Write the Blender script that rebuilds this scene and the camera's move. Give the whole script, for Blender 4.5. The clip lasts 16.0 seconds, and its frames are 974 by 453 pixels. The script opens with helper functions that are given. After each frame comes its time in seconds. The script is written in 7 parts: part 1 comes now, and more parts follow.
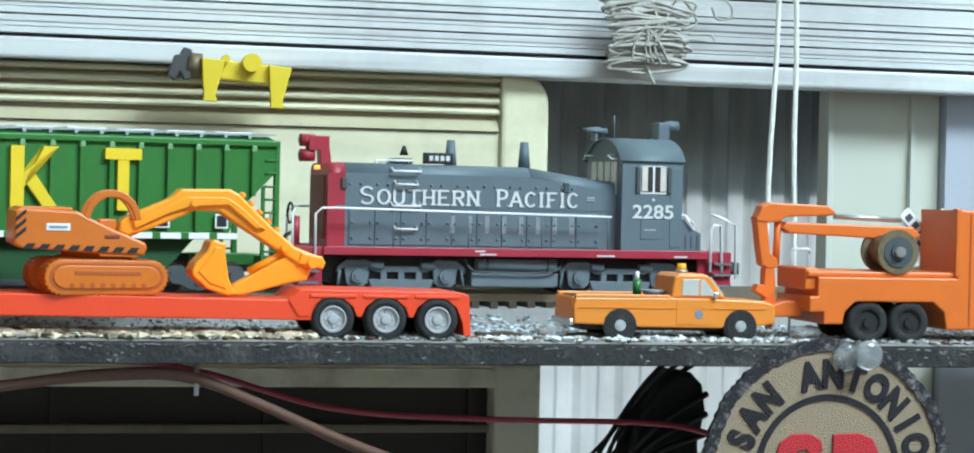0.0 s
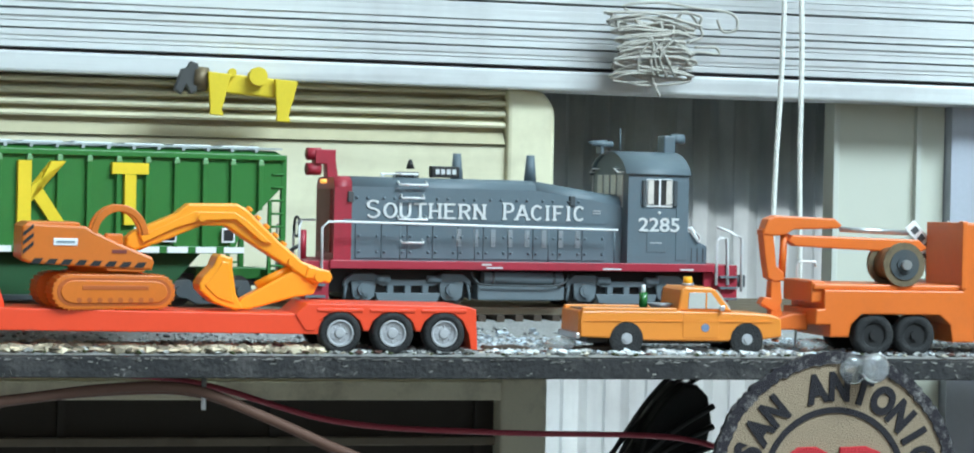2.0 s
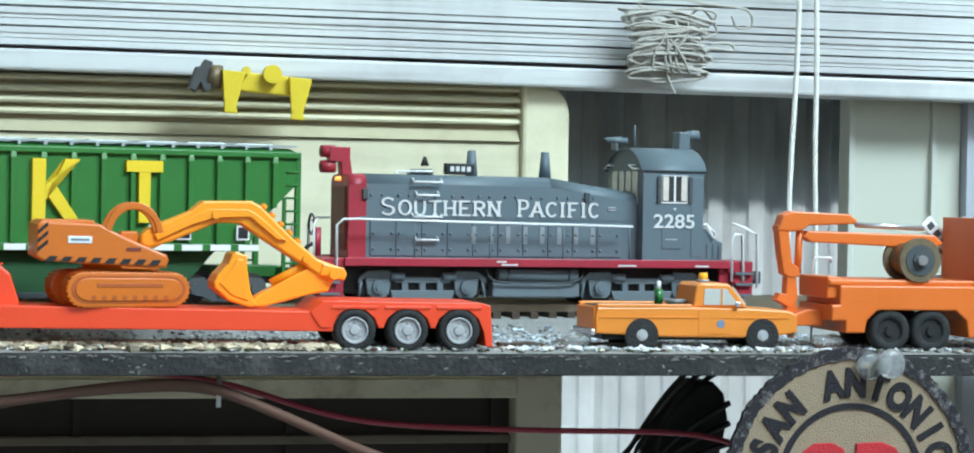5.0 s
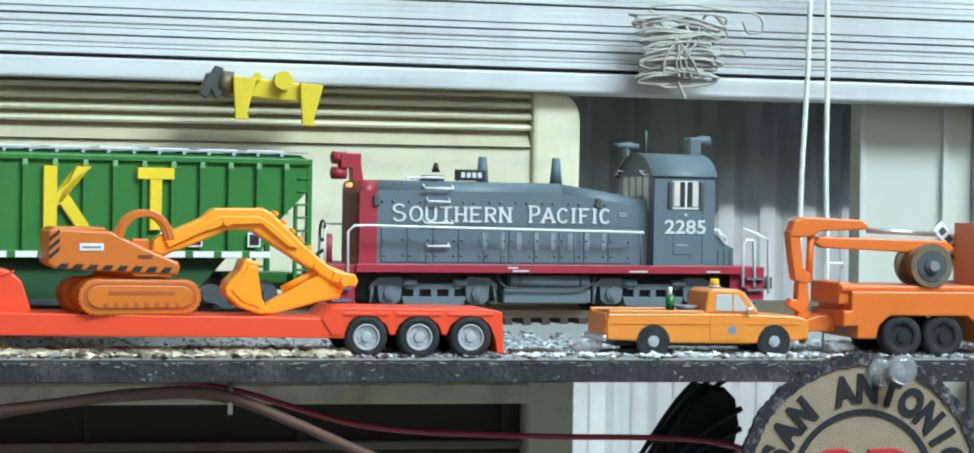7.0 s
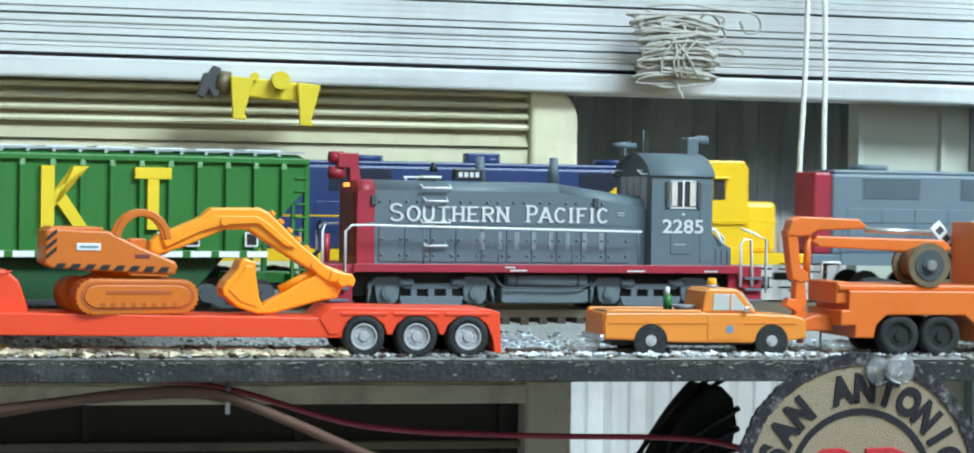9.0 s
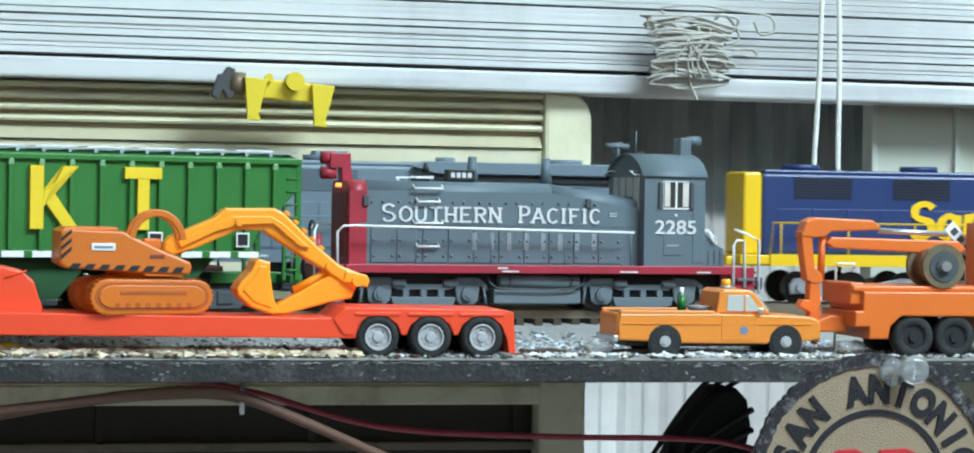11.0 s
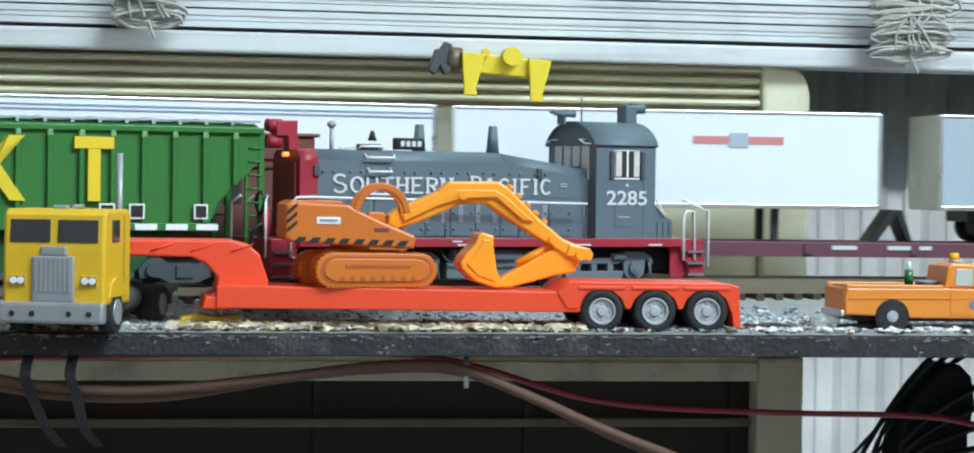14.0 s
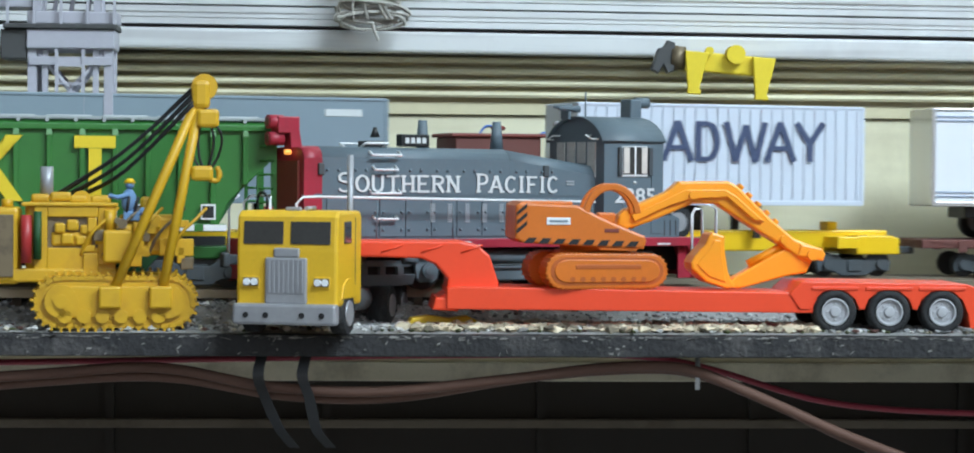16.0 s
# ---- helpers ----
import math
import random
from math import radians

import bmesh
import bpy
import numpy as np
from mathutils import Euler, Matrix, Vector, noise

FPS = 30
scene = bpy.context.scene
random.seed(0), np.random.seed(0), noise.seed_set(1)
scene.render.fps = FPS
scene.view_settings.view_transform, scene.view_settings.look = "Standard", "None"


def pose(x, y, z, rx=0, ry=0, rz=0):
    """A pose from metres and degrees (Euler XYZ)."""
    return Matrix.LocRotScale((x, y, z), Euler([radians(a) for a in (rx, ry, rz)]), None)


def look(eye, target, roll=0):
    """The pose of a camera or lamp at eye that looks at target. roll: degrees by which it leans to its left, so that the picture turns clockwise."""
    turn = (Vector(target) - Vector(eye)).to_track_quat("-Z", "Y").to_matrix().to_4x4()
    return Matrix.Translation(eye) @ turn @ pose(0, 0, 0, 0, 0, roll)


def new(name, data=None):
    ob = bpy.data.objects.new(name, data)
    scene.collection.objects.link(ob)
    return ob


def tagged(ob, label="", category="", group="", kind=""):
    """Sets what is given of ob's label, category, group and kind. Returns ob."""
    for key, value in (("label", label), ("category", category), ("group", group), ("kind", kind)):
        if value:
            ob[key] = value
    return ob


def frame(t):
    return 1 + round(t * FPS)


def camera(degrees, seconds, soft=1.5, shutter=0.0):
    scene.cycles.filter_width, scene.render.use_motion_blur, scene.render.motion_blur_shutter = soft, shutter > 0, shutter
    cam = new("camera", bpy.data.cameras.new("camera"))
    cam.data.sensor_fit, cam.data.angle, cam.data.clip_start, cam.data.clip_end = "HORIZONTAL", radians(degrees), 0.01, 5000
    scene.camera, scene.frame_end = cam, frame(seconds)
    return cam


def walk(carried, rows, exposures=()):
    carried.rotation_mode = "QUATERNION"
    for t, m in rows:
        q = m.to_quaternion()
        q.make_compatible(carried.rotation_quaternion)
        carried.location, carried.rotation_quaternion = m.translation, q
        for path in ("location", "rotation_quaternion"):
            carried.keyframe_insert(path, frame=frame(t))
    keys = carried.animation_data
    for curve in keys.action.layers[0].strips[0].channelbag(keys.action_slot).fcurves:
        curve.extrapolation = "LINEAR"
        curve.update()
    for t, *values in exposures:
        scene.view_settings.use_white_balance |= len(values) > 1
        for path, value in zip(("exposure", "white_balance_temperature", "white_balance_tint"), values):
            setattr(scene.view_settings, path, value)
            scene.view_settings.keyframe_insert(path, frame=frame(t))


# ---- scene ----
cam = camera(22.0, 16.0, 1.9, 0.15)
PATH = [
    (0, (-0.17680, -0.71149, 0.04510), (0.30590, 1.22911, 0.01185), 1.31),
    (0.5, (-0.17628, -0.71159, 0.04461), (0.30449, 1.22950, 0.01263), 1.20),
    (1, (-0.17701, -0.71187, 0.04507), (0.30519, 1.22891, 0.01593), 1.22),
    (1.5, (-0.17633, -0.71131, 0.04562), (0.30321, 1.23020, 0.02129), 1.21),
    (2, (-0.17757, -0.71234, 0.04635), (0.30136, 1.22930, 0.02057), 1.19),
    (2.5, (-0.17705, -0.71189, 0.04541), (0.29835, 1.23060, 0.01816), 1.13),
    (3, (-0.17695, -0.71127, 0.04532), (0.29724, 1.23149, 0.01608), 1.09),
    (3.5, (-0.17655, -0.71174, 0.04502), (0.29567, 1.23151, 0.01707), 1.03),
    (4, (-0.17687, -0.71161, 0.04514), (0.29402, 1.23199, 0.01883), 1.03),
    (6.5, (-0.17712, -0.71114, 0.04607), (0.28277, 1.23510, 0.02075), 0.90),
    (7, (-0.17725, -0.71117, 0.04652), (0.28146, 1.23536, 0.02238), 0.89),
    (7.5, (-0.17769, -0.71153, 0.04643), (0.28369, 1.23435, 0.02027), 0.85),
    (8, (-0.17696, -0.71135, 0.04583), (0.28410, 1.23460, 0.01941), 0.82),
    (8.5, (-0.17683, -0.71118, 0.04619), (0.28357, 1.23495, 0.02136), 0.84),
    (11, (-0.17733, -0.71132, 0.04550), (0.27248, 1.23732, 0.02417), 0.90),
    (11.5, (-0.17831, -0.71226, 0.04585), (0.25903, 1.23922, 0.02428), 0.91),
    (12, (-0.17854, -0.71149, 0.04546), (0.23589, 1.24498, 0.02368), 0.86),
    (12.5, (-0.18025, -0.70969, 0.04430), (0.21285, 1.25117, 0.02249), 0.87),
    (13, (-0.18073, -0.70862, 0.04393), (0.18917, 1.25674, 0.02045), 0.87),
    (13.5, (-0.18161, -0.70795, 0.04353), (0.15709, 1.26295, 0.01465), 0.83),
    (14, (-0.18557, -0.70550, 0.04288), (0.11463, 1.27147, 0.00495), 0.78),
    (14.5, (-0.18846, -0.70380, 0.04185), (0.06639, 1.27940, -0.00291), 0.60),
    (15, (-0.19043, -0.70137, 0.04237), (0.02951, 1.28590, -0.00635), 0.62),
    (15.5, (-0.19262, -0.70101, 0.04296), (-0.00983, 1.29009, -0.00309), 0.60),
    (16, (-0.19368, -0.70051, 0.04311), (-0.05121, 1.29400, 0.00271), 0.47),
]
walk(cam, [(t, look(eye, target, roll)) for t, eye, target, roll in PATH], [(0, 0.0, 6500, 10), (13.0, 0.0, 6500, 10), (14.6, -0.2, 6600, 15), (16.0, -0.2, 6600, 17)])

# ---- light ----
world = bpy.data.worlds.new("world")
scene.world = world
world.use_nodes = True
wn = world.node_tree
sky = wn.nodes.new("ShaderNodeTexSky")
sky.sky_type, sky.sun_disc = "NISHITA", False
sky.sun_elevation, sky.sun_rotation = radians(40), radians(150)
wn.links.new(sky.outputs[0], wn.nodes["Background"].inputs[0])
wn.nodes["Background"].inputs[1].default_value = 0.1


def area(name, eye, target, sx, sy, power, colour):
    la = bpy.data.lights.new(name, "AREA")
    la.shape, la.size, la.size_y, la.energy, la.color = "RECTANGLE", sx, sy, power, colour
    ob = new(name, la)
    ob.matrix_world = look(eye, target)
    return ob


area("ceiling_tube", (0.78, -1.08, 1.24), (0.2, 0.1, 0.0), 1.2, 0.35, 58.0, (0.69, 0.90, 1.0))
# added fill from behind the camera for upright faces
area("front_fill", (-0.4, -2.55, 0.85), (0.0, 0.0, 0.1), 2.6, 1.2, 13.0, (0.7, 0.9, 1.0))
sun = bpy.data.lights.new("sun", "SUN")
sun.energy, sun.angle, sun.color = 9.0, radians(3), (1.0, 0.96, 0.9)
new("sun", sun).matrix_world = look((0.8, 4, 3.5), (0, 0, 0))

# ---- materials ----
MATS = {}


def mat(name, col, rough=0.5, metal=0.0, var=0.12, scale=120.0, bump=0.0, fine=900.0, dirt=None, dirt_amt=0.0, spec=0.5, trans=0.0, island=0.0):
    if name in MATS:
        return MATS[name]
    m = bpy.data.materials.new(name)
    m.use_nodes = True
    nt = m.node_tree
    N, L = nt.nodes, nt.links
    bsdf = N["Principled BSDF"]
    co = N.new("ShaderNodeTexCoord")
    n1 = N.new("ShaderNodeTexNoise")
    n1.inputs["Scale"].default_value, n1.inputs["Detail"].default_value = scale, 6
    n2 = N.new("ShaderNodeTexNoise")
    n2.inputs["Scale"].default_value, n2.inputs["Detail"].default_value = fine, 4
    L.new(co.outputs["Object"], n1.inputs["Vector"])
    L.new(co.outputs["Object"], n2.inputs["Vector"])
    ramp = N.new("ShaderNodeMix")
    ramp.data_type = "RGBA"
    lo = [max(0, c * (1 - var)) for c in col] + [1]
    hi = [min(1, c * (1 + var)) for c in col] + [1]
    ramp.inputs[6].default_value, ramp.inputs[7].default_value = lo, hi
    add = N.new("ShaderNodeMath")
    add.operation = "MULTIPLY_ADD"
    L.new(n2.outputs["Fac"], add.inputs[0])
    add.inputs[1].default_value = 0.5
    mul = N.new("ShaderNodeMath")
    mul.operation = "MULTIPLY"
    mul.inputs[1].default_value = 0.5
    L.new(n1.outputs["Fac"], mul.inputs[0])
    L.new(mul.outputs[0], add.inputs[2])
    L.new(add.outputs[0], ramp.inputs[0])
    out = ramp.outputs[2]
    if dirt:
        n3 = N.new("ShaderNodeTexNoise")
        n3.inputs["Scale"].default_value, n3.inputs["Detail"].default_value = scale * 0.7, 8
        n3.inputs["Roughness"].default_value = 0.7
        L.new(co.outputs["Object"], n3.inputs["Vector"])
        cr = N.new("ShaderNodeMapRange")
        cr.inputs[1].default_value, cr.inputs[2].default_value = 0.5, 0.72
        cr.inputs[4].default_value = dirt_amt
        L.new(n3.outputs["Fac"], cr.inputs[0])
        mx = N.new("ShaderNodeMix")
        mx.data_type = "RGBA"
        L.new(cr.outputs[0], mx.inputs[0])
        L.new(out, mx.inputs[6])
        mx.inputs[7].default_value = [*dirt, 1]
        out = mx.outputs[2]
    if island:
        geo = N.new("ShaderNodeNewGeometry")
        im = N.new("ShaderNodeMapRange")
        im.inputs[3].default_value, im.inputs[4].default_value = 1 - island, 1 + island
        L.new(geo.outputs["Random Per Island"], im.inputs[0])
        hv = N.new("ShaderNodeHueSaturation")
        L.new(im.outputs[0], hv.inputs["Value"])
        L.new(out, hv.inputs["Color"])
        out = hv.outputs[0]
    L.new(out, bsdf.inputs["Base Color"])
    rr = N.new("ShaderNodeMapRange")
    rr.inputs[3].default_value, rr.inputs[4].default_value = max(0.02, rough - 0.08), min(1, rough + 0.08)
    L.new(n1.outputs["Fac"], rr.inputs[0])
    L.new(rr.outputs[0], bsdf.inputs["Roughness"])
    bsdf.inputs["Metallic"].default_value = metal
    bsdf.inputs["Specular IOR Level"].default_value = spec
    bsdf.inputs["Transmission Weight"].default_value = trans
    if bump:
        bp = N.new("ShaderNodeBump")
        bp.inputs["Strength"].default_value, bp.inputs["Distance"].default_value = bump, 0.0006
        L.new(n2.outputs["Fac"], bp.inputs["Height"])
        L.new(bp.outputs[0], bsdf.inputs["Normal"])
    MATS[name] = m
    return m


def let_through(m, share, col):
    """Let some light pass through a thin sheet."""
    nt = m.node_tree
    tl = nt.nodes.new("ShaderNodeBsdfTranslucent")
    tl.inputs[0].default_value = [*col, 1]
    mx = nt.nodes.new("ShaderNodeMixShader")
    mx.inputs[0].default_value = share
    out = nt.nodes["Material Output"]
    nt.links.new(nt.nodes["Principled BSDF"].outputs[0], mx.inputs[1])
    nt.links.new(tl.outputs[0], mx.inputs[2])
    nt.links.new(mx.outputs[0], out.inputs["Surface"])


def glow(name, col, strength):
    m = bpy.data.materials.new(name)
    m.use_nodes = True
    b = m.node_tree.nodes["Principled BSDF"]
    b.inputs["Base Color"].default_value = [*col, 1]
    b.inputs["Emission Color"].default_value = [*col, 1]
    b.inputs["Emission Strength"].default_value = strength
    return m


GREY = mat("loco_grey", (0.105, 0.142, 0.168), 0.5, dirt=(0.13, 0.14, 0.15), dirt_amt=0.25)
GREYL = mat("road_grey", (0.14, 0.185, 0.225), 0.5, dirt=(0.2, 0.2, 0.2), dirt_amt=0.25)
UNDER = mat("underframe", (0.055, 0.065, 0.072), 0.7, dirt=(0.12, 0.1, 0.08), dirt_amt=0.3)
BLACK = mat("black_plastic", (0.012, 0.012, 0.013), 0.5)
RUBBER = mat("tyre_rubber", (0.014, 0.014, 0.015), 0.75, bump=0.8, fine=1400, dirt=(0.08, 0.075, 0.07), dirt_amt=0.4, scale=260)
MAROON = mat("scarlet_paint", (0.36, 0.02, 0.04), 0.45, dirt=(0.12, 0.03, 0.03), dirt_amt=0.4)
WHITE = mat("white_paint", (0.8, 0.81, 0.82), 0.45)
LETTER = mat("lettering_white", (0.6, 0.62, 0.62), 0.6)
GREEN = mat("hopper_green", (0.024, 0.16, 0.027), 0.45, var=0.1, dirt=(0.02, 0.1, 0.025), dirt_amt=0.3)
# paler green that paints the highlights on the hopper posts
GREENL = mat("highlight_green", (0.16, 0.34, 0.16), 0.4, var=0.2)
# darker copy of the hopper green, for its shaded undersides
DGREEN = mat("hopper_shade_green", (0.008, 0.07, 0.018), 0.6)
YELLOW = mat("lettering_yellow", (0.75, 0.55, 0.02), 0.5)
ORANGE = mat("machine_orange", (0.64, 0.15, 0.012), 0.42, var=0.12, dirt=(0.42, 0.12, 0.02), dirt_amt=0.3)
# shaded copy of the machine orange for the crawler recesses
EXSHADE = mat("machine_orange_shaded", (0.42, 0.085, 0.01), 0.6, var=0.2)
BOOM = mat("boom_orange", (0.95, 0.33, 0.012), 0.38, var=0.06)
RED = mat("trailer_red", (0.86, 0.065, 0.018), 0.4, var=0.07)
TORANGE = mat("truck_orange", (0.74, 0.155, 0.02), 0.42, var=0.08, dirt=(0.5, 0.12, 0.03), dirt_amt=0.3)
PORANGE = mat("pickup_orange", (0.78, 0.25, 0.035), 0.36, var=0.06)
CATY = mat("crawler_yellow", (0.62, 0.345, 0.012), 0.45, dirt=(0.34, 0.17, 0.02), dirt_amt=0.5, scale=160)
CABY = mat("cab_yellow", (0.74, 0.43, 0.02), 0.45, dirt=(0.5, 0.3, 0.03), dirt_amt=0.35)
SILVER = mat("silver_paint", (0.36, 0.36, 0.38), 0.42, metal=0.35, dirt=(0.2, 0.2, 0.2), dirt_amt=0.4)
CHROME = mat("bright_metal", (0.6, 0.6, 0.62), 0.3, metal=0.8)
RIM = mat("rim_silver", (0.45, 0.45, 0.47), 0.42, metal=0.2, dirt=(0.3, 0.3, 0.3), dirt_amt=0.4, scale=300)
GLASS = mat("dark_glass", (0.05, 0.047, 0.045), 0.12, var=0.3)
# pale base colour stands for daylight seen through the cab
mat("daylit_cab_glass", (0.5, 0.5, 0.48), 0.12, var=0.4, scale=300)
CREAM = mat("ac_cream", (0.75, 0.7, 0.5), 0.5, var=0.06, scale=14, dirt=(0.36, 0.3, 0.18), dirt_amt=0.5, fine=300)
# dusty cream with the shade between the louvres put into the colour
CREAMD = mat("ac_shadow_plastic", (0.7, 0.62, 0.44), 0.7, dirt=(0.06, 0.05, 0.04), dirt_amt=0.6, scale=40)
BLIND = mat("blind_vinyl", (0.66, 0.665, 0.66), 0.45, var=0.06, scale=12, fine=200, dirt=(0.3, 0.27, 0.28), dirt_amt=0.45)
SHELF = mat("shelf_black_paint", (0.022, 0.021, 0.022), 0.8, var=0.8, scale=90, bump=1.0, fine=600, dirt=(0.2, 0.18, 0.17), dirt_amt=0.4)
GRAVEL = mat("ballast_grey", (0.27, 0.265, 0.255), 0.95, var=0.5, scale=200, bump=0.8, fine=1200)
STONE = mat("stone_chip", (0.3, 0.3, 0.3), 0.9, var=0.5, scale=700, island=0.75)
DEBRIS = mat("dried_scenic_litter", (0.46, 0.39, 0.28), 0.95, var=0.6, scale=300, island=0.75)
RAIL = mat("rail_steel", (0.32, 0.27, 0.2), 0.4, metal=0.7)
TIE = mat("tie_brown", (0.06, 0.042, 0.03), 0.9, var=0.4, scale=300)
PANEL = mat("corrugated_panel", (0.68, 0.68, 0.66), 0.55, var=0.12, scale=14, fine=90, dirt=(0.1, 0.09, 0.08), dirt_amt=0.8)
def streaks(m, dark, amount, sx, sz):
    """Dark stains drawn out downwards, mixed over the base colour."""
    nt = m.node_tree
    bsdf = nt.nodes["Principled BSDF"]
    co = nt.nodes.new("ShaderNodeTexCoord")
    mp = nt.nodes.new("ShaderNodeMapping")
    mp.inputs["Scale"].default_value = (sx, sx, sz)
    no = nt.nodes.new("ShaderNodeTexNoise")
    no.inputs["Scale"].default_value, no.inputs["Detail"].default_value = 1.0, 7
    rg = nt.nodes.new("ShaderNodeMapRange")
    rg.inputs[1].default_value, rg.inputs[2].default_value, rg.inputs[4].default_value = 0.46, 0.64, amount
    mx = nt.nodes.new("ShaderNodeMix")
    mx.data_type = "RGBA"
    mx.inputs[7].default_value = [*dark, 1]
    nt.links.new(co.outputs["Object"], mp.inputs["Vector"])
    nt.links.new(mp.outputs[0], no.inputs["Vector"])
    nt.links.new(no.outputs["Fac"], rg.inputs[0])
    nt.links.new(rg.outputs[0], mx.inputs[0])
    nt.links.new(bsdf.inputs["Base Color"].links[0].from_socket, mx.inputs[6])
    nt.links.new(mx.outputs[2], bsdf.inputs["Base Color"])


streaks(PANEL, (0.09, 0.08, 0.075), 0.75, 70.0, 9.0)
streaks(BLIND, (0.25, 0.22, 0.23), 0.28, 11.0, 260.0)
streaks(CREAM, (0.3, 0.25, 0.16), 0.25, 9.0, 60.0)
let_through(PANEL, 0.6, (0.75, 0.82, 0.86))
WALLP = mat("wall_paint", (0.55, 0.55, 0.47), 0.8, var=0.06, scale=8, fine=80)
ROPE = mat("cotton_rope", (0.52, 0.49, 0.44), 0.95, var=0.25, scale=500, bump=1.0, fine=2500)
CORD = mat("braided_cord", (0.82, 0.8, 0.75), 0.9, var=0.15, scale=500, bump=1.0, fine=1500)
CABLEB = mat("black_cable", (0.012, 0.012, 0.013), 0.5)
CABLER = mat("red_cable", (0.3, 0.03, 0.05), 0.5)
CABLEC = mat("copper_cable", (0.13, 0.062, 0.042), 0.7)
BROWN = mat("freight_brown", (0.15, 0.045, 0.035), 0.65, dirt=(0.1, 0.05, 0.04), dirt_amt=0.4)
TRAILW = mat("trailer_white", (0.78, 0.8, 0.84), 0.4, var=0.03)
TRAILG = mat("trailer_grey", (0.38, 0.45, 0.5), 0.45, var=0.05)
TRAILR = mat("trailer_bluegrey", (0.58, 0.63, 0.71), 0.45, var=0.05)
TRAILD = mat("trailer_slate", (0.2, 0.26, 0.3), 0.5, var=0.05)
NAVY = mat("navy_paint", (0.015, 0.035, 0.13), 0.4, var=0.1)
SFYEL = mat("loco_yellow", (0.85, 0.52, 0.01), 0.4, var=0.05)
SFRED = mat("loco_red", (0.5, 0.06, 0.03), 0.45, var=0.08)
LOCOB = mat("loco_black", (0.02, 0.021, 0.025), 0.5)
CANVAS = mat("patch_canvas", (0.33, 0.245, 0.165), 0.95, var=0.22, scale=400, bump=1.0, fine=2200)
STITCH = mat("patch_stitch_black", (0.02, 0.017, 0.022), 0.9, var=0.5, bump=1.0, fine=2500)
BORDER = mat("patch_border_worn", (0.024, 0.02, 0.026), 0.95, var=0.5, scale=700, bump=1.0, fine=2500, dirt=(0.4, 0.37, 0.35), dirt_amt=0.7)
STITCHR = mat("patch_stitch_red", (0.55, 0.03, 0.04), 0.9, bump=1.0, fine=2500)
TOWER = mat("tower_grey", (0.42, 0.41, 0.46), 0.5)
DKGREY = mat("dark_grey_plastic", (0.06, 0.06, 0.06), 0.6)
BRASS = mat("aged_brass", (0.2, 0.15, 0.09), 0.5, metal=0.4, dirt=(0.06, 0.05, 0.04), dirt_amt=0.7, scale=300)
SKIN = mat("figure_blue", (0.16, 0.3, 0.52), 0.7)
BLUEINK = mat("blue_script", (0.03, 0.16, 0.6), 0.5)
BOTTLE = mat("green_bottle", (0.02, 0.14, 0.03), 0.25)
CLEAR = mat("clear_plastic", (0.9, 0.92, 0.93), 0.08, var=0.02, trans=0.85)
RUSTY = mat("dull_red", (0.2, 0.04, 0.03), 0.6)
LOGO_O = mat("logo_orange", (0.8, 0.2, 0.08), 0.5)
LOGO_T = mat("logo_tan", (0.75, 0.66, 0.4), 0.5)
LOGO_R = mat("logo_red", (0.5, 0.05, 0.05), 0.5)
LOGO_P = mat("logo_faded_red", (0.62, 0.22, 0.22), 0.5)
LOGO_N = mat("logo_navy", (0.05, 0.07, 0.14), 0.5)
HEADL = glow("lit_headlight", (1.0, 0.4, 0.08), 1.0)

# ---- mesh helpers, in millimetres ----
MM = 0.001


def B():
    return bmesh.new()


def box(bm, x0, x1, y0, y1, z0, z1, bev=0.0, rot=None):
    r = bmesh.ops.create_cube(bm, size=1.0)
    vs = r["verts"]
    c = Vector(((x0 + x1) / 2, (y0 + y1) / 2, (z0 + z1) / 2))
    for v in vs:
        v.co = Vector((v.co.x * (x1 - x0), v.co.y * (y1 - y0), v.co.z * (z1 - z0)))
    if bev:
        es = list({e for v in vs for e in v.link_edges})
        r2 = bmesh.ops.bevel(bm, geom=es, offset=bev, segments=2, affect="EDGES", profile=0.5)
        vs = list({v for f in r2["faces"] for v in f.verts} | {v for v in vs if v.is_valid})
    m = Matrix.Translation(c) @ (rot if rot else Matrix.Identity(4))
    for v in vs:
        v.co = m @ v.co
    return bm


def cyl(bm, c, axis, r, h, seg=16, r2=None):
    q = Vector((0, 0, 1)).rotation_difference(Vector({"x": (1, 0, 0), "y": (0, 1, 0), "z": (0, 0, 1)}.get(axis, axis))).to_matrix().to_4x4()
    res = bmesh.ops.create_cone(bm, cap_ends=True, segments=seg, radius1=r, radius2=r if r2 is None else r2, depth=h, matrix=Matrix.Translation(c) @ q)
    for f in {f for v in res["verts"] for f in v.link_faces}:
        f.smooth = len(f.verts) == 4
    return bm


def ball(bm, c, r, sx=1, sy=1, sz=1, sub=2):
    res = bmesh.ops.create_icosphere(bm, subdivisions=sub, radius=r)
    for v in res["verts"]:
        v.co = Vector((v.co.x * sx, v.co.y * sy, v.co.z * sz)) + Vector(c)
    for f in {f for v in res["verts"] for f in v.link_faces}:
        f.smooth = True
    return bm


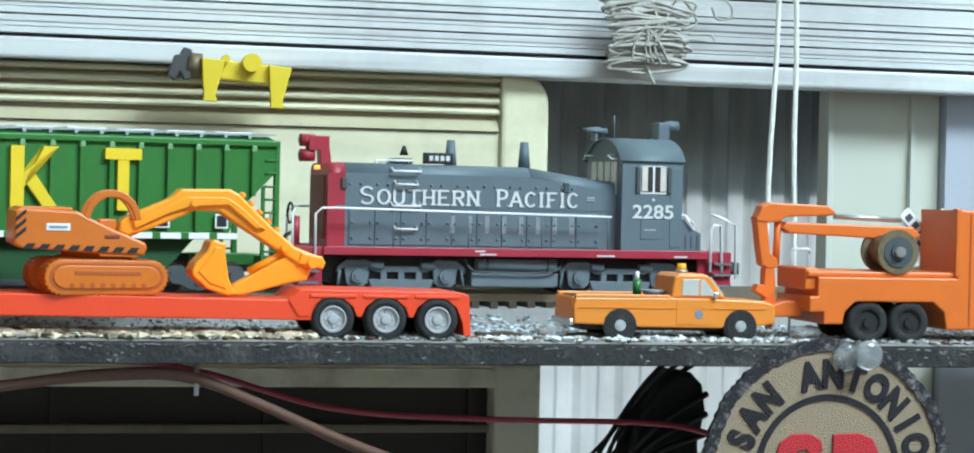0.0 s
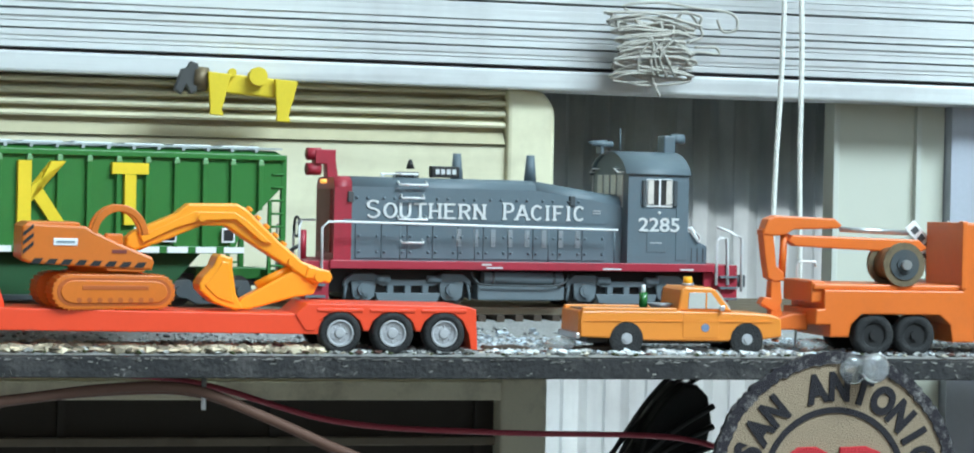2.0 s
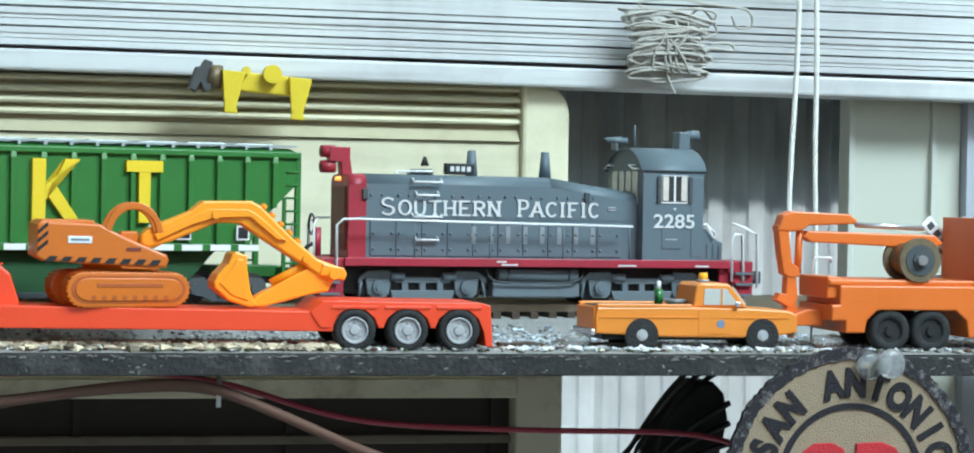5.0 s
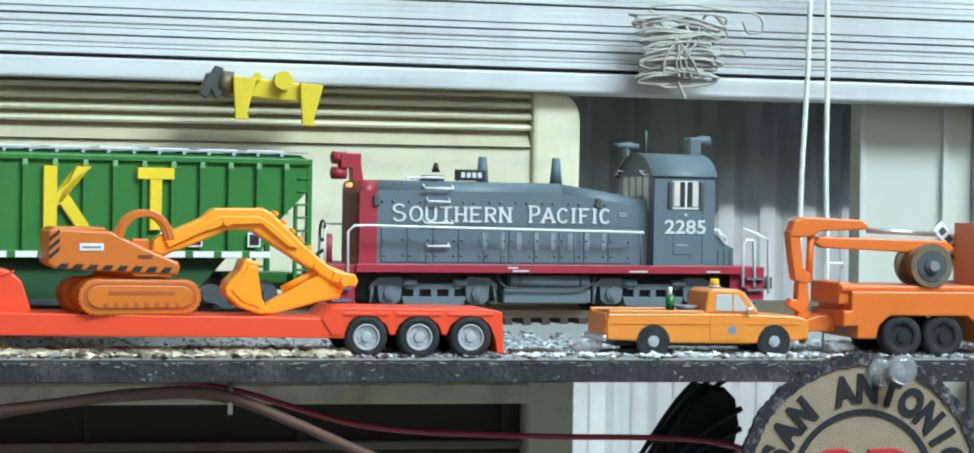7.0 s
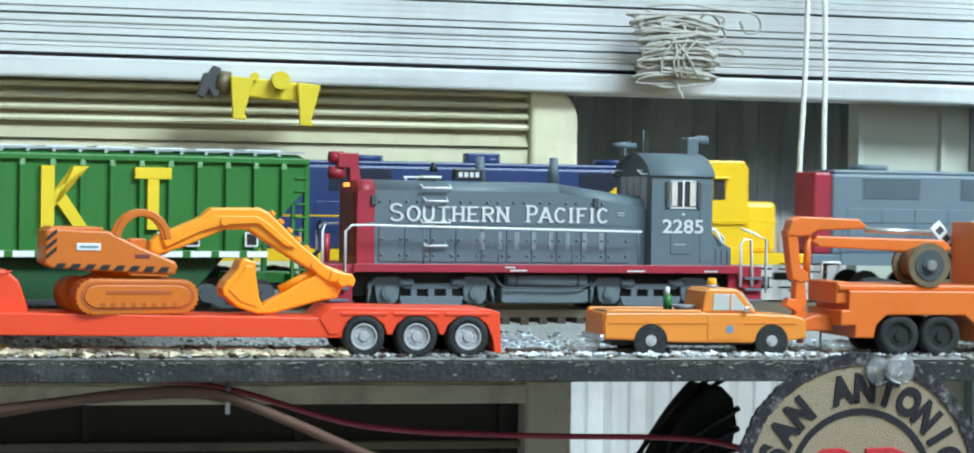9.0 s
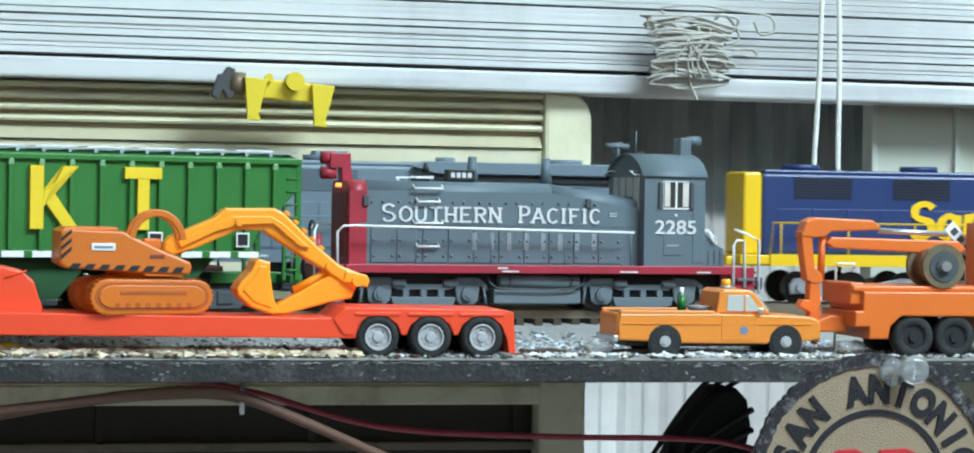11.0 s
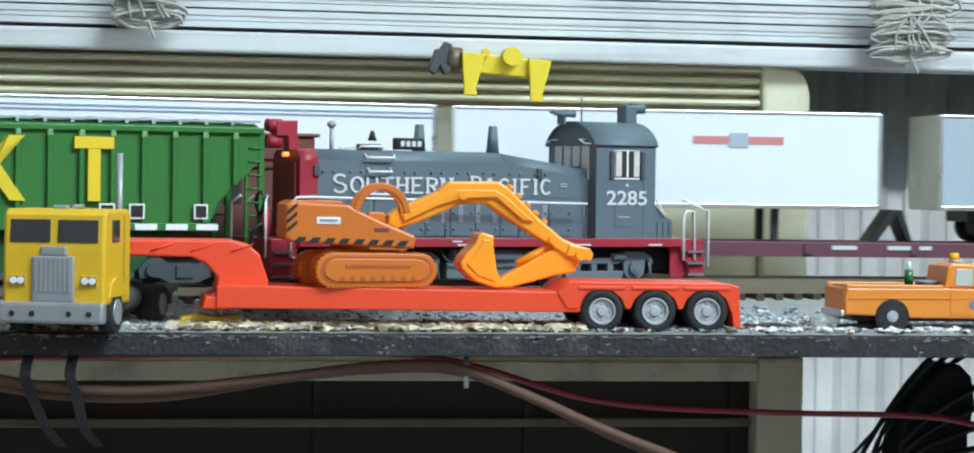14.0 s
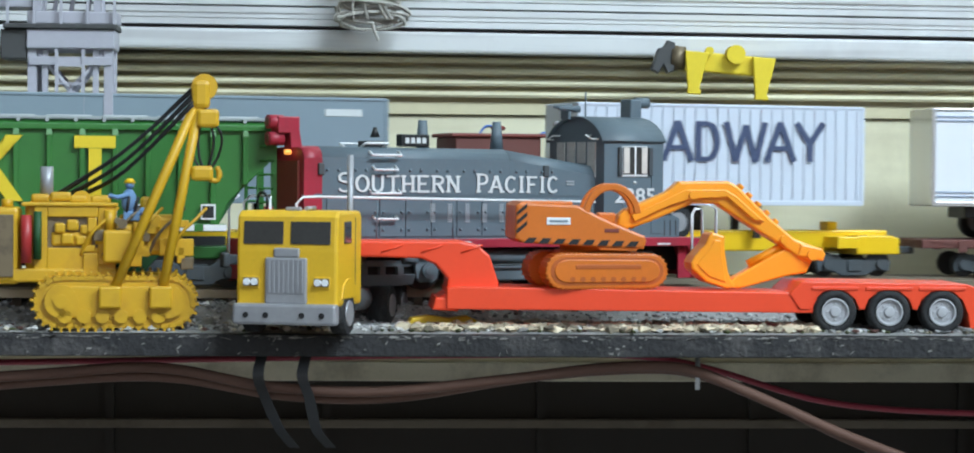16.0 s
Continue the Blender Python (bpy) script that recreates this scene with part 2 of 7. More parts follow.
def prof(bm, pts, y0, y1, bev=0.0):
    """A side outline of (x, z) carried through from y0 to y1."""
    a = [bm.verts.new((x, y0, z)) for x, z in pts]
    b = [bm.verts.new((x, y1, z)) for x, z in pts]
    n = len(pts)
    fs = [bm.faces.new(a), bm.faces.new(b[::-1])]
    fs += [bm.faces.new((a[i], b[i], b[(i + 1) % n], a[(i + 1) % n])) for i in range(n)]
    bmesh.ops.recalc_face_normals(bm, faces=fs)
    if bev:
        es = [e for e in {e for f in fs[:2] for e in f.edges}]
        bmesh.ops.bevel(bm, geom=es, offset=bev, segments=2, affect="EDGES", profile=0.5)
    return bm


def profx(bm, pts, x0, x1, smooth=False):
    """An end outline of (y, z) carried along x."""
    a = [bm.verts.new((x0, y, z)) for y, z in pts]
    b = [bm.verts.new((x1, y, z)) for y, z in pts]
    n = len(pts)
    fs = [bm.faces.new(a), bm.faces.new(b[::-1])]
    sd = [bm.faces.new((a[i], b[i], b[(i + 1) % n], a[(i + 1) % n])) for i in range(n)]
    for f in sd:
        f.smooth = smooth
    bmesh.ops.recalc_face_normals(bm, faces=fs + sd)
    return bm


def tube(bm, pts, r, seg=6):
    pts = [Vector(p) for p in pts]
    rings = []
    for i, p in enumerate(pts):
        d = (pts[min(i + 1, len(pts) - 1)] - pts[max(i - 1, 0)]).normalized()
        up = Vector((0, 0, 1)) if abs(d.z) < 0.9 else Vector((0, 1, 0))
        a = d.cross(up).normalized()
        b = d.cross(a).normalized()
        rings.append([bm.verts.new(p + (a * math.cos(k * math.tau / seg) + b * math.sin(k * math.tau / seg)) * r) for k in range(seg)])
    for u, w in zip(rings, rings[1:]):
        for k in range(seg):
            f = bm.faces.new((u[k], u[(k + 1) % seg], w[(k + 1) % seg], w[k]))
            f.smooth = True
    bm.faces.new(rings[0][::-1]), bm.faces.new(rings[-1])
    return bm


def smoothed(pts, n=8):
    """A soft curve through points."""
    P = [Vector(p) for p in pts]
    out = []
    for i in range(len(P) - 1):
        a, b, c, d = P[max(i - 1, 0)], P[i], P[i + 1], P[min(i + 2, len(P) - 1)]
        for k in range(n):
            t = k / n
            out.append(0.5 * (2 * b + (c - a) * t + (2 * a - 5 * b + 4 * c - d) * t * t + (3 * b - a - 3 * c + d) * t ** 3))
    return out + [P[-1]]


def finish(bm, name, material):
    me = bpy.data.meshes.new(name)
    bmesh.ops.scale(bm, vec=(MM, MM, MM), verts=bm.verts)
    bm.normal_update()
    bm.to_mesh(me)
    bm.free()
    me.materials.append(material)
    return me


def part(name, bm, material, parent, label="", at=None):
    ob = new(name, finish(bm, name, material))
    ob.parent = parent
    if at:
        ob.location = [c * MM for c in at]
    if label:
        ob["label"] = label
    return ob


def thing(name, label, category, m=None, group=""):
    ob = new(name)
    ob.empty_display_size = 0.01
    if m:
        ob.matrix_world = m
    return tagged(ob, label, category, group)


def solid(name, bm, material, label, category, m=None, group="", kind=""):
    ob = new(name, finish(bm, name, material))
    if m:
        ob.matrix_world = m
    return tagged(ob, label, category, group, kind)


def at(x, y, z, rz=0, rx=0, ry=0):
    return pose(x * MM, y * MM, z * MM, rx, ry, rz)


def lettering(text, x, y, z, size, material, parent, name="lettering", width=1.0, depth=0.05, rx=90, ry=0, rz=0, bold=0.0):
    cu = bpy.data.curves.new(name, "FONT")
    cu.body, cu.size, cu.extrude, cu.align_x, cu.offset = text, size * MM, depth * MM, "CENTER", bold * MM
    cu.materials.append(material)
    ob = new(name, cu)
    ob.parent = parent
    ob.location = (x * MM, y * MM, z * MM)
    ob.rotation_euler = (radians(rx), radians(ry), radians(rz))
    ob.scale = (width, 1, 1)
    return ob


def bend(cx, cz, rx, rz, a0, a1, n=12):
    return [(cx + rx * math.cos(radians(a)), cz + rz * math.sin(radians(a))) for a in np.linspace(a0, a1, n)]


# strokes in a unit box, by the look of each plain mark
STROKES = {
    "double_bend": [bend(0.5, 0.74, 0.4, 0.22, 25, 270) + bend(0.5, 0.27, 0.42, 0.24, 90, -158)[1:]],
    "ring": [bend(0.5, 0.5, 0.42, 0.45, 0, 360, 24)],
    "open_ring": [bend(0.54, 0.5, 0.42, 0.45, 42, 318, 18)],
    "cup": [[(0.16, 1), (0.16, 0.36)] + bend(0.5, 0.36, 0.34, 0.31, 180, 360)[1:] + [(0.84, 1)]],
    "tee": [[(0.5, 0), (0.5, 1)], [(0.02, 0.94), (0.98, 0.94)]],
    "posts": [[(0.16, 0), (0.16, 1)], [(0.84, 0), (0.84, 1)], [(0.16, 0.5), (0.84, 0.5)]],
    "comb": [[(0.18, 0), (0.18, 1)], [(0.1, 0.95), (0.9, 0.95)], [(0.1, 0.05), (0.94, 0.05)], [(0.18, 0.5), (0.72, 0.5)]],
    "flag": [[(0.2, 0), (0.2, 1)], [(0.1, 0.94), (0.94, 0.94)], [(0.2, 0.5), (0.74, 0.5)]],
    "loop": [[(0.2, 0), (0.2, 1)], [(0.1, 0.94)] + bend(0.56, 0.7, 0.32, 0.24, 90, -90) + [(0.2, 0.46)]],
    "loop_leg": [[(0.18, 0), (0.18, 1)], [(0.1, 0.94)] + bend(0.52, 0.72, 0.32, 0.22, 90, -90) + [(0.18, 0.5)], [(0.5, 0.5), (0.88, 0)]],
    "zig": [[(0.15, 0), (0.15, 1)], [(0.86, 0), (0.86, 1)], [(0.12, 0.97), (0.88, 0.03)]],
    "peak": [[(0.06, 0), (0.5, 1)], [(0.94, 0), (0.5, 1)], [(0.24, 0.34), (0.76, 0.34)]],
    "stem": [[(0.5, 0), (0.5, 1)]],
    "half_ring": [[(0.16, 0), (0.16, 1)], [(0.1, 0.95), (0.4, 0.95)] + bend(0.44, 0.5, 0.42, 0.45, 90, -90) + [(0.1, 0.05)]],
    "zigzag": [[(0.03, 1), (0.26, 0)], [(0.26, 0), (0.5, 0.92)], [(0.5, 0.92), (0.74, 0)], [(0.74, 0), (0.97, 1)]],
    "fork": [[(0.05, 1), (0.5, 0.46)], [(0.95, 1), (0.5, 0.46)], [(0.5, 0), (0.5, 0.5)]],
    "low_ring": [bend(0.5, 0.33, 0.36, 0.3, 0, 360, 18), [(0.86, 0), (0.86, 0.66)]],
    "low_arch": [[(0.18, 0), (0.18, 0.68)], [(0.18, 0.4)] + bend(0.5, 0.4, 0.32, 0.25, 180, 0) + [(0.82, 0)]],
    "low_cross": [[(0.45, 0.06), (0.45, 0.95)], [(0.1, 0.64), (0.85, 0.64)]],
    "low_open": [[(0.16, 0.36), (0.84, 0.36)] + bend(0.5, 0.34, 0.36, 0.3, 0, 320)[1:]],
    "low_twig": [[(0.3, 0), (0.3, 0.68)], [(0.3, 0.4)] + bend(0.66, 0.36, 0.36, 0.28, 180, 60)],
    "low_hook": [[(0.4, 0)] + [(0.4, 0.7)] + bend(0.66, 0.74, 0.26, 0.22, 180, 30), [(0.12, 0.62), (0.8, 0.62)]],
    "tall_ring": [bend(0.46, 0.33, 0.34, 0.3, 0, 360, 18), [(0.84, 0), (0.84, 1)]],
}


def mark(bm, kind, x, y, z, w, h, t, lean=0.0, foot=0.0):
    """A flat raised mark of ribbons t wide; foot adds short bars at the ends of upright strokes."""
    for i, st in enumerate(STROKES[kind]):
        pts = [Vector((x + a * w + lean * b * h, z + b * h)) for a, b in st]
        closed = (pts[0] - pts[-1]).length < 1e-4
        rows = []
        for k, q in enumerate(pts):
            a = pts[k - 1] if k else (pts[-2] if closed else q)
            b = pts[k + 1] if k < len(pts) - 1 else (pts[1] if closed else q)
            d = (b - a).normalized()
            o = Vector((-d.y, d.x)) * t * (0.5 if abs(d.x) < 0.75 else 0.36)
            ya = y - 0.12 - 0.012 * i
            rows.append([bm.verts.new((v.x, yy, v.y)) for v, yy in ((q - o, ya), (q + o, ya), (q + o, y + 0.02), (q - o, y + 0.02))])
        for a, b in zip(rows, rows[1:]):
            for k in range(4):
                bm.faces.new((a[k], b[k], b[(k + 1) % 4], a[(k + 1) % 4]))
        if not closed:
            bm.faces.new(rows[0][::-1])
            bm.faces.new(rows[-1])
        if foot and len(st) == 2 and abs(st[0][0] - st[1][0]) < 0.5 and abs(st[0][1] - st[1][1]) > 0.6:
            for a, b in st:
                if b in (0, 1):
                    zz = z + (0 if b == 0 else h - h * 0.1)
                    box(bm, x + a * w - foot, x + a * w + foot, y - 0.11, y + 0.02, zz, zz + h * 0.1)
    return bm


def trailer_wheel(parent, x, y, z, r, w):
    wh = part("wheel", cyl(B(), (0, 0, 0), "y", r, w, 24), RUBBER, parent, at=(x, y, z))
    rim = cyl(B(), (0, 0, 0), "y", r * 0.58, w * 0.3, 20)
    cyl(rim, (0, -w * 0.1, 0), "y", r * 0.2, w * 0.45, 10)
    part("rim", rim, SILVER, wh, "pale silver dished rim", at=(0, -w * 0.42, 0))
    return wh


# ---- tracks: arc length to place ----
def make_track(x0, y0, s0, turn, lo=-7.5, hi=4.5, step=0.005):
    ss = np.arange(lo, hi, step)
    k = int(np.argmin(abs(ss - s0)))
    a = np.radians(np.interp(ss, [p for p, _ in turn], [q for _, q in turn]))
    xs, ys = np.cumsum(np.cos(a)) * step, np.cumsum(np.sin(a)) * step
    return ss, xs - xs[k] + x0, ys - ys[k] + y0, np.degrees(a)


SWITCH = make_track(0.025, 0.080, 0.025, [(-7, 0), (-0.5, 0), (-0.38, -5), (-0.31, -3), (-0.23, 6), (-0.16, 17), (-0.10, 16), (0.06, 3), (0.2, 3), (0.35, 0)])
MAIN = make_track(0.10, 0.150, 0.10, [(-7, 0), (-0.42, 0), (-0.28, 14), (-0.2, 20), (-0.14, 20), (0.03, 1), (0.25, 0)])
SIDING = make_track(-0.135, 0.092, -0.135, [(-7, 0), (-0.6, 0), (-0.40, 14), (-0.12, 13), (0.05, 4), (0.2, 3), (0.35, 0)])
RAIL_Z = 10.0


def on_track(tr, s, half=0.0):
    """Pose of a car whose bogies stand half metres to either side of s."""
    p = [(np.interp(q, tr[0], tr[1]), np.interp(q, tr[0], tr[2])) for q in (s - half - 1e-4, s + half + 1e-4)]
    yaw = math.degrees(math.atan2(p[1][1] - p[0][1], p[1][0] - p[0][0]))
    return pose((p[0][0] + p[1][0]) / 2, (p[0][1] + p[1][1]) / 2, RAIL_Z * MM, 0, 0, yaw)


# ---- structure ----
def wall_box(name, x0, x1, y0, y1, z0, z1, material, label, category):
    bm = B()
    box(bm, x0, x1, y0, y1, z0, z1)
    return solid(name, bm, material, label, category, kind="structure")


wall_box("floor", -7000, 4500, -3200, 700, -1060, -1000, mat("concrete_floor", (0.27, 0.26, 0.25), 0.8, scale=6, fine=60), "plain grey concrete floor of the room", "floor")
wall_box("ceiling", -7000, 4500, -3200, 700, 1500, 1540, mat("ceiling_white", (0.75, 0.75, 0.72), 0.9, scale=6, fine=60), "plain white painted ceiling", "ceiling")
wall_box("wall_west", -7060, -7000, -3200, 700, -1000, 1500, WALLP, "plain pale painted side wall", "wall")
wall_box("wall_east", 4500, 4560, -3200, 700, -1000, 1500, WALLP, "plain pale painted side wall", "wall")
# unseen front wall with a wide opening, added for frontal light
wall_box("wall_south_left", -7000, -1750, -3200, -3140, -1000, 1500, WALLP, "unseen pale wall beside the added front opening", "wall")
wall_box("wall_south_right", 950, 4500, -3200, -3140, -1000, 1500, WALLP, "unseen pale wall beside the added front opening", "wall")
# back wall: pale boards beside a corrugated panel
wall_box("wall_north", -7000, -1500, 420, 480, -1000, 1500, WALLP, "plain pale painted wall behind the shelf", "wall")
wall_box("wall_north_right", 1500, 4500, 420, 480, -1000, 1500, WALLP, "plain pale painted wall behind the shelf", "wall")
wall_box("wall_north_low", -1500, 1500, 420, 480, -1000, -420, WALLP, "plain pale painted wall under the window", "wall")
# hidden blocker; its lower edge sets where backlight on the panel begins
wall_box("sun_block_wall", -1500, 1500, 338, 356, 64, 1500, WALLP, "unseen wall behind the panel, added to block sun from its top", "wall")


# out of view; added to keep the ceiling lamp off the panel
wall_box("panel_shade_wall", -1500, 1500, 222, 336, 165, 1500, WALLP, "unseen wall over the blind, added to shade the corrugated panel", "wall")


def corrugated():
    bm = B()
    n, pitch, depth = 120, 19.0, 4.5
    xs, pts = -1500.0, []
    for i in range(int(1850 / pitch)):
        x = -1500 + i * pitch
        pts += [(x, 0), (x + pitch * 0.36, 0), (x + pitch * 0.5, -depth), (x + pitch * 0.86, -depth)]
    pts = [(x, 330 + y) for x, y in pts]
    back = [(x, y + 2.0) for x, y in pts]
    top = [[bm.verts.new((x, y, z)) for x, y in pts] for z in (-430, 164)]
    bk = [[bm.verts.new((x, y, z)) for x, y in back] for z in (-430, 164)]
    for i in range(len(pts) - 1):
        bm.faces.new((top[0][i], top[0][i + 1], top[1][i + 1], top[1][i]))
        bm.faces.new((bk[0][i], bk[1][i], bk[1][i + 1], bk[0][i + 1]))
    ob = solid("wall_panel_corrugated", bm, PANEL, "weathered pale grey corrugated panel with dark stains", "wall panel", kind="structure")
    return ob


corrugated()
wall_box("wall_panel_flat", 192, 237, 212, 220, -430, 164, WALLP, "flat pale green-grey board beside the corrugated panel", "wall panel")
tr = B()
box(tr, 224, 226, 209, 212, -430, 88)
box(tr, 189.5, 192, 210, 221, -430, 88, 0.4)
solid("trim_strip", tr, mat("trim_paint", (0.55, 0.56, 0.5), 0.6), "pale painted cover strips on the wall board", "trim", kind="structure")
box_bm = B()
box(box_bm, 237.5, 1500, 206, 300, -430, 164)
solid("wall_panel_blue", box_bm, mat("cool_board", (0.42, 0.44, 0.5), 0.6, scale=20), "smooth cool grey board edge", "wall panel", kind="structure")

# shelf board
sb = B()
box(sb, -6500, 3500, -22, 186, -6.2, -0.3, 0.4)
shelf = solid("shelf_board", sb, SHELF, "thin black-painted plywood shelf board with worn dusty edge", "shelf", kind="structure")
# scenic ground sheet with uneven surface
def ground_sheet():
    bm = B()
    xs = [-6500, -3000, -1200, -700] + list(np.arange(-460, 400, 4.0)) + [600, 1200, 2400, 3500]
    ys = list(np.arange(-20.5, 185, 3.2))
    vs = []
    for x in xs:
        row = []
        for y in ys:
            h = 0.5 + 0.55 * noise.noise((x * 0.11, y * 0.11, 0)) + 0.5 * noise.noise((x * 0.37, y * 0.37, 3))
            for tr_, w in ((SWITCH, 15), (MAIN, 17), (SIDING, 13)):
                yc = 1000 * np.interp(x * MM, tr_[1], tr_[2])
                d = abs(y - yc)
                h = max(h, min(6.0, 6.0 - (d - w) * 0.55) + 0.4 * noise.noise((x * 0.5, y * 0.5, 7)))
            row.append(bm.verts.new((x, y, max(h, 0.02) if y > -19 else 0.0)))
        vs.append(row)
    for a, b in zip(vs, vs[1:]):
        for i in range(len(ys) - 1):
            bm.faces.new((a[i], b[i], b[i + 1], a[i + 1]))
    return solid("ground", bm, GRAVEL, "grey crumbly ballast and scenic ground on the shelf", "ground", kind="structure")


ground_sheet()


def chips(name, n, x0, x1, y0, y1, r0, r1, material, label, seed, zf=0.6):
    rnd = random.Random(seed)
    verts, faces = [], []
    for _ in range(n):
        x, y, r = rnd.uniform(x0, x1), rnd.uniform(y0, y1), rnd.uniform(r0, r1)
        q = Euler((rnd.uniform(0, 6), rnd.uniform(0, 6), rnd.uniform(0, 6))).to_matrix()
        base = 0.6
        for tr_, w in ((SWITCH, 15), (MAIN, 17), (SIDING, 13)):
            d = abs(y - 1000 * np.interp(x * MM, tr_[1], tr_[2]))
            base = max(base, min(6.0, 6.0 - (d - w) * 0.55))
        k = len(verts)
        for c in ((1, 0, 0), (-1, 0, 0), (0, 1, 0), (0, -1, 0), (0, 0, 1), (0, 0, -1)):
            v = q @ (Vector(c) * r * rnd.uniform(0.6, 1.1))
            verts.append(((x + v.x) * MM, (y + v.y) * MM, (base + r * 0.25 + v.z * zf) * MM))
        for f in ((0, 2, 4), (2, 1, 4), (1, 3, 4), (3, 0, 4), (2, 0, 5), (1, 2, 5), (3, 1, 5), (0, 3, 5)):
            faces.append([k + i for i in f])
    me = bpy.data.meshes.new(name)
    me.from_pydata(verts, [], faces)
    me.materials.append(material)
    return tagged(new(name, me), label, "gravel", kind="stuff")


chips("ballast_stones", 15000, -330, 260, -16, 60, 0.4, 1.3, STONE, "loose grey ballast stones on the shelf", 3)
chips("coarse_gravel", 1100, -330, 260, -19.5, 20, 0.8, 2.0, mat("pale_stone", (0.45, 0.44, 0.42), 0.9, var=0.5, scale=500, island=0.7), "coarse pale stones along the shelf edge", 5)
chips("scenic_litter", 560, -168, -52, -18, 6, 1.0, 3.4, DEBRIS, "dry tan litter and bark under the trailer", 7, 0.55)
chips("dark_litter", 160, -330, 260, -19, 8, 0.7, 2.2, mat("dark_litter", (0.1, 0.045, 0.035), 0.9, var=0.5, scale=400), "dark brown crumbs scattered on the shelf", 9, 0.4)
chips("moss", 90, -300, 200, -22, -15, 0.4, 1.3, mat("moss_green", (0.05, 0.06, 0.02), 0.95, var=0.5), "dark moss flecks on the shelf edge", 13, 0.6)

chips("pale_flakes", 150, -165, -52, -18, -7, 1.4, 3.6, DEBRIS, "pale papery flakes and bark under the trailer", 43, 0.3)
chips("clear_crumbs", 90, -2, 100, -19, 2, 1.0, 2.6, mat("clear_crumb", (0.75, 0.77, 0.78), 0.3, var=0.2, scale=400), "pale glassy crumbs round the pickup", 47, 0.5)


def edge_flecks():
    """Paint chips, dust and scratches on the front edge of the shelf board."""
    rnd = random.Random(21)
    verts, faces = [], []
    for i in range(620):
        x = rnd.uniform(-330, 260)
        top = rnd.random() < 0.75
        z = -0.4 - abs(rnd.gauss(0, 0.5)) if top else rnd.uniform(-6, -0.8)
        L, hh, a = rnd.uniform(0.2, 1.5 if top else 0.9), rnd.uniform(0.06, 0.26), rnd.uniform(-0.2, 0.2) if top else rnd.uniform(-1.2, 1.2)
        k = len(verts)
        for dx, dz in ((-L, -hh), (L * 0.6, -hh * 1.2), (L, hh * 0.4), (-L * 0.5, hh)):
            q = (x + dx * math.cos(a) - dz * math.sin(a), min(z + dx * math.sin(a) + dz * math.cos(a), 0.1))
            verts += [(q[0] * MM, -22.25 * MM, q[1] * MM), (q[0] * MM, -21.9 * MM, q[1] * MM)]
        faces += [[k, k + 2, k + 4, k + 6], [k, k + 1, k + 3, k + 2], [k + 2, k + 3, k + 5, k + 4], [k + 4, k + 5, k + 7, k + 6], [k + 6, k + 7, k + 1, k]]
    me = bpy.data.meshes.new("edge_flecks")
    me.from_pydata(verts, [], faces)
    me.materials.append(mat("edge_dust", (0.17, 0.16, 0.15), 0.95, var=0.4, scale=300, island=0.7))
    tagged(new("edge_flecks", me), "pale chips and dust along the worn shelf edge", "paint chips", kind="stuff")


edge_flecks()
chips("blue_gravel", 1500, 0, 260, -15, 60, 0.7, 1.7, mat("blue_stone", (0.42, 0.47, 0.52), 0.85, var=0.4, scale=500, island=0.6), "blue-grey coarse gravel beside the track", 31)
chips("pale_crumbs", 420, -330, 260, -20, 4, 0.5, 1.5, mat("pale_crumb", (0.5, 0.45, 0.36), 0.9, var=0.4, scale=500, island=0.5), "pale crumbs on the shelf edge", 37, 0.5)


def build_track(tr_, name, label):
    t = thing(name, label, "railway track")
    t["kind"] = "structure"
    for off in (-8.25, 8.25):
        bm = B()
        pts = []
        for s in np.arange(-0.62, 0.42, 0.012):
            x, y, a = (np.interp(s, tr_[0], tr_[k]) for k in (1, 2, 3))
            pts.append((1000 * x - off * math.sin(radians(a)), 1000 * y + off * math.cos(radians(a))))
        pts = [(-6500, pts[0][1])] + pts + [(3500, pts[-1][1])]
        prev = None
        for x, y in pts:
            ring = [bm.verts.new((x, y + dy, z)) for dy, z in ((-0.5, 7.6), (0.5, 7.6), (0.5, 10.0), (-0.5, 10.0))]
            if prev:
                for k in range(4):
                    bm.faces.new((prev[k], ring[k], ring[(k + 1) % 4], prev[(k + 1) % 4]))
            prev = ring
        part("rail", bm, RAIL, t)
    verts, faces = [], []
    for s in np.arange(-0.6, 0.4, 0.0065):
        m = on_track(tr_, s)
        k = len(verts)
        for dx in (-1.3, 1.3):
            for dy in (-15, 15):
                for z in (-5.0, -2.3):
                    verts.append(m @ Vector((dx * MM, dy * MM, z * MM)))
        faces += [[k + i for i in f] for f in ((0, 1, 3, 2), (4, 6, 7, 5), (0, 4, 5, 1), (2, 3, 7, 6), (1, 5, 7, 3), (0, 2, 6, 4))]
    me = bpy.data.meshes.new("ties")
    me.from_pydata(verts, [], faces)
    me.materials.append(TIE)
    ob = new("ties", me)
    ob.parent = t
    ob["kind"] = "stuff"


build_track(SWITCH, "track_front", "model railway track with brown ties nearest the shelf edge")
build_track(MAIN, "track_main", "curved model railway track behind the siding")
build_track(SIDING, "track_siding", "short model railway siding between two tracks")


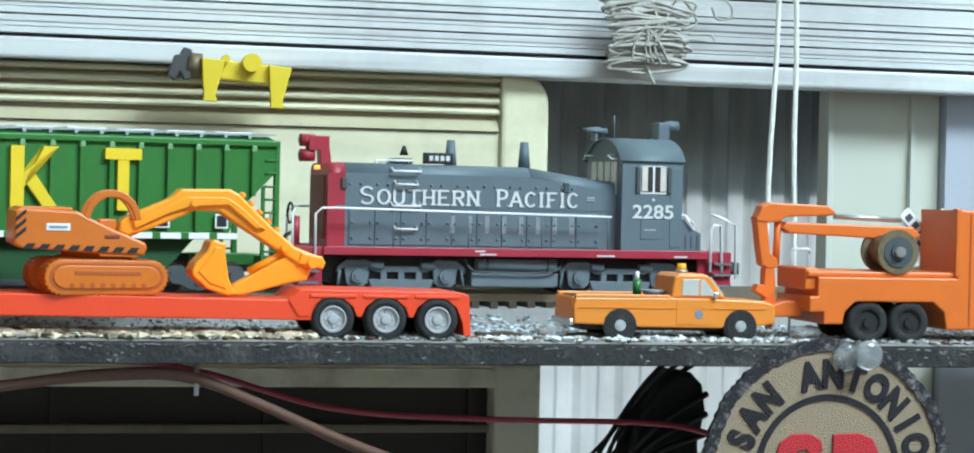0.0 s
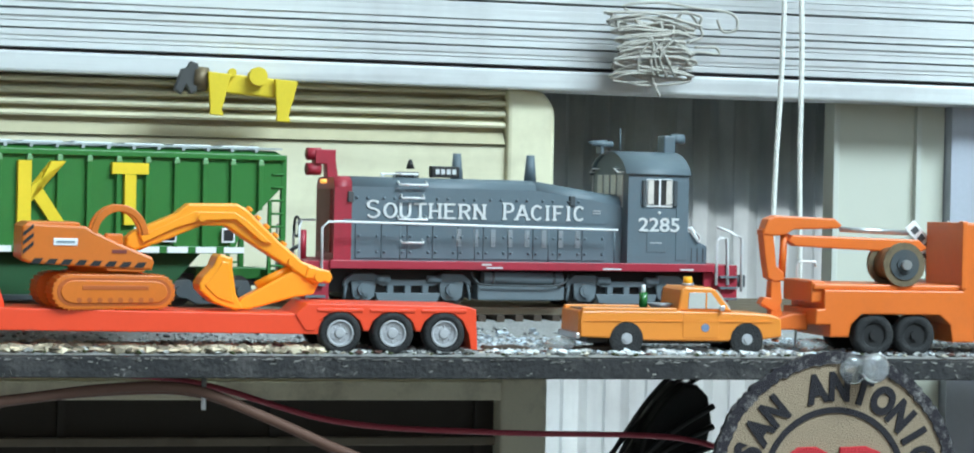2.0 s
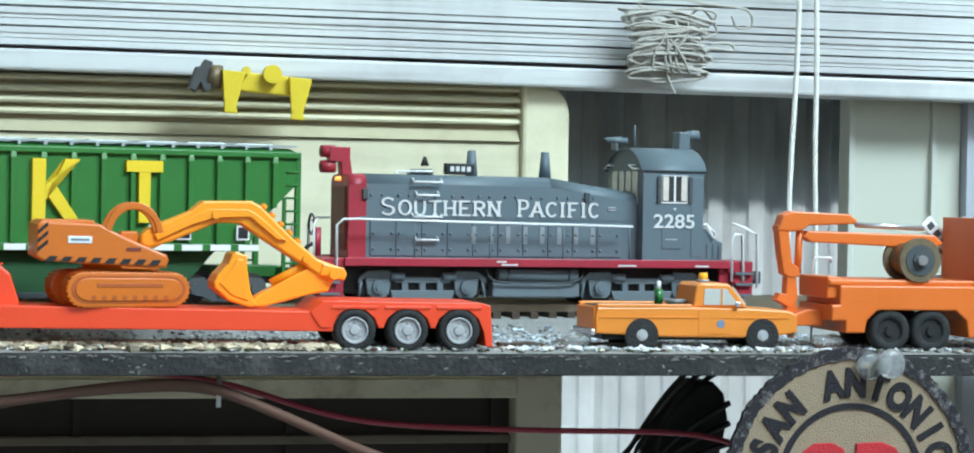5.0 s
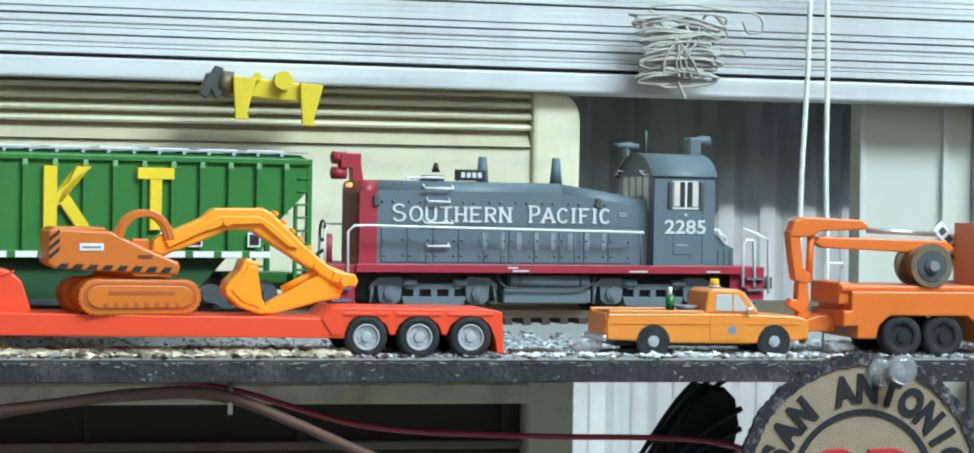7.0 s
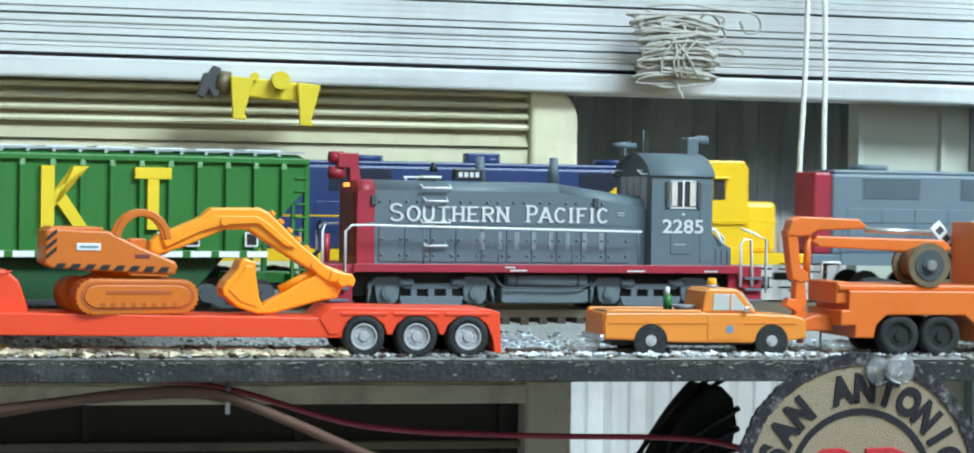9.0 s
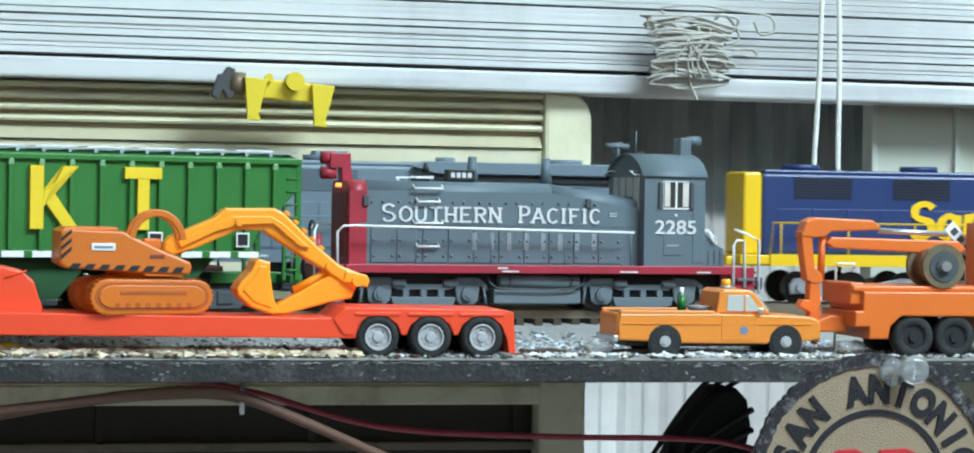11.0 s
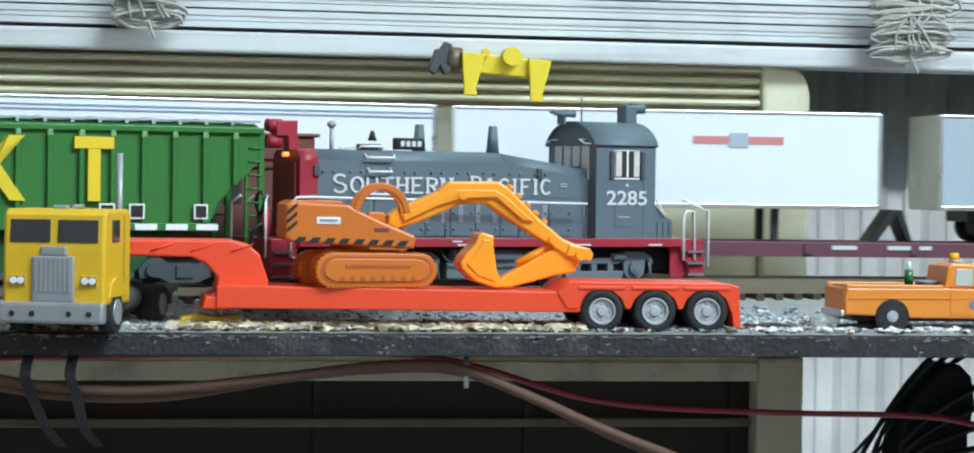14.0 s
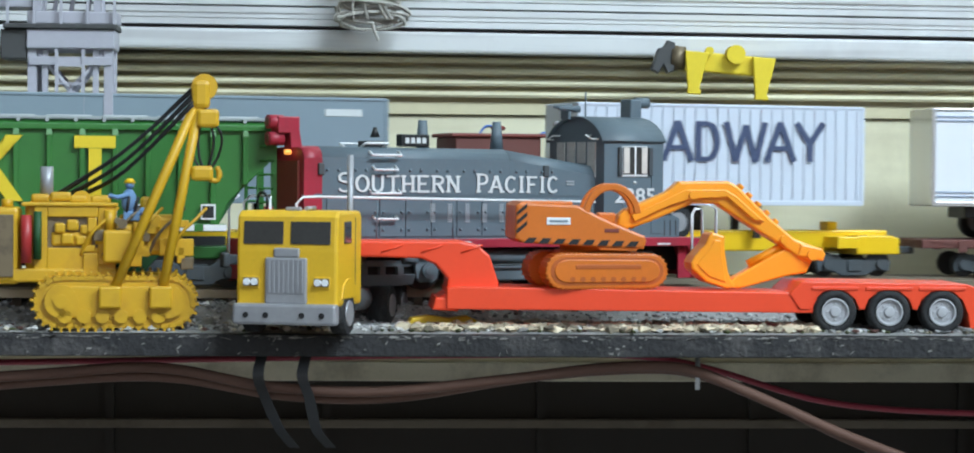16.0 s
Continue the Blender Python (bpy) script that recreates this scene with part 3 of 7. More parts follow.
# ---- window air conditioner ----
# dusty plastic, darkened in its colour for the shade under the shelf
DUSTYSHADE = mat("dusty_shaded_plastic", (0.19, 0.16, 0.125), 0.8, dirt=(0.08, 0.065, 0.05), dirt_amt=0.7, scale=40)
TANNED = mat("tanned_plastic", (0.5, 0.45, 0.3), 0.6, var=0.15, scale=10, dirt=(0.16, 0.13, 0.08), dirt_amt=0.6, fine=200)


def air_conditioner():
    t = thing("air_conditioner", "cream plastic window air conditioner with dusty louvres", "air conditioner", at(0, 200, 0))
    bm = B()
    X0 = -520
    # face: panel between the grilles, right cheek with round corner, strip under
    prof(bm, [(X0, -24), (54, -24), (54, 64.5), (X0, 64.5)], 0, 6, 0.6)
    part("front_panel", bm, CREAM, t)
    bm = B()
    arc = [(54, 87), (54, -22), (72.4, -22)] + [(72.4 - 9 * (1 - math.cos(a)), 75 + 11 * math.sin(a)) for a in np.linspace(0, math.pi / 2, 8)]
    prof(bm, arc, -3, 60, 1.6)
    part("side_cheek", bm, CREAM, t)
    # brown mottling puts the shelf's shade into the lower cheek's cream
    part("lower_cheek", prof(B(), [(54, -22.4), (54, -130), (72, -130), (72, -22.4)], -1, 60, 1.2), mat("shaded_cream", (0.74, 0.69, 0.55), 0.7, dirt=(0.16, 0.13, 0.1), dirt_amt=0.7, scale=30), t, "lower cheek mottled brown for the shade under the shelf")
    bm = B()
    # backing sheet coloured for dust and for the shade between slats
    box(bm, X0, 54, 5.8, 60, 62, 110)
    part("upper_recess", bm, CREAMD, t, "dusty recess behind the louvres, shade put into its colour")
    part("sill_ledge", profx(B(), [(0.5, 64.8), (-1.6, 65.2), (2.2, 69.6), (8, 69.8), (8, 64.8)], X0, 53.4), TANNED, t, "broad tan ledge under the louvres")
    for i in range(5):
        z = 72.2 + i * 4.1
        slat = [(-0.6, z - 0.9), (-1.2, z), (-0.6, z + 0.9), (6.0, z + 2.6), (6.0, z + 0.9)]
        part("louvre", profx(B(), slat, X0, 53.6), CREAM, t, "cream slat with grey dust")
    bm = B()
    # near-black sheet and dividers carry the shade inside the lower grille
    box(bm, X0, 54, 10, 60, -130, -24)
    part("lower_recess", bm, mat("intake_shade", (0.035, 0.03, 0.026), 0.8), t, "intake recess behind the lower grille, its shade put in as black")
    for i, z in enumerate((-27.5, -47, -66, -86, -106)):
        bm = B()
        box(bm, X0, 54, -2 if i == 0 else 6, 10, z - (3.4 if i == 0 else 1.6), z + (3.4 if i == 0 else 1.6), 0.6)
        # the top bar shares the cream with the shelf's shade mixed in
        part("intake_bar", bm, MATS["shaded_cream"] if i == 0 else DUSTYSHADE, t)
    for x in range(-500, 54, 78):
        bm = B()
        box(bm, x, x + 3, 7, 10, -130, -30)
        part("intake_divider", bm, MATS["intake_shade"], t)
    bm = B()
    rr = smoothed([(-33, -0.4, 56), (-29, -0.4, 60), (-33, -0.4, 61), (-35.5, -0.4, 57), (-31, -0.4, 55), (-25, -0.4, 58), (-22, -0.4, 56), (-19, -0.4, 58), (-16, -0.4, 56), (-12, -0.4, 59), (-9, -0.4, 56), (-5, -0.4, 60), (-1, -0.4, 60)], 6)
    tube(bm, [(x - 97, y, z) for x, y, z in rr], 0.35)
    part("script_mark", bm, BLUEINK, t, "blue flourish mark")


air_conditioner()


# ---- blinds ----
def window_blind():
    t = thing("window_blind", "white vinyl blind gathered in a stack, hanging crooked", "blind", pose(0, 0.205, 0.0887, 0, 0.3, 0))
    rail = B()
    prof(rail, [(-620, -2.8), (330, -2.8), (330, 4.6), (-620, 4.6)], -16, 10, 1.0)
    part("bottom_rail", rail, BLIND, t)
    # dark strip added as the shadow line between rail and slats
    part("gap_shade", box(B(), -620, 330, -6, 8, 4.7, 5.8), mat("stack_gap_shade", (0.14, 0.1, 0.11), 0.9), t, "dark strip for the shadow line over the bottom rail")
    z = 6.0
    rnd = random.Random(4)
    for i in range(24):
        bm = B()
        tilt = rnd.uniform(-1.5, 2.5)
        sag = rnd.uniform(-0.12, 0.12)
        dy = rnd.uniform(-0.7, 0.7)
        prof(bm, [(-620, 0), (-200, sag), (100, -sag), (330, 0), (330, 2.2), (100, 2.2 - sag), (-200, 2.2 + sag), (-620, 2.2)], -14 + dy, 9 + dy, 0.14)
        bmesh.ops.rotate(bm, cent=(0, 0, 0), matrix=Matrix.Rotation(radians(tilt), 3, "X"), verts=bm.verts)
        part("slat", bm, BLIND, t, at=(0, 0, z))
        z += rnd.choice((2.26, 2.3, 2.3, 2.36, 2.5))
    bm = B()
    box(bm, -620, 330, -10, 14, z + 1, z + 26, 1)
    part("head_rail", bm, BLIND, t)


window_blind()


def rope_bundle(name, cx, cz, w, h, seed, label):
    rnd = random.Random(seed)
    t = thing(name, label, "rope", at(cx, 183, cz))
    # long soft loops laid over one another, narrower at the waist
    for k in range(13):
        f = k / 12
        zc = h * (0.44 - 0.86 * f)
        waist = 0.36 + 0.13 * abs(math.cos(f * math.pi)) + 0.05 * rnd.random()
        pts = []
        for turn in range(2):
            r = w * waist * rnd.uniform(0.82, 1.06)
            tilt, lift = rnd.uniform(-0.12, 0.12), rnd.uniform(1.3, 2.6)
            for q in range(8):
                a = q * math.tau / 8 + rnd.uniform(-0.25, 0.25)
                pts.append((r * math.cos(a) + rnd.uniform(-1.0, 1.0), -4 - 1.6 * math.sin(a) - 2.2 * rnd.random() - (2.0 if 2 < k < 10 else 0), zc + r * tilt * math.cos(a) + lift * math.sin(a) + rnd.uniform(-0.7, 0.7)))
        part("rope_coil", tube(B(), smoothed(pts, 5), 0.56, 6), ROPE, t)
    for k in range(5):
        x0, x1 = rnd.uniform(-0.35, 0.35) * w, rnd.uniform(-0.35, 0.35) * w
        part("rope_wrap", tube(B(), smoothed([(x0, -6, h * 0.42), (x0 * 0.6 + 2, -9, h * 0.15), (x1 * 0.7 - 2, -9, -h * 0.12), (x1, -6.5, -h * 0.4)], 6), 0.56), ROPE, t)
    for pts in (((0.1, -3, 0.4), (-0.35, -4, 0.62), (0.1, -4, 0.7), (0.5, -4, 0.64), (0.95, -3, 0.58), (1.02, -3, 0.36), (0.86, -3, 0.3), (0.78, -3, 0.48)), ((0.2, -4, 0.3), (0.38, -4, 0.58), (0.54, -4, 0.4), (0.6, -3, 0.22), (0.42, -4, 0.12)), ((0.3, -4, -0.04), (0.55, -5, -0.02), (0.78, -5, -0.04), (0.74, -5, 0.06), (0.5, -5, 0.05)), ((0, -4, -0.4), (0.05, -5, -0.58), (0.1, -5, -0.7))):
        part("rope_loop", tube(B(), smoothed([(x * w, y, z * h) for x, y, z in pts], 6), 0.56), ROPE, t)
    return t


rope_bundle("rope_bundle", 104, 101.5, 33, 25, 2, "white cotton blind cord wound in a figure-eight bundle")
rope_bundle("rope_bundle", -172, 107, 24, 24, 6, "white cotton blind cord wound and hanging in a tangle")
for x0, x1, zb in ((155.0, 148.0, 2.0), (158.6, 160.0, 8.0)):
    bm = B()
    tube(bm, [(x0 + (x1 - x0) * k / 12 + 0.25 * math.sin(k * 1.3), 170 - k * 0.2, 190 - (190 - zb) * k / 12) for k in range(13)], 1.05, 8)
    solid("blind_cord", bm, CORD, "white braided pull cord hanging straight down", "cord", group="pull cords")


# ---- grapple hung on the grille ----
def spreader():
    t = thing("yellow_grapple", "yellow plastic crane grapple with two flared legs", "crane grapple", at(-45.6, 178, 84, 0, 0, 4.5))
    part("beam", box(B(), -16, 15.4, -3, 5, -4.2, 2.6, 0.6), YELLOW, t)
    for x in (-12.5, 11.5):
        bm = B()
        prof(bm, [(x - 4.2, 2.4), (x + 4.2, 2.4), (x + 2.2, -9), (x + 1.9, -10.5), (x + 2.6, -11.4), (x + 2.6, -12.6), (x - 2.2, -12.6), (x - 2.2, -10.5), (x - 2.6, -8)], -6, -3.6, 0.3)
        part("leg", bm, YELLOW, t)
        part("leg_web", prof(B(), [(x - 0.4, 2), (x + 0.4, 2), (x + 0.4, -10), (x - 0.4, -10)], -3.6, 3), YELLOW, t)
    part("drum", cyl(B(), (1.2, -4, 2.6), "y", 3.3, 6, 24), YELLOW, t)
    part("pin", cyl(B(), (-8, -4, 3), "y", 1.5, 3, 12), YELLOW, t)
    part("motor", cyl(B(), (-18.5, 0, 0), "x", 4.2, 5, 14), BRASS, t, "grimy brown motor drum")
    part("hook_end", prof(B(), [(-20, 5), (-22.6, 5.6), (-24, 3), (-25.6, 2.6), (-27.6, -5), (-25, -6.4), (-23.6, -3), (-21.6, -6), (-19.6, -5)], -3, 3, 0.5), DKGREY, t, "dark grey hook end")


spreader()


# ---- rolling stock ----
def bogie(parent, x, wheels, wr, frame_mat, half=11.5, name="truck", span=None):
    t = part(name, box(B(), -4, 4, -half + 2, half - 2, wr - 1, wr + 2), frame_mat, parent, at=(x, 0, 0))
    for wx in wheels:
        for sy in (-1, 1):
            bm = cyl(B(), (0, 0, 0), "y", wr, 1.6, 20)
            cyl(bm, (0, sy * 0.6, 0), "y", wr * 0.4, 1.4, 12)
            part("wheel", bm, RAILW, t, at=(wx, sy * 8.6, wr))
    L = (span or (max(wheels) - min(wheels))) / 2
    for sy in (-1, 1):
        bm = B()
        y0, y1 = sy * (half - 1.4), sy * half
        prof(bm, [(-L - 4, wr + 0.5), (-L - 2.5, wr + 3.2), (-L + 3, wr + 3.6), (-L * 0.4, wr + 1.6), (L * 0.4, wr + 1.6), (L - 3, wr + 3.6), (L + 2.5, wr + 3.2), (L + 4, wr + 0.5), (L + 3.4, wr - 2.4), (L - 2.4, wr - 2.2), (L * 0.45, wr - 3.8), (-L * 0.45, wr - 3.8), (-L + 2.4, wr - 2.2), (-L - 3.4, wr - 2.4)], min(y0, y1), max(y0, y1), 0.25)
        sf = part("side_frame", bm, frame_mat, t)
        bm = B()
        for wx in wheels:
            cyl(bm, (wx, sy * (half + 0.5), wr), "y", 1.7, 1.4, 12)
        box(bm, -2.6, 2.6, sy * (half + 0.1) - 0.5, sy * (half + 0.1) + 0.5, wr - 2.4, wr + 1.6, 0.3)
        part("journal", bm, frame_mat, sf)
    return t


RAILW = mat("wheel_metal", (0.05, 0.045, 0.042), 0.5, metal=0.5)


def switcher_truck(parent, x):
    """Two-axle truck: arched side frame on two journal pedestals, with springs and brake gear."""
    t = part("truck", box(B(), -4, 4, -9, 9, 5, 8), UNDER, parent, at=(x, 0, 0))
    part("brake_rigging", box(B(), -19, 19, -10.9, 10.9, 2.6, 8.2, 0.4), BLACK, t, "black brake gear behind the side frames")
    for wx in (-14, 14):
        for sy in (-1, 1):
            part("wheel", cyl(B(), (0, 0, 0), "y", 5.8, 1.8, 24), RAILW, t, at=(wx, sy * 9.2, 5.8))
    for sy in (-1, 1):
        y0, y1 = sorted((sy * 11.6, sy * 13.2))
        beam = [(-20.5, 6.6), (-20.2, 8.6), (-17.6, 10.6), (-11, 10.8), (-7.4, 8.8), (7.4, 8.8), (11, 10.8), (17.6, 10.6), (20.2, 8.6), (20.5, 6.6), (17.8, 8.4), (11.4, 8.4), (8.2, 6.9), (-8.2, 6.9), (-11.4, 8.4), (-17.8, 8.4)]
        sf = part("side_frame", prof(B(), beam, y0, y1, 0.2), GREYU, t)
        for wx in (-14, 14):
            ped = prof(B(), [(wx - 4.2, 9.4), (wx + 4.2, 9.4), (wx + 3.4, 3.4), (wx + 2.0, 2.2), (wx - 2.0, 2.2), (wx - 3.4, 3.4)], y0 + 0.2, y1 - 0.2, 0.3)
            part("pedestal", ped, GREYU, sf)
            jb = cyl(B(), (wx, sy * 13.6, 5.6), "y", 2.1, 1.6, 16)
            cyl(jb, (wx, sy * 14.5, 5.6), "y", 1.3, 0.5, 12)
            part("journal", jb, GREYU, sf)
        part("spring_plank", prof(B(), [(-10.4, 4.6), (10.4, 4.6), (9.4, 1.8), (6, 1.4), (-6, 1.4), (-9.4, 1.8)], y0, y1, 0.2), GREYU, sf)
        for wx in (-5.6, 0, 5.6):
            part("spring_post", box(B(), wx - 1.0, wx + 1.0, y0 + 0.1, y1 + 0.1, 4.4, 7.2, 0.2), GREYU, sf)
        for wx in (-8.2, 8.2):
            part("brake_cylinder", cyl(B(), (wx, sy * 13.4, 9.0), "x", 1.2, 4.4, 12), GREYU, sf)
            part("hanger", tube(B(), [(wx * 2.35, sy * 12.6, 8), (wx * 2.45, sy * 12.6, 2.4)], 0.5), GREYU, sf)
    return t


def rail_tube(pts, r=0.42):
    return tube(B(), pts, r)


def switcher():
    t = thing("switcher_locomotive", "grey and scarlet model switcher locomotive with white handrails", "locomotive")
    part("frame", prof(B(), [(-70, 14.6), (72.5, 14.6), (72.5, 3), (68, 3), (63.6, 12.6), (-61, 12.6), (-65.6, 3), (-70, 3)], -16.5, 16.5, 0.2), MAROON, t, "scarlet frame and end plates")
    for sy in (-1, 1):
        part("walkway", box(B(), -62, 64, sy * 17.2 - 0.8, sy * 17.2 + 0.8, 12.3, 14.9, 0.2), MAROON, t)
    # hood: end outline with rounded shoulders
    def hood(x0, x1, z0, z1):
        bm = B()
        def ring(x, zt):
            w = 10.4
            o = [(-w, 14.6), (-w, zt - 3.2), (-w + 0.7, zt - 1.4), (-w + 2.4, zt - 0.3), (-w + 5, zt), (w - 5, zt), (w - 2.4, zt - 0.3), (w - 0.7, zt - 1.4), (w, zt - 3.2), (w, 14.6)]
            return [bm.verts.new((x, y, z)) for y, z in o]
        a, b = ring(x0, z0), ring(x1, z1)
        n = len(a)
        for i in range(n):
            f = bm.faces.new((a[i], b[i], b[(i + 1) % n], a[(i + 1) % n]))
            f.smooth = 0 < i < n - 2
        bm.faces.new(a[::-1]), bm.faces.new(b)
        bmesh.ops.recalc_face_normals(bm, faces=bm.faces)
        return bm
    h = part("hood", hood(-53.5, 6, 41.2, 41.0), GREY, t)
    part("hood_slope", hood(6.02, 35, 41.0, 36.6), GREY, t)
    part("radiator_end", hood(-59, -53.52, 40.8, 41.25), MAROON, t, "scarlet radiator end")
    part("radiator_grille", box(B(), -59.6, -59, -7.5, 7.5, 17, 37), RUSTY, t)
    # doors with seams, latches and louvres on both flanks
    for sy in (-1, 1):
        y = sy * 10.4
        for i in range(10):
            x = -52.5 + i * 8.2
            part("hood_door", box(B(), x + 0.25, x + 8.1, y - 0.42, y + 0.42, 15.4, 26.4, 0.14), GREY, h)
            bm = B()
            for zz in (17.5, 22.5):
                for xx in (x + 1.2, x + 7.0):
                    ball(bm, (xx, y + sy * 0.6, zz), 0.5, sub=1)
            part("latch", bm, GREY, h)
        for i in range(9):
            x = -52 + i * 8.6
            bm = B()
            for xx in (0, 3.4):
                ball(bm, (x + xx, y + sy * 0.2, 34.5), 0.5, sub=1)
            part("latch", bm, GREY, h)
        for i in range(8):
            bm = B()
            x = -20 + i * 5.6
            for k in range(9):
                box(bm, x, x + 1.5, y - 0.62, y + 0.62, 19.6 + k * 0.62, 19.95 + k * 0.62)
            part("louvre", bm, LOUV, h, "pale louvre column")
        part("belt_strip", box(B(), -56, 30, y - 0.22, y + 0.22, 27.3, 27.7), GREY, h)
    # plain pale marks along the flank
    first = ("double_bend", "ring", "cup", "tee", "posts", "comb", "loop_leg", "zig")
    second = (("loop", 4.3), ("peak", 4.7), ("open_ring", 4.3), ("stem", 2.4), ("flag", 4.1), ("stem", 2.4), ("open_ring", 4.1))
    for sy in (-1, 1):
        yy = -10.75 if sy < 0 else 10.85
        for i, k in enumerate(first):
            part("name_mark", mark(B(), k, -48.9 + i * 4.78 + (0.6 if i else 0), yy, 28.2, 4.3, 5.6 if i == 0 else 4.9, 0.86, 0, 0.85), LETTER, t)
        x = -5.2
        for i, (k, w) in enumerate(second):
            part("name_mark", mark(B(), k, x, yy, 28.2, w - 0.3, 5.6 if i == 0 else 4.9, 0.86, 0, 0.8), LETTER, t)
            x += w + (0.25 if i else 0.1)
    # cab
    arc = [(16.2 * math.sin(a), 43.5 + 7.3 * (math.cos(a) - math.cos(1.25)) / (1 - math.cos(1.25))) for a in np.linspace(-1.25, 1.25, 15)]
    W = arc[-1][0]
    cab = part("cab", profx(B(), [(-W, 14.6)] + arc + [(W, 14.6)], 35, 55.6), GREY, t)
    roof = [(y * 1.03, z + 0.7) for y, z in arc]
    part("cab_roof", profx(B(), roof + [(y, z - 0.7) for y, z in roof[::-1]], 34.0, 56.2, True), GREY, t)
    for sy in (-1, 1):
        y = sy * W
        wf = part("window_frame", box(B(), 41, 50, y - 0.45, y + 0.45, 33.2, 42.4, 0.3), WHITE, cab, "white window frame")
        for x0, x1 in ((41.25, 45.15), (45.85, 49.75)):
            part("window_pane", box(B(), x0, x1, y - 0.62, y + 0.62, 33.9, 42.2), GLASS, wf, "dark glass")
            part("blind_strip", box(B(), x0 + (0.2 if x0 < 43 else 1.8), x0 + (2.1 if x0 < 43 else 3.7), y - 0.7, y + 0.7, 34.2, 42.0), CURTAIN, wf, "pale curtain strip")
        part("cab_door", box(B(), 51.4, 55.2, y - 0.25, y + 0.25, 16, 42, 0.1), GREY, cab)
        part("side_panel", box(B(), 41.5, 48, y - 0.25, y + 0.25, 18.5, 25, 0.1), GREY, cab)
        for x in (39.6, 50.2):
            part("wind_wing", box(B(), x, x + 1.3, y - 0.9, y + 0.9, 33.5, 42, 0.2), UNDER, cab)
    lettering("2285", 45.6, -W - 0.35, 25.4, 6.2, LETTER, t, "number", 1.16, bold=0.1)
    part("number_dot", cyl(B(), (45.6, -W - 0.1, 31.4), "y", 0.6, 0.3, 4), LETTER, t)
    for yy in (-8.6, -2.9, 2.9, 8.6):
        # see-through brightness is put into the colour of these panes
        part("front_pane", box(B(), 34.7, 35.2, yy - 2.2, yy + 2.2, 37.2 if abs(yy) < 5 else 33, 43.6), MATS["daylit_cab_glass"], cab, "opaque pane painted pale for daylight seen through it")
    part("rear_box", prof(B(), [(56.5, 14.6), (63.6, 14.6), (63.6, 20.6), (60.4, 22.2), (57.6, 25.2), (56.5, 25.4)], -12.5, 12.5, 0.3), GREY, t)
    for k in range(3):
        part("sand_hatch", box(B(), 58 + k * 2.0, 58.3 + k * 2.0, -12.7, -12.4, 15.4, 20), UNDER, t)
    for sy in (-1, 1):
        part("handrail", rail_tube([(57.4, sy * 13.4, 27), (59.6, sy * 13.4, 23), (60.4, sy * 13.4, 22)], 0.35), WHITE, t)
    part("belly", box(B(), -64, 66, -8.6, 8.6, 4.6, 12.4), BLACK, t, "black underbody between the bogies")
    # stacks, headlight, number box, horn, aerial, cab vent
    for x in (-16.8, 7.6):
        part("chimney", cyl(B(), (x, 0, 45), "z", 2.0, 8.6, 16, 1.25), GREY, t)
    pod = prof(B(), [(-63, 49.5), (-56.5, 49.5), (-56.5, 46), (-55.6, 40), (-58.8, 36), (-59.4, 44.8), (-63, 44.8)], -2.4, 2.4, 0.3)
    pd = part("headlight_pod", pod, MAROON, t, "scarlet stepped headlight casing")
    for z in (48.0, 43.2):
        part("lamp_barrel", cyl(B(), (-63, 0, z), "x", 2.0, 4.4, 14), MAROON, pd)
        part("lens", cyl(B(), (-65.3, 0, z), "x", 1.3, 0.4, 12), RUSTY, pd)
    part("marker_lamp", cyl(B(), (-60.6, -3.2, 39.4), "x", 0.7, 1.8, 12), HEADL, t, "lit amber lamp")
    for sx in (-1, 1):
        for sy in (-1, 1):
            part("step_plate", box(B(), min(sx * 61.5, sx * 70.2), max(sx * 61.5, sx * 70.2), sy * 14.6 - 0.5, sy * 14.6 + 0.5, 2.4, 14.6, 0.2), MAROON, t)
    bs = part("brake_stand", cyl(B(), (-67.6, -6, 19.5), "z", 1.3, 9, 12), MAROON, t, "dark scarlet brake stand")
    part("brake_wheel", tube(B(), [(-69.4 + 0.0 * k, -6 + 3.2 * math.cos(k * math.tau / 14), 25 + 3.2 * math.sin(k * math.tau / 14)) for k in range(15)], 0.4), BLACK, bs)
    part("air_hose", tube(B(), smoothed([(-71, -6, 9), (-72.4, -7, 13), (-72, -8, 17), (-69.4, -8, 19)], 5), 0.6), BLACK, t, "black air hose")
    part("number_box", box(B(), -27, -18, -6.6, -3.2, 41.4, 45.0, 0.3), BLACK, t, "black number box")
    for k in range(4):
        part("number_bar", box(B(), -25.8 + k * 1.8, -24.6 + k * 1.8, -6.8, -6.55, 42.4, 44.0), LETTER, t)
    part("bell", cyl(B(), (-32, 0, 45.5), "z", 1.4, 3, 12, 0.5), BLACK, t)
    part("bell_stand", box(B(), -36, -30, -3, 3, 41, 43, 0.4), BLACK, t)
    hn = part("horn", cyl(B(), (31, -2, 53.6), "x", 0.5, 7, 10, 1.1), GREY, t)
    part("horn_bell", cyl(B(), (30.6, 1, 54.2), "x", 0.4, 6, 10, 1.0), GREY, hn)
    part("horn_bracket", box(B(), 30.6, 31.4, -2.4, 2, 50.5, 53.4), GREY, hn)
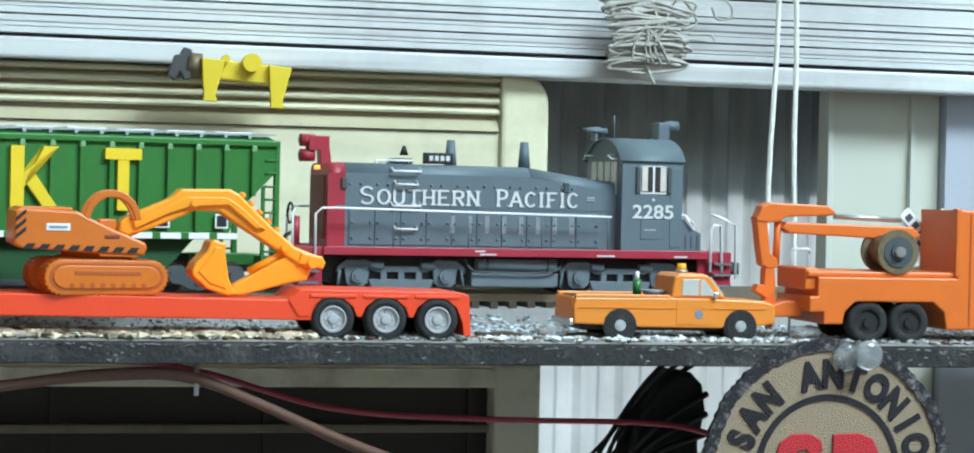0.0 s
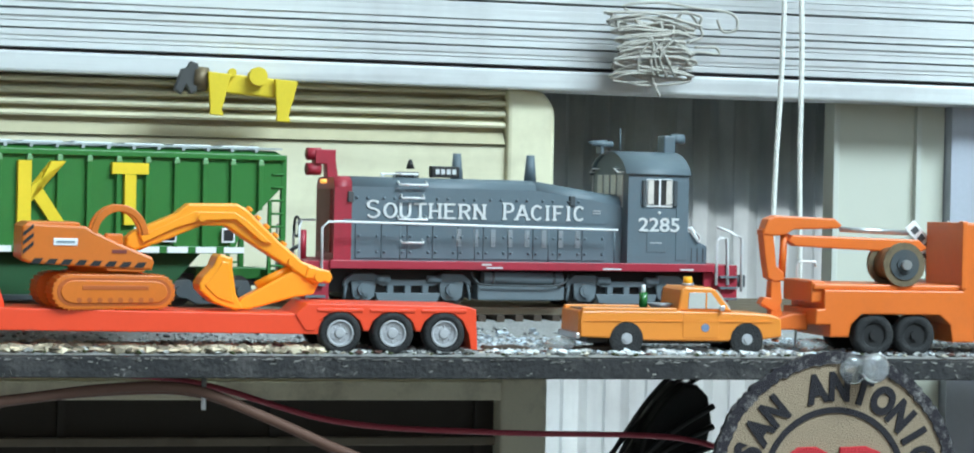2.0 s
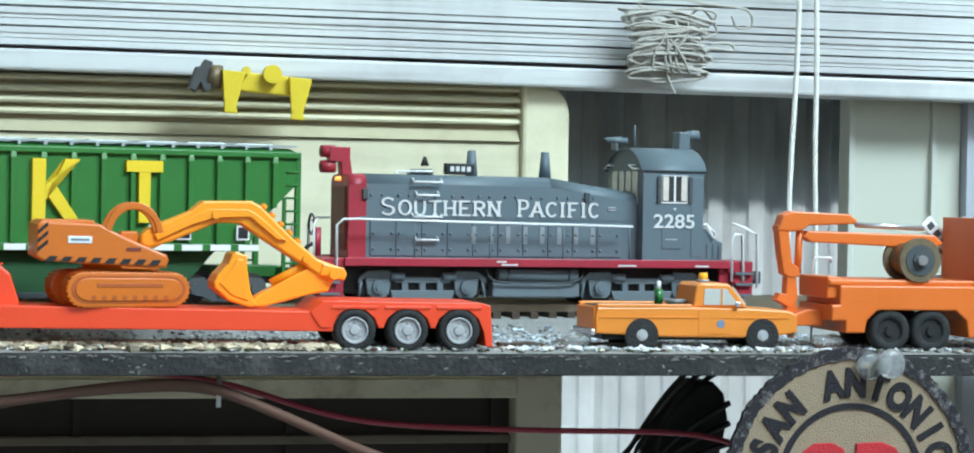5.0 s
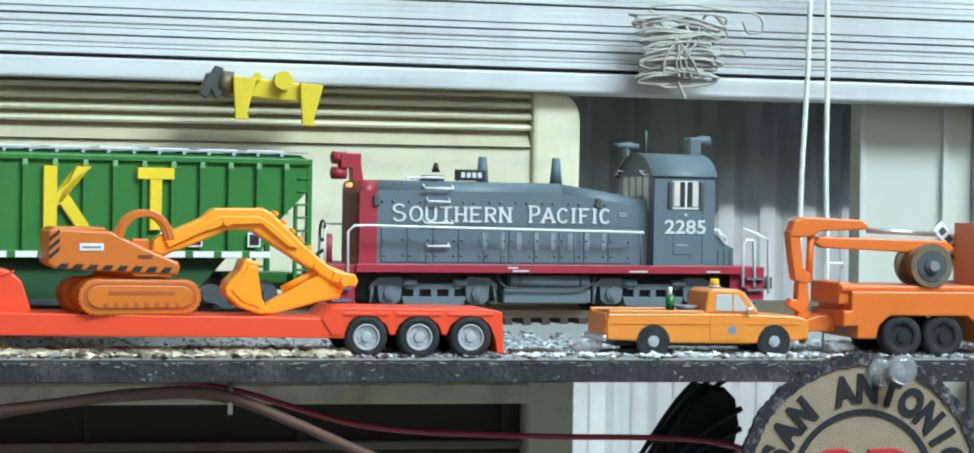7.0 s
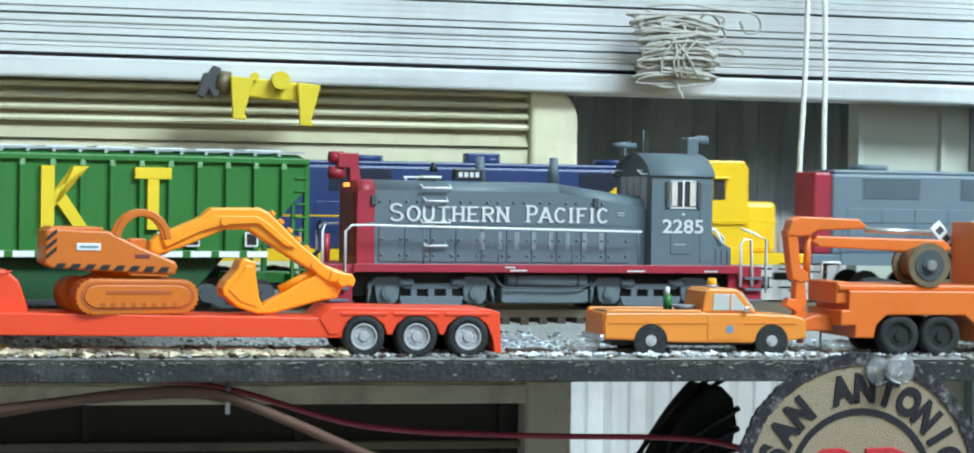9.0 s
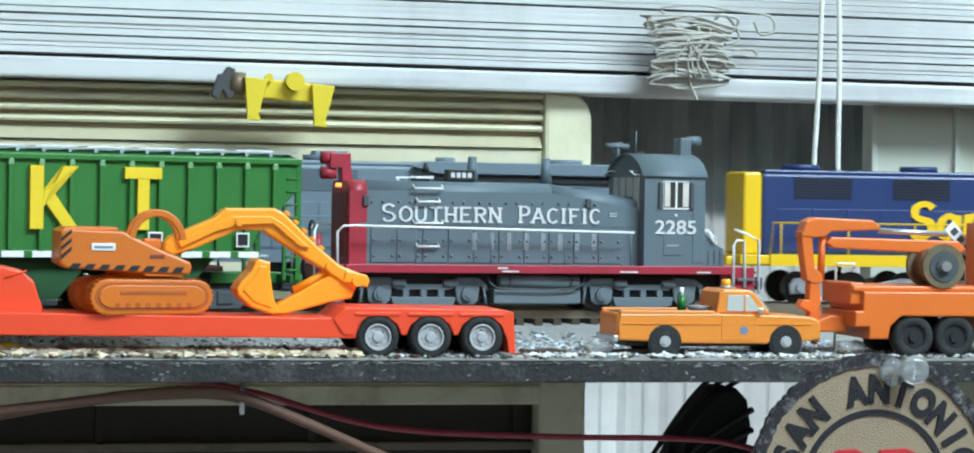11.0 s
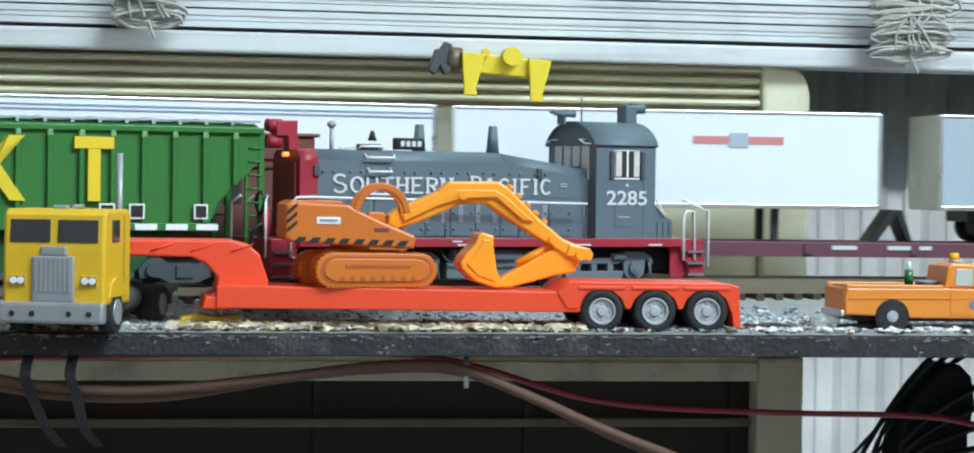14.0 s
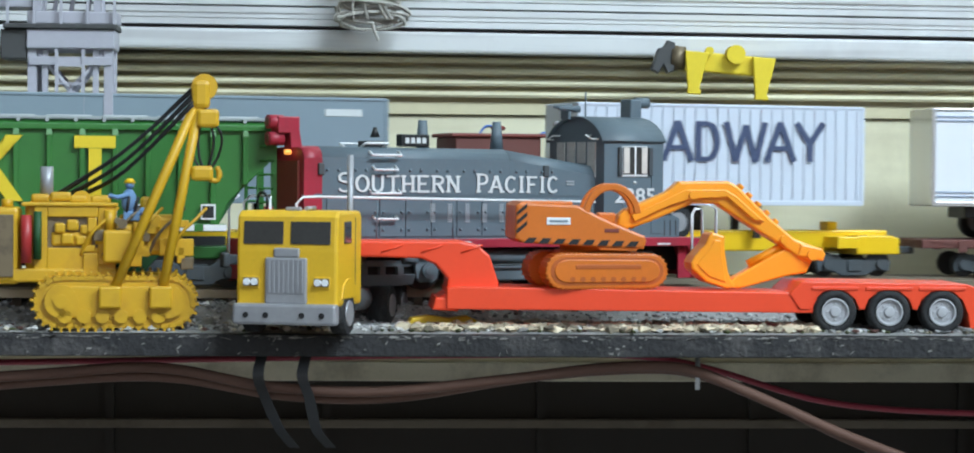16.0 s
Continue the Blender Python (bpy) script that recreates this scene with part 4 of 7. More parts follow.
    part("aerial", cyl(B(), (38, 0, 55), "z", 0.25, 8, 6), GREY, t)
    v = part("cab_vent", box(B(), 52, 56, -3, 3, 49.4, 57, 0.5), GREY, t)
    part("vent_spout", cyl(B(), (57.6, 0, 56), "x", 1.7, 4.6, 14), GREY, v)
    # fuel tank with air pipes
    tk = part("fuel_tank", prof(B(), [(-13.6, 7.2), (15, 7.2), (15, 2.8), (13.6, 2.4), (-12.4, 2.4), (-13.6, 2.8)], -13.4, 13.4, 0.5), GREYU, t)
    for sy in (-1, 1):
        part("air_reservoir", cyl(B(), (1, sy * 13, 9.6), "x", 2.1, 26, 16), GREYU, tk)
        for x in (-9, 11):
            part("tank_strap", cyl(B(), (x, sy * 13, 9.6), "x", 2.3, 0.8, 16), UNDER, tk)
        part("drain_pipe", tube(B(), smoothed([(-16, sy * 14, 11.6), (-14, sy * 15, 8), (-8, sy * 15, 7.3), (12, sy * 15, 7.5), (16, sy * 14.4, 11)], 5), 0.35), UNDER, tk)
    for x in (-36, 36):
        switcher_truck(t, x)
    # white handrails along both sides and on the ends
    for sy in (-1, 1):
        y = sy * 17
        part("handrail", rail_tube([(-63, y, 9), (-64.4, y, 9.6), (-64.4, y, 25), (-62.5, y, 26.8), (-58, y, 26.9), (31, y, 25.6)]), WHITE, t)
        for x in (-40, -16, 8, 30):
            part("stanchion", cyl(B(), (x, y, 20.2), "z", 0.22, 11.4, 6), GREY, t)
        part("handrail", rail_tube([(-70.5, y * 0.8, 9), (-70.5, y * 0.8, 25), (-69, y * 0.6, 27)]), WHITE, t)
        part("handrail", rail_tube([(65, y, 8), (65, y, 22), (66, y, 23.6), (68.4, y, 23.4), (69, y, 8)], 0.5), WHITE, t)
        part("handrail", rail_tube([(66.5, y * 0.8, 27), (70.5, y * 0.9, 25.5), (73.6, y, 23.5), (73.8, y, 6)], 0.5), WHITE, t)
        for k in range(3):
            part("step", box(B(), 66, 72, y - 1.2, y + 1.2, 3.2 + k * 3.6, 3.9 + k * 3.6), GREYU, t)
            part("step", box(B(), -69.6, -63.4, y - 1.2, y + 1.2, 3.2 + k * 3.6, 3.9 + k * 3.6), GREYU, t)
        for k, z in enumerate((20.5, 27.8, 34.6, 38.8)):
            part("grab_iron", rail_tube([(-38 - k % 2, sy * 10.4, z + 1), (-38 - k % 2, sy * 12.4, z), (-31 + k % 2, sy * 12.4, z), (-31 + k % 2, sy * 10.4, z + 1)], 0.4), WHITE, t)
        part("grab_iron", rail_tube([(-39, sy * 5, 41), (-39, sy * 8, 42.2), (-32, sy * 8, 42.2), (-32, sy * 5, 41)], 0.4), WHITE, t)
        part("grab_iron", rail_tube([(34.6, sy * 12.6, 44.4), (32.4, sy * 12.6, 44.4), (32.4, sy * 9, 45.6), (34.6, sy * 9, 45.6)], 0.28), LETTER, t)
    for x in (-74, 77):
        c = part("coupler", box(B(), x - 4, x + 4, -1.6, 1.6, 7.6, 10.4, 0.5), UNDER, t)
        part("knuckle", box(B(), x + (3 if x > 0 else -5), x + (5 if x > 0 else -3), -2.4, 1, 6.8, 11, 0.6), UNDER, c)
    for sy in (-1, 1):
        for x, w in ((-14, 3.2), (-12.5, 5.4), (26, 6), (52, 4.6)):
            part("stencil_mark", box(B(), x, x + w, sy * 18.08 - 0.06, sy * 18.08 + 0.06, 12.7 + (w < 4), 13.2 + (w < 4)), LETTER, t, "small pale stencil bar")
        for x, z, w in ((-48.5, 23.6, 4), (-47.7, 24.5, 1.4), (25, 30.6, 2.6), (25, 31.4, 2.6), (42.6, 21.4, 4)):
            part("stencil_mark", box(B(), x, x + w, sy * (10.5 if x < 30 else W + 0.1) - 0.3, sy * (10.5 if x < 30 else W + 0.1) + 0.3, z, z + 0.4), LOUV, t, "small pale stencil bar")
        for x in (-54, 18):
            part("lifting_lug", box(B(), x - 0.9, x + 0.9, sy * 10.6 - 0.7, sy * 10.6 + 0.7, 33, 36.4, 0.3), UNDER, t, "dark lifting lug")
    return t


LOUV = mat("louvre_pale", (0.36, 0.39, 0.41), 0.6)
CURTAIN = mat("curtain_strip", (0.6, 0.55, 0.5), 0.8, var=0.3, scale=300)
GREYU = mat("underframe_bluegrey", (0.12, 0.15, 0.17), 0.6, dirt=(0.12, 0.12, 0.12), dirt_amt=0.3)


def hopper():
    t = thing("covered_hopper_car", "bright green covered hopper car with big yellow block marks", "hopper car")
    L = 82
    side = [(-L, 46.6), (L, 46.6), (L, 37.6), (L - 13, 25), (L - 16, 18), (-L + 16, 18), (-L + 13, 25), (-L, 37.6)]
    body = part("body", prof(B(), side, -16.3, 16.3, 0.3), GREEN, t)
    for sy in (-1, 1):
        for i in range(17):
            x = -73.6 + i * 9.2
            top, bot = 44.6, 18.6
            if abs(x) > L - 16:
                bot = 30
            part("side_post", prof(B(), [(x - 0.75, bot), (x + 0.75, bot), (x + 0.75, top), (x, top + 1.0), (x - 0.75, top)], sy * 17.0 - 0.9, sy * 17.0 + 0.9, 0.25), GREEN, body)
        for i in range(17):
            x = -73.6 + i * 9.2
            # small pale piece added as the highlight on each post top
            part("post_highlight", prof(B(), [(x - 0.95, 43.6), (x + 0.95, 43.6), (x + 0.7, 45.4), (x - 0.7, 45.4)], sy * 17.6 - 0.5, sy * 17.6 + 0.5, 0.2), GREENL, body, "paler green highlight put on the post top")
        part("side_sill", box(B(), -L + 14, L - 14, sy * 16.9 - 0.7, sy * 16.9 + 0.7, 16.6, 18.8, 0.2), GREEN, t)
        for i in range(15):
            part("sill_stripe", box(B(), -67 + i * 9.2, -60.4 + i * 9.2, sy * 17.75 - 0.1, sy * 17.75 + 0.1, 16.8, 18.6), WHITE, t, "white reflector stripe")
        part("top_chord", box(B(), -L, L, sy * 16.8 - 0.8, sy * 16.8 + 0.8, 45.2, 47.0, 0.3), GREEN, t)
    y = -17.1
    # yellow block marks on the flank
    def block(pts):
        part("side_mark", prof(B(), [(px - 1.6, pz - 1.5) for px, pz in pts], y - 1.0, y + 0.6), YELLOW, t)
    for x, k in ((-38, "m"), (-1.9, "k"), (27, "t")):
        if k == "m":
            block([(x, 26), (x + 4.5, 26), (x + 4.5, 45), (x, 45)])
            block([(x + 14, 26), (x + 18.5, 26), (x + 18.5, 45), (x + 14, 45)])
            block([(x + 4.5, 45), (x + 4.5, 38), (x + 9.2, 30), (x + 14, 38), (x + 14, 45), (x + 9.2, 37)])
        if k == "k":
            block([(x, 26.5), (x + 4, 26.5), (x + 4, 45), (x, 45)])
            block([(x + 4.1, 33), (x + 10, 45), (x + 14.6, 45), (x + 4.1, 37.5)][::-1])
            block([(x + 6.2, 38.6), (x + 14.8, 26.5), (x + 10.4, 26.5), (x + 4.4, 34.6)])
        if k == "t":
            block([(x, 41.6), (x + 11.5, 41.6), (x + 11.5, 45), (x, 45)])
            block([(x + 4, 26.5), (x + 7.6, 26.5), (x + 7.6, 41.5), (x + 4, 41.5)])
    # roof, roofwalk and hatches
    part("roof", profx(B(), [(-16.5, 46.6), (-9, 48.3), (9, 48.3), (16.5, 46.6)], -L, L), GREEN, t)
    part("roofwalk", box(B(), -L - 1, L + 1, -12.5, -7.5, 48.6, 49.2), mat("galvanised", (0.4, 0.42, 0.43), 0.5, metal=0.4), t, "grey metal roofwalk")
    part("roofwalk", box(B(), -L - 1, L + 1, 7.5, 12.5, 48.6, 49.2), MATS["galvanised"], t, "grey metal roofwalk")
    for i in range(10):
        part("hatch", box(B(), -78 + i * 16, -65 + i * 16, -4.5, 4.5, 48.2, 49.7, 0.4), MATS["galvanised"], t)
    # end cages
    for s in (-1, 1):
        xe = s * L
        for sy in (-1, 1):
            part("corner_post", box(B(), xe - 0.8, xe + 0.8, sy * 15.8 - 0.7, sy * 15.8 + 0.7, 10, 47), GREEN, t)
            part("inner_post", box(B(), xe - s * 4.4 - 0.5, xe - s * 4.4 + 0.5, sy * 15.8 - 0.5, sy * 15.8 + 0.5, 10, 33), GREEN, t)
            for k in range(8):
                part("ladder_rung", tube(B(), [(xe, sy * 16.4, 13 + k * 4), (xe - s * 4.2, sy * 16.4, 13 + k * 4)], 0.4), GREEN, t)
        # shade under the sloping end is put in as darker green
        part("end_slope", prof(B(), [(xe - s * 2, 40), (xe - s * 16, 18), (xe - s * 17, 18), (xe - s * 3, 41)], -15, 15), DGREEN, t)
        part("end_sill", box(B(), min(xe, xe - s * 24), max(xe, xe - s * 24), -5, 5, 8.5, 12, 0.3), GREEN, t)
        part("end_platform", box(B(), xe - 2, xe + 2, -15.5, 15.5, 9, 11.5, 0.2), GREEN, t)
        bogie(t, s * 60, (-10, 10), 4.9, UNDER, 12)
        part("coupler", box(B(), xe + (0 if s > 0 else -6), xe + (6 if s > 0 else 0), -1.6, 1.6, 7.8, 10.4, 0.4), UNDER, t)
    for x in (-78, -70, -62, -54, -46, -38, -30, -22, -14, -6, 2, 10, 18, 26, 34, 42, 50, 58, 66, 74):
        part("walk_bracket", box(B(), x - 0.5, x + 0.5, -13.2, -7, 47.6, 48.6), MATS["galvanised"], t)
    part("centre_sill", box(B(), -L, L, -4, 4, 6.4, 10), BLACK, t, "black centre sill")
    for x in (-38, 0, 38):
        # bays take the darker green too, for the shade under the body
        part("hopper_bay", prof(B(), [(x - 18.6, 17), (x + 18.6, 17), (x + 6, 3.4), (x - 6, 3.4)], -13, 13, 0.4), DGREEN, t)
        part("outlet_gate", box(B(), x - 6.5, x + 6.5, -14, 14, 2.4, 4.2, 0.3), UNDER, t)
    for x, w in ((32.8, 4.6), (41.6, 4.6), (61, 4.2)):
        pl = part("data_plate", box(B(), x, x + w, -17.95, -17.3, 20, 24.4), WHITE, t, "white data plate with dark print")
        part("plate_print", box(B(), x + 0.5, x + w - 0.5, -18.1, -17.9, 20.5, 23.9), BLACK, pl)
    return t


def road_loco(label, length, body, nose, roof, sill, cab_right=True, stripe=None, letters=None, letter_mat=None, under=None, rear=None, big=False):
    """Six-axle hood locomotive; the leading end is at plus x."""
    t = thing("road_locomotive", label, "locomotive", group="passing locomotives")
    H = length / 2
    d = 1 if cab_right else -1
    und = under or UNDER
    part("frame", box(B(), -H + 3, H - 3, -17, 17, 14, 17.4, 0.3), sill, t)
    part("anticlimber", box(B(), -H, H, -10, 10, 13.4, 16.8, 0.4), sill, t)
    xs = sorted((d * (-H + 13), d * (H - 53)))
    hd = part("long_hood", box(B(), xs[0], xs[1], -10.6, 10.6, 17.4, 46.5, 1.0), body, t)
    part("hood_top", box(B(), xs[0] + 1, xs[1] - 1, -9.4, 9.4, 46.4, 48.0, 0.7), roof, t)
    xr = sorted((d * (-H + 6), d * (-H + 13)))
    part("rear_end", box(B(), xr[0], xr[1], -10.4, 10.4, 17.4, 47.0, 1.0), rear or nose, t)
    c1, c2 = (22, 8) if big else (25, 12)
    xc = sorted((d * (H - 53), d * (H - c1)))
    cab = part("cab", prof(B(), [(xc[0], 17.4), (xc[1], 17.4), (xc[1], 47.5), (xc[1] - 2, 50.4), (xc[0] + 2, 50.4), (xc[0], 47.5)], -15.4, 15.4, 0.8), nose if stripe else body, t)
    for sy in (-1, 1):
        wf = part("cab_window", box(B(), xc[0] + 8, xc[1] - 9, sy * 15.4 - 0.3, sy * 15.4 + 0.3, 36.4, 43.6, 0.3), GLASS, cab)
        part("window_post", box(B(), (xc[0] + xc[1]) / 2 - 0.9, (xc[0] + xc[1]) / 2 - 0.1, sy * 15.5 - 0.4, sy * 15.5 + 0.4, 36.4, 43.6), nose if stripe else body, wf)
        part("sun_visor", box(B(), xc[0] + 7, xc[1] - 8, sy * 16.0 - 0.8, sy * 16.0 + 0.8, 43.8, 44.5, 0.2), nose if stripe else body, wf)
    xn = sorted((d * (H - c1), d * (H - c2)))
    part("low_nose", box(B(), xn[0], xn[1], -10.4, 10.4, 17.4, 36, 2.0), nose, t)
    part("windscreen", box(B(), (xc[1] if d > 0 else xc[0]) - 0.4, (xc[1] if d > 0 else xc[0]) + 0.4, -12, 12, 38, 46, 0.2), GLASS, cab)
    for k in range(4):
        x = xs[0] + 18 + k * (xs[1] - xs[0] - 36) / 3
        part("roof_fan", cyl(B(), (x, 0, 48.9), "z", 7 if k != 2 else 3.4, 2.2, 20), roof, t)
    part("exhaust", box(B(), -6, 6, -3, 3, 48, 51.5, 0.5), roof, t)
    for sy in (-1, 1):
        for i in range(int((xs[1] - xs[0]) / 13) - 1):
            x = xs[0] + 6 + i * 13
            part("hood_door", box(B(), x, x + 12.4, sy * 10.6 - 0.3, sy * 10.6 + 0.3, 18.6, 34, 0.15), body, hd)
        for x in (xs[0] + 12, xs[0] + 50, xs[1] - 34):
            bm = B()
            for k in range(7):
                box(bm, x, x + 22, sy * 10.7 - 0.4, sy * 10.7 + 0.4, 38 + k * 1.1, 38.5 + k * 1.1)
            part("intake_grille", bm, LOCOB if not big else body, hd)
        part("walkway_edge", box(B(), -H + 14, H - 14, sy * 17.3 - 0.4, sy * 17.3 + 0.4, 13.6, 17.8), sill, t)
        part("handrail", tube(B(), [(-H + 14, sy * 17, 18), (-H + 15, sy * 17, 29), (H - 15, sy * 17, 29), (H - 14, sy * 17, 18)], 0.35), sill if stripe else body, t)
        for k in range(9):
            part("stanchion", cyl(B(), (-H + 18 + k * (length - 36) / 8, sy * 17, 23), "z", 0.3, 11, 6), sill if stripe else body, t)
    if stripe:
        xm = xs[1] if d > 0 else xs[0]
        for sy in (-1, 1):
            pts = [(xm, 18)] + [(xm - d * (34 * math.cos(a)), 18 + 28 * math.sin(a)) for a in np.linspace(0, math.pi / 2, 8)]
            part("nose_sweep", prof(B(), pts, sy * 10.95 - 0.28, sy * 10.95 + 0.28), stripe, t, "yellow curved sweep")
    if letters:
        kinds, w, h, gap, th, lean, xm = letters
        n = len(kinds) * (w + gap)
        for i, k in enumerate(kinds):
            if k:
                part("name_mark", mark(B(), k, xm - n / 2 + i * (w + gap), -11.25, (29.5 if big else 27) - (h > 10) * 3, w, h, th, lean, 0.9 if big else 0), letter_mat, t)
    for sx in (-1, 1):
        bogie(t, sx * (H - 48), (-21, 0, 21), 5.8, SILVER if stripe else und, 13, span=42)
        part("coupler", box(B(), sx * (H + 2) - 3, sx * (H + 2) + 3, -1.6, 1.6, 7.6, 10.4, 0.4), UNDER, t)
        for sy in (-1, 1):
            for k in range(3):
                part("step", box(B(), sx * (H - 6) - 3, sx * (H - 6) + 3, sy * 16 - 1.2, sy * 16 + 1.2, 4 + k * 3.4, 4.7 + k * 3.4), und, t)
    part("fuel_tank", box(B(), -21, 21, -13.5, 13.5, 3.6, 13.4, 1.2), und, t)
    return t


def van_trailer(label, length, body_mat, ribs=0, lines=False, dark=None, flip=False):
    """Highway van trailer; stands with its floor 24 mm above the rail."""
    t = thing("van_trailer", label, "trailer", group="trailers on flat cars")
    H = length / 2
    b = part("box", box(B(), -H, H, -15, 15, 24.2, 57.0, 0.5), body_mat, t)
    part("roof_rail", box(B(), -H, H, -15.3, 15.3, 56.2, 57.3, 0.3), CHROME if not dark else body_mat, t)
    part("floor_rail", box(B(), -H, H, -15.3, 15.3, 24.0, 25.6, 0.2), CHROME if not dark else body_mat, t)
    for x in (-H, H):
        part("corner_post", box(B(), x - 0.7, x + 0.7, -15.3, 15.3, 24.2, 57.1, 0.2), CHROME if not dark else body_mat, t)
    if lines:
        for z in (54.2, 52.8, 28.6, 27.2):
            part("side_moulding", box(B(), -H + 1, H - 1, -15.4, 15.4, z, z + 0.5), mat("moulding_blue", (0.3, 0.36, 0.48), 0.4), b)
    for i in range(ribs):
        x = -H + (i + 0.5) * length / ribs
        part("side_rib", box(B(), x - 0.35, x + 0.35, -15.5, 15.5, 26, 56), body_mat, b)
    s = -1 if flip else 1
    for k in range(2):
        for sy in (-1, 1):
            trailer_wheel(t, -s * (H - 22 - k * 13), sy * 12, 18.4, 5.6, 5)
    part("axle_frame", box(B(), min(-s * (H - 12), -s * (H - 44)), max(-s * (H - 12), -s * (H - 44)), -11, 11, 20, 24.4, 0.4), BLACK, t)
    for sy in (-1, 1):
        part("landing_leg", box(B(), s * (H - 36) - 1.2, s * (H - 36) + 1.2, sy * 9 - 1, sy * 9 + 1, 13, 24.4), BLACK, t)
    return t


def flat_car(label, length, material):
    t = thing("flat_car", label, "flat car", group="flat cars")
    H = length / 2
    part("deck", box(B(), -H, H, -16, 16, 9.8, 12.8, 0.4), material, t)
    for sy in (-1, 1):
        part("side_sill", prof(B(), [(-H + 3, 12), (H - 3, 12), (H - 40, 7.6), (-H + 40, 7.6)], sy * 15.5 - 0.8, sy * 15.5 + 0.8), material, t)
        for k in range(9):
            part("stake_pocket", box(B(), -H + 14 + k * (length - 28) / 8 - 1.5, -H + 14 + k * (length - 28) / 8 + 1.5, sy * 16.6 - 0.5, sy * 16.6 + 0.5, 8.6, 12), material, t)
    for x, w in ((-H + 40, 12), (-H + 56, 22), (-30, 9), (-10, 16), (H - 90, 14), (H - 70, 24), (H - 40, 8)):
        part("stencil", box(B(), x, x + w, -16.75, -16.6, 10.2, 11.6), LETTER, t, "pale stencil bar")
    for x in (-H + 26, H - 26):
        bogie(t, x, (-10, 10), 4.2, UNDER, 11.5)
    for x in (-H - 3, H + 3):
        part("coupler", box(B(), x - 4, x + 4, -1.6, 1.6, 7.6, 10, 0.4), UNDER, t)
    for x in (-4, H - 40):
        part("hitch", prof(B(), [(x - 9, 12.8), (x - 6, 12.8), (x + 1, 22), (x + 5, 12.8), (x + 7, 12.8), (x + 3, 24), (x - 1, 24)], -6, 6, 0.3), BLACK, t)
    return t


def spine_car(label, length):
    t = thing("spine_car", label, "spine car")
    H = length / 2
    part("spine", box(B(), -H, H, -5, 5, 8.6, 15.6, 0.6), SFYEL, t)
    for x in (-H + 8, -H + 70, 0, H - 70, H - 20):
        part("outrigger", box(B(), x - 4, x + 4, -15.5, 15.5, 9.6, 13.6, 0.4), SFYEL, t)
        part("hitch_post", box(B(), x - 2, x + 2, -3, 3, 15.4, 23.5 if x < H - 40 else 18.5, 0.5), SFYEL if x > H - 40 else BLACK, t)
    part("end_block", prof(B(), [(H - 16, 7.6), (H, 7.6), (H, 13), (H - 3, 14), (H - 16, 14)], -14, 14, 0.5), SFYEL, t)
    for x, w in ((-60, 14), (10, 24), (60, 12)):
        part("stencil", box(B(), x, x + w, -5.3, -4.95, 10.4, 13.6), BLACK, t, "dark stencil bar")
    for x in (-H + 16, H - 16):
        bogie(t, x, (-10, 10), 4.2, UNDER, 11.5)
    part("coupler", box(B(), H, H + 8, -1.6, 1.6, 7.6, 10, 0.4), UNDER, t)
    return t


def caboose(m):
    t = thing("caboose", "brown-red caboose with smoke pipe standing on the siding", "caboose", m)
    H = 56
    part("body", box(B(), -H + 10, H - 10, -15, 15, 13, 36.5, 0.6), BROWN, t)
    for sy in (-1, 1):
        for x in (-34, -14, 12, 33):
            part("window", box(B(), x - 3, x + 3, sy * 15 - 0.3, sy * 15 + 0.3, 24, 33, 0.3), GLASS, t)
    part("roof", profx(B(), [(-16, 36.2), (-9, 37.8), (0, 38.2), (9, 37.8), (16, 36.2), (16, 35.6), (-16, 35.6)], -H + 6, H - 6), BROWN, t)
    part("roofwalk", box(B(), -H + 2, H - 2, -3, 3, 38.4, 39), RUSTY, t)
    cp = part("cupola", box(B(), -14, 14, -11, 11, 38, 45.2, 0.5), BROWN, t)
    part("cupola_roof", box(B(), -15.5, 15.5, -12, 12, 45.2, 46.4, 0.5), RUSTY, cp)
    part("vent", cyl(B(), (2, -4, 47), "z", 0.9, 2, 10), RUSTY, cp)
    part("vent_cap", ball(B(), (2, -4, 48.2), 1.8, 1.4, 1.4, 0.55), RUSTY, cp)
    part("smoke_pipe", cyl(B(), (21, -6, 43.4), "z", 0.7, 11, 10), SILVER, t)
    part("pipe_cap", ball(B(), (21, -6, 49.6), 1.5, 1, 1, 0.8), SILVER, t)
    part("platform", box(B(), -H, H, -15, 15, 10.5, 13, 0.3), BROWN, t)
    for s in (-1, 1):
        part("end_rail", tube(B(), [(s * (H - 1), -13, 13), (s * (H - 1), -13, 26), (s * (H - 1), 13, 26), (s * (H - 1), 13, 13)], 0.5), WHITE, t)
        bogie(t, s * 34, (-9, 9), 4.8, UNDER, 11.5)
    for x, z, w in ((-44, 18, 4), (-38, 18, 4), (-42, 30, 5)):
        part("side_mark", box(B(), x, x + w, -15.3, -14.95, z, z + 4.5), LETTER, t, "white block mark")


SWITCHER = switcher()
SWITCHER.scale = (1.04, 1.0, 1.0)
HOPPER = hopper()
caboose(on_track(SIDING, -0.137, 0.034))


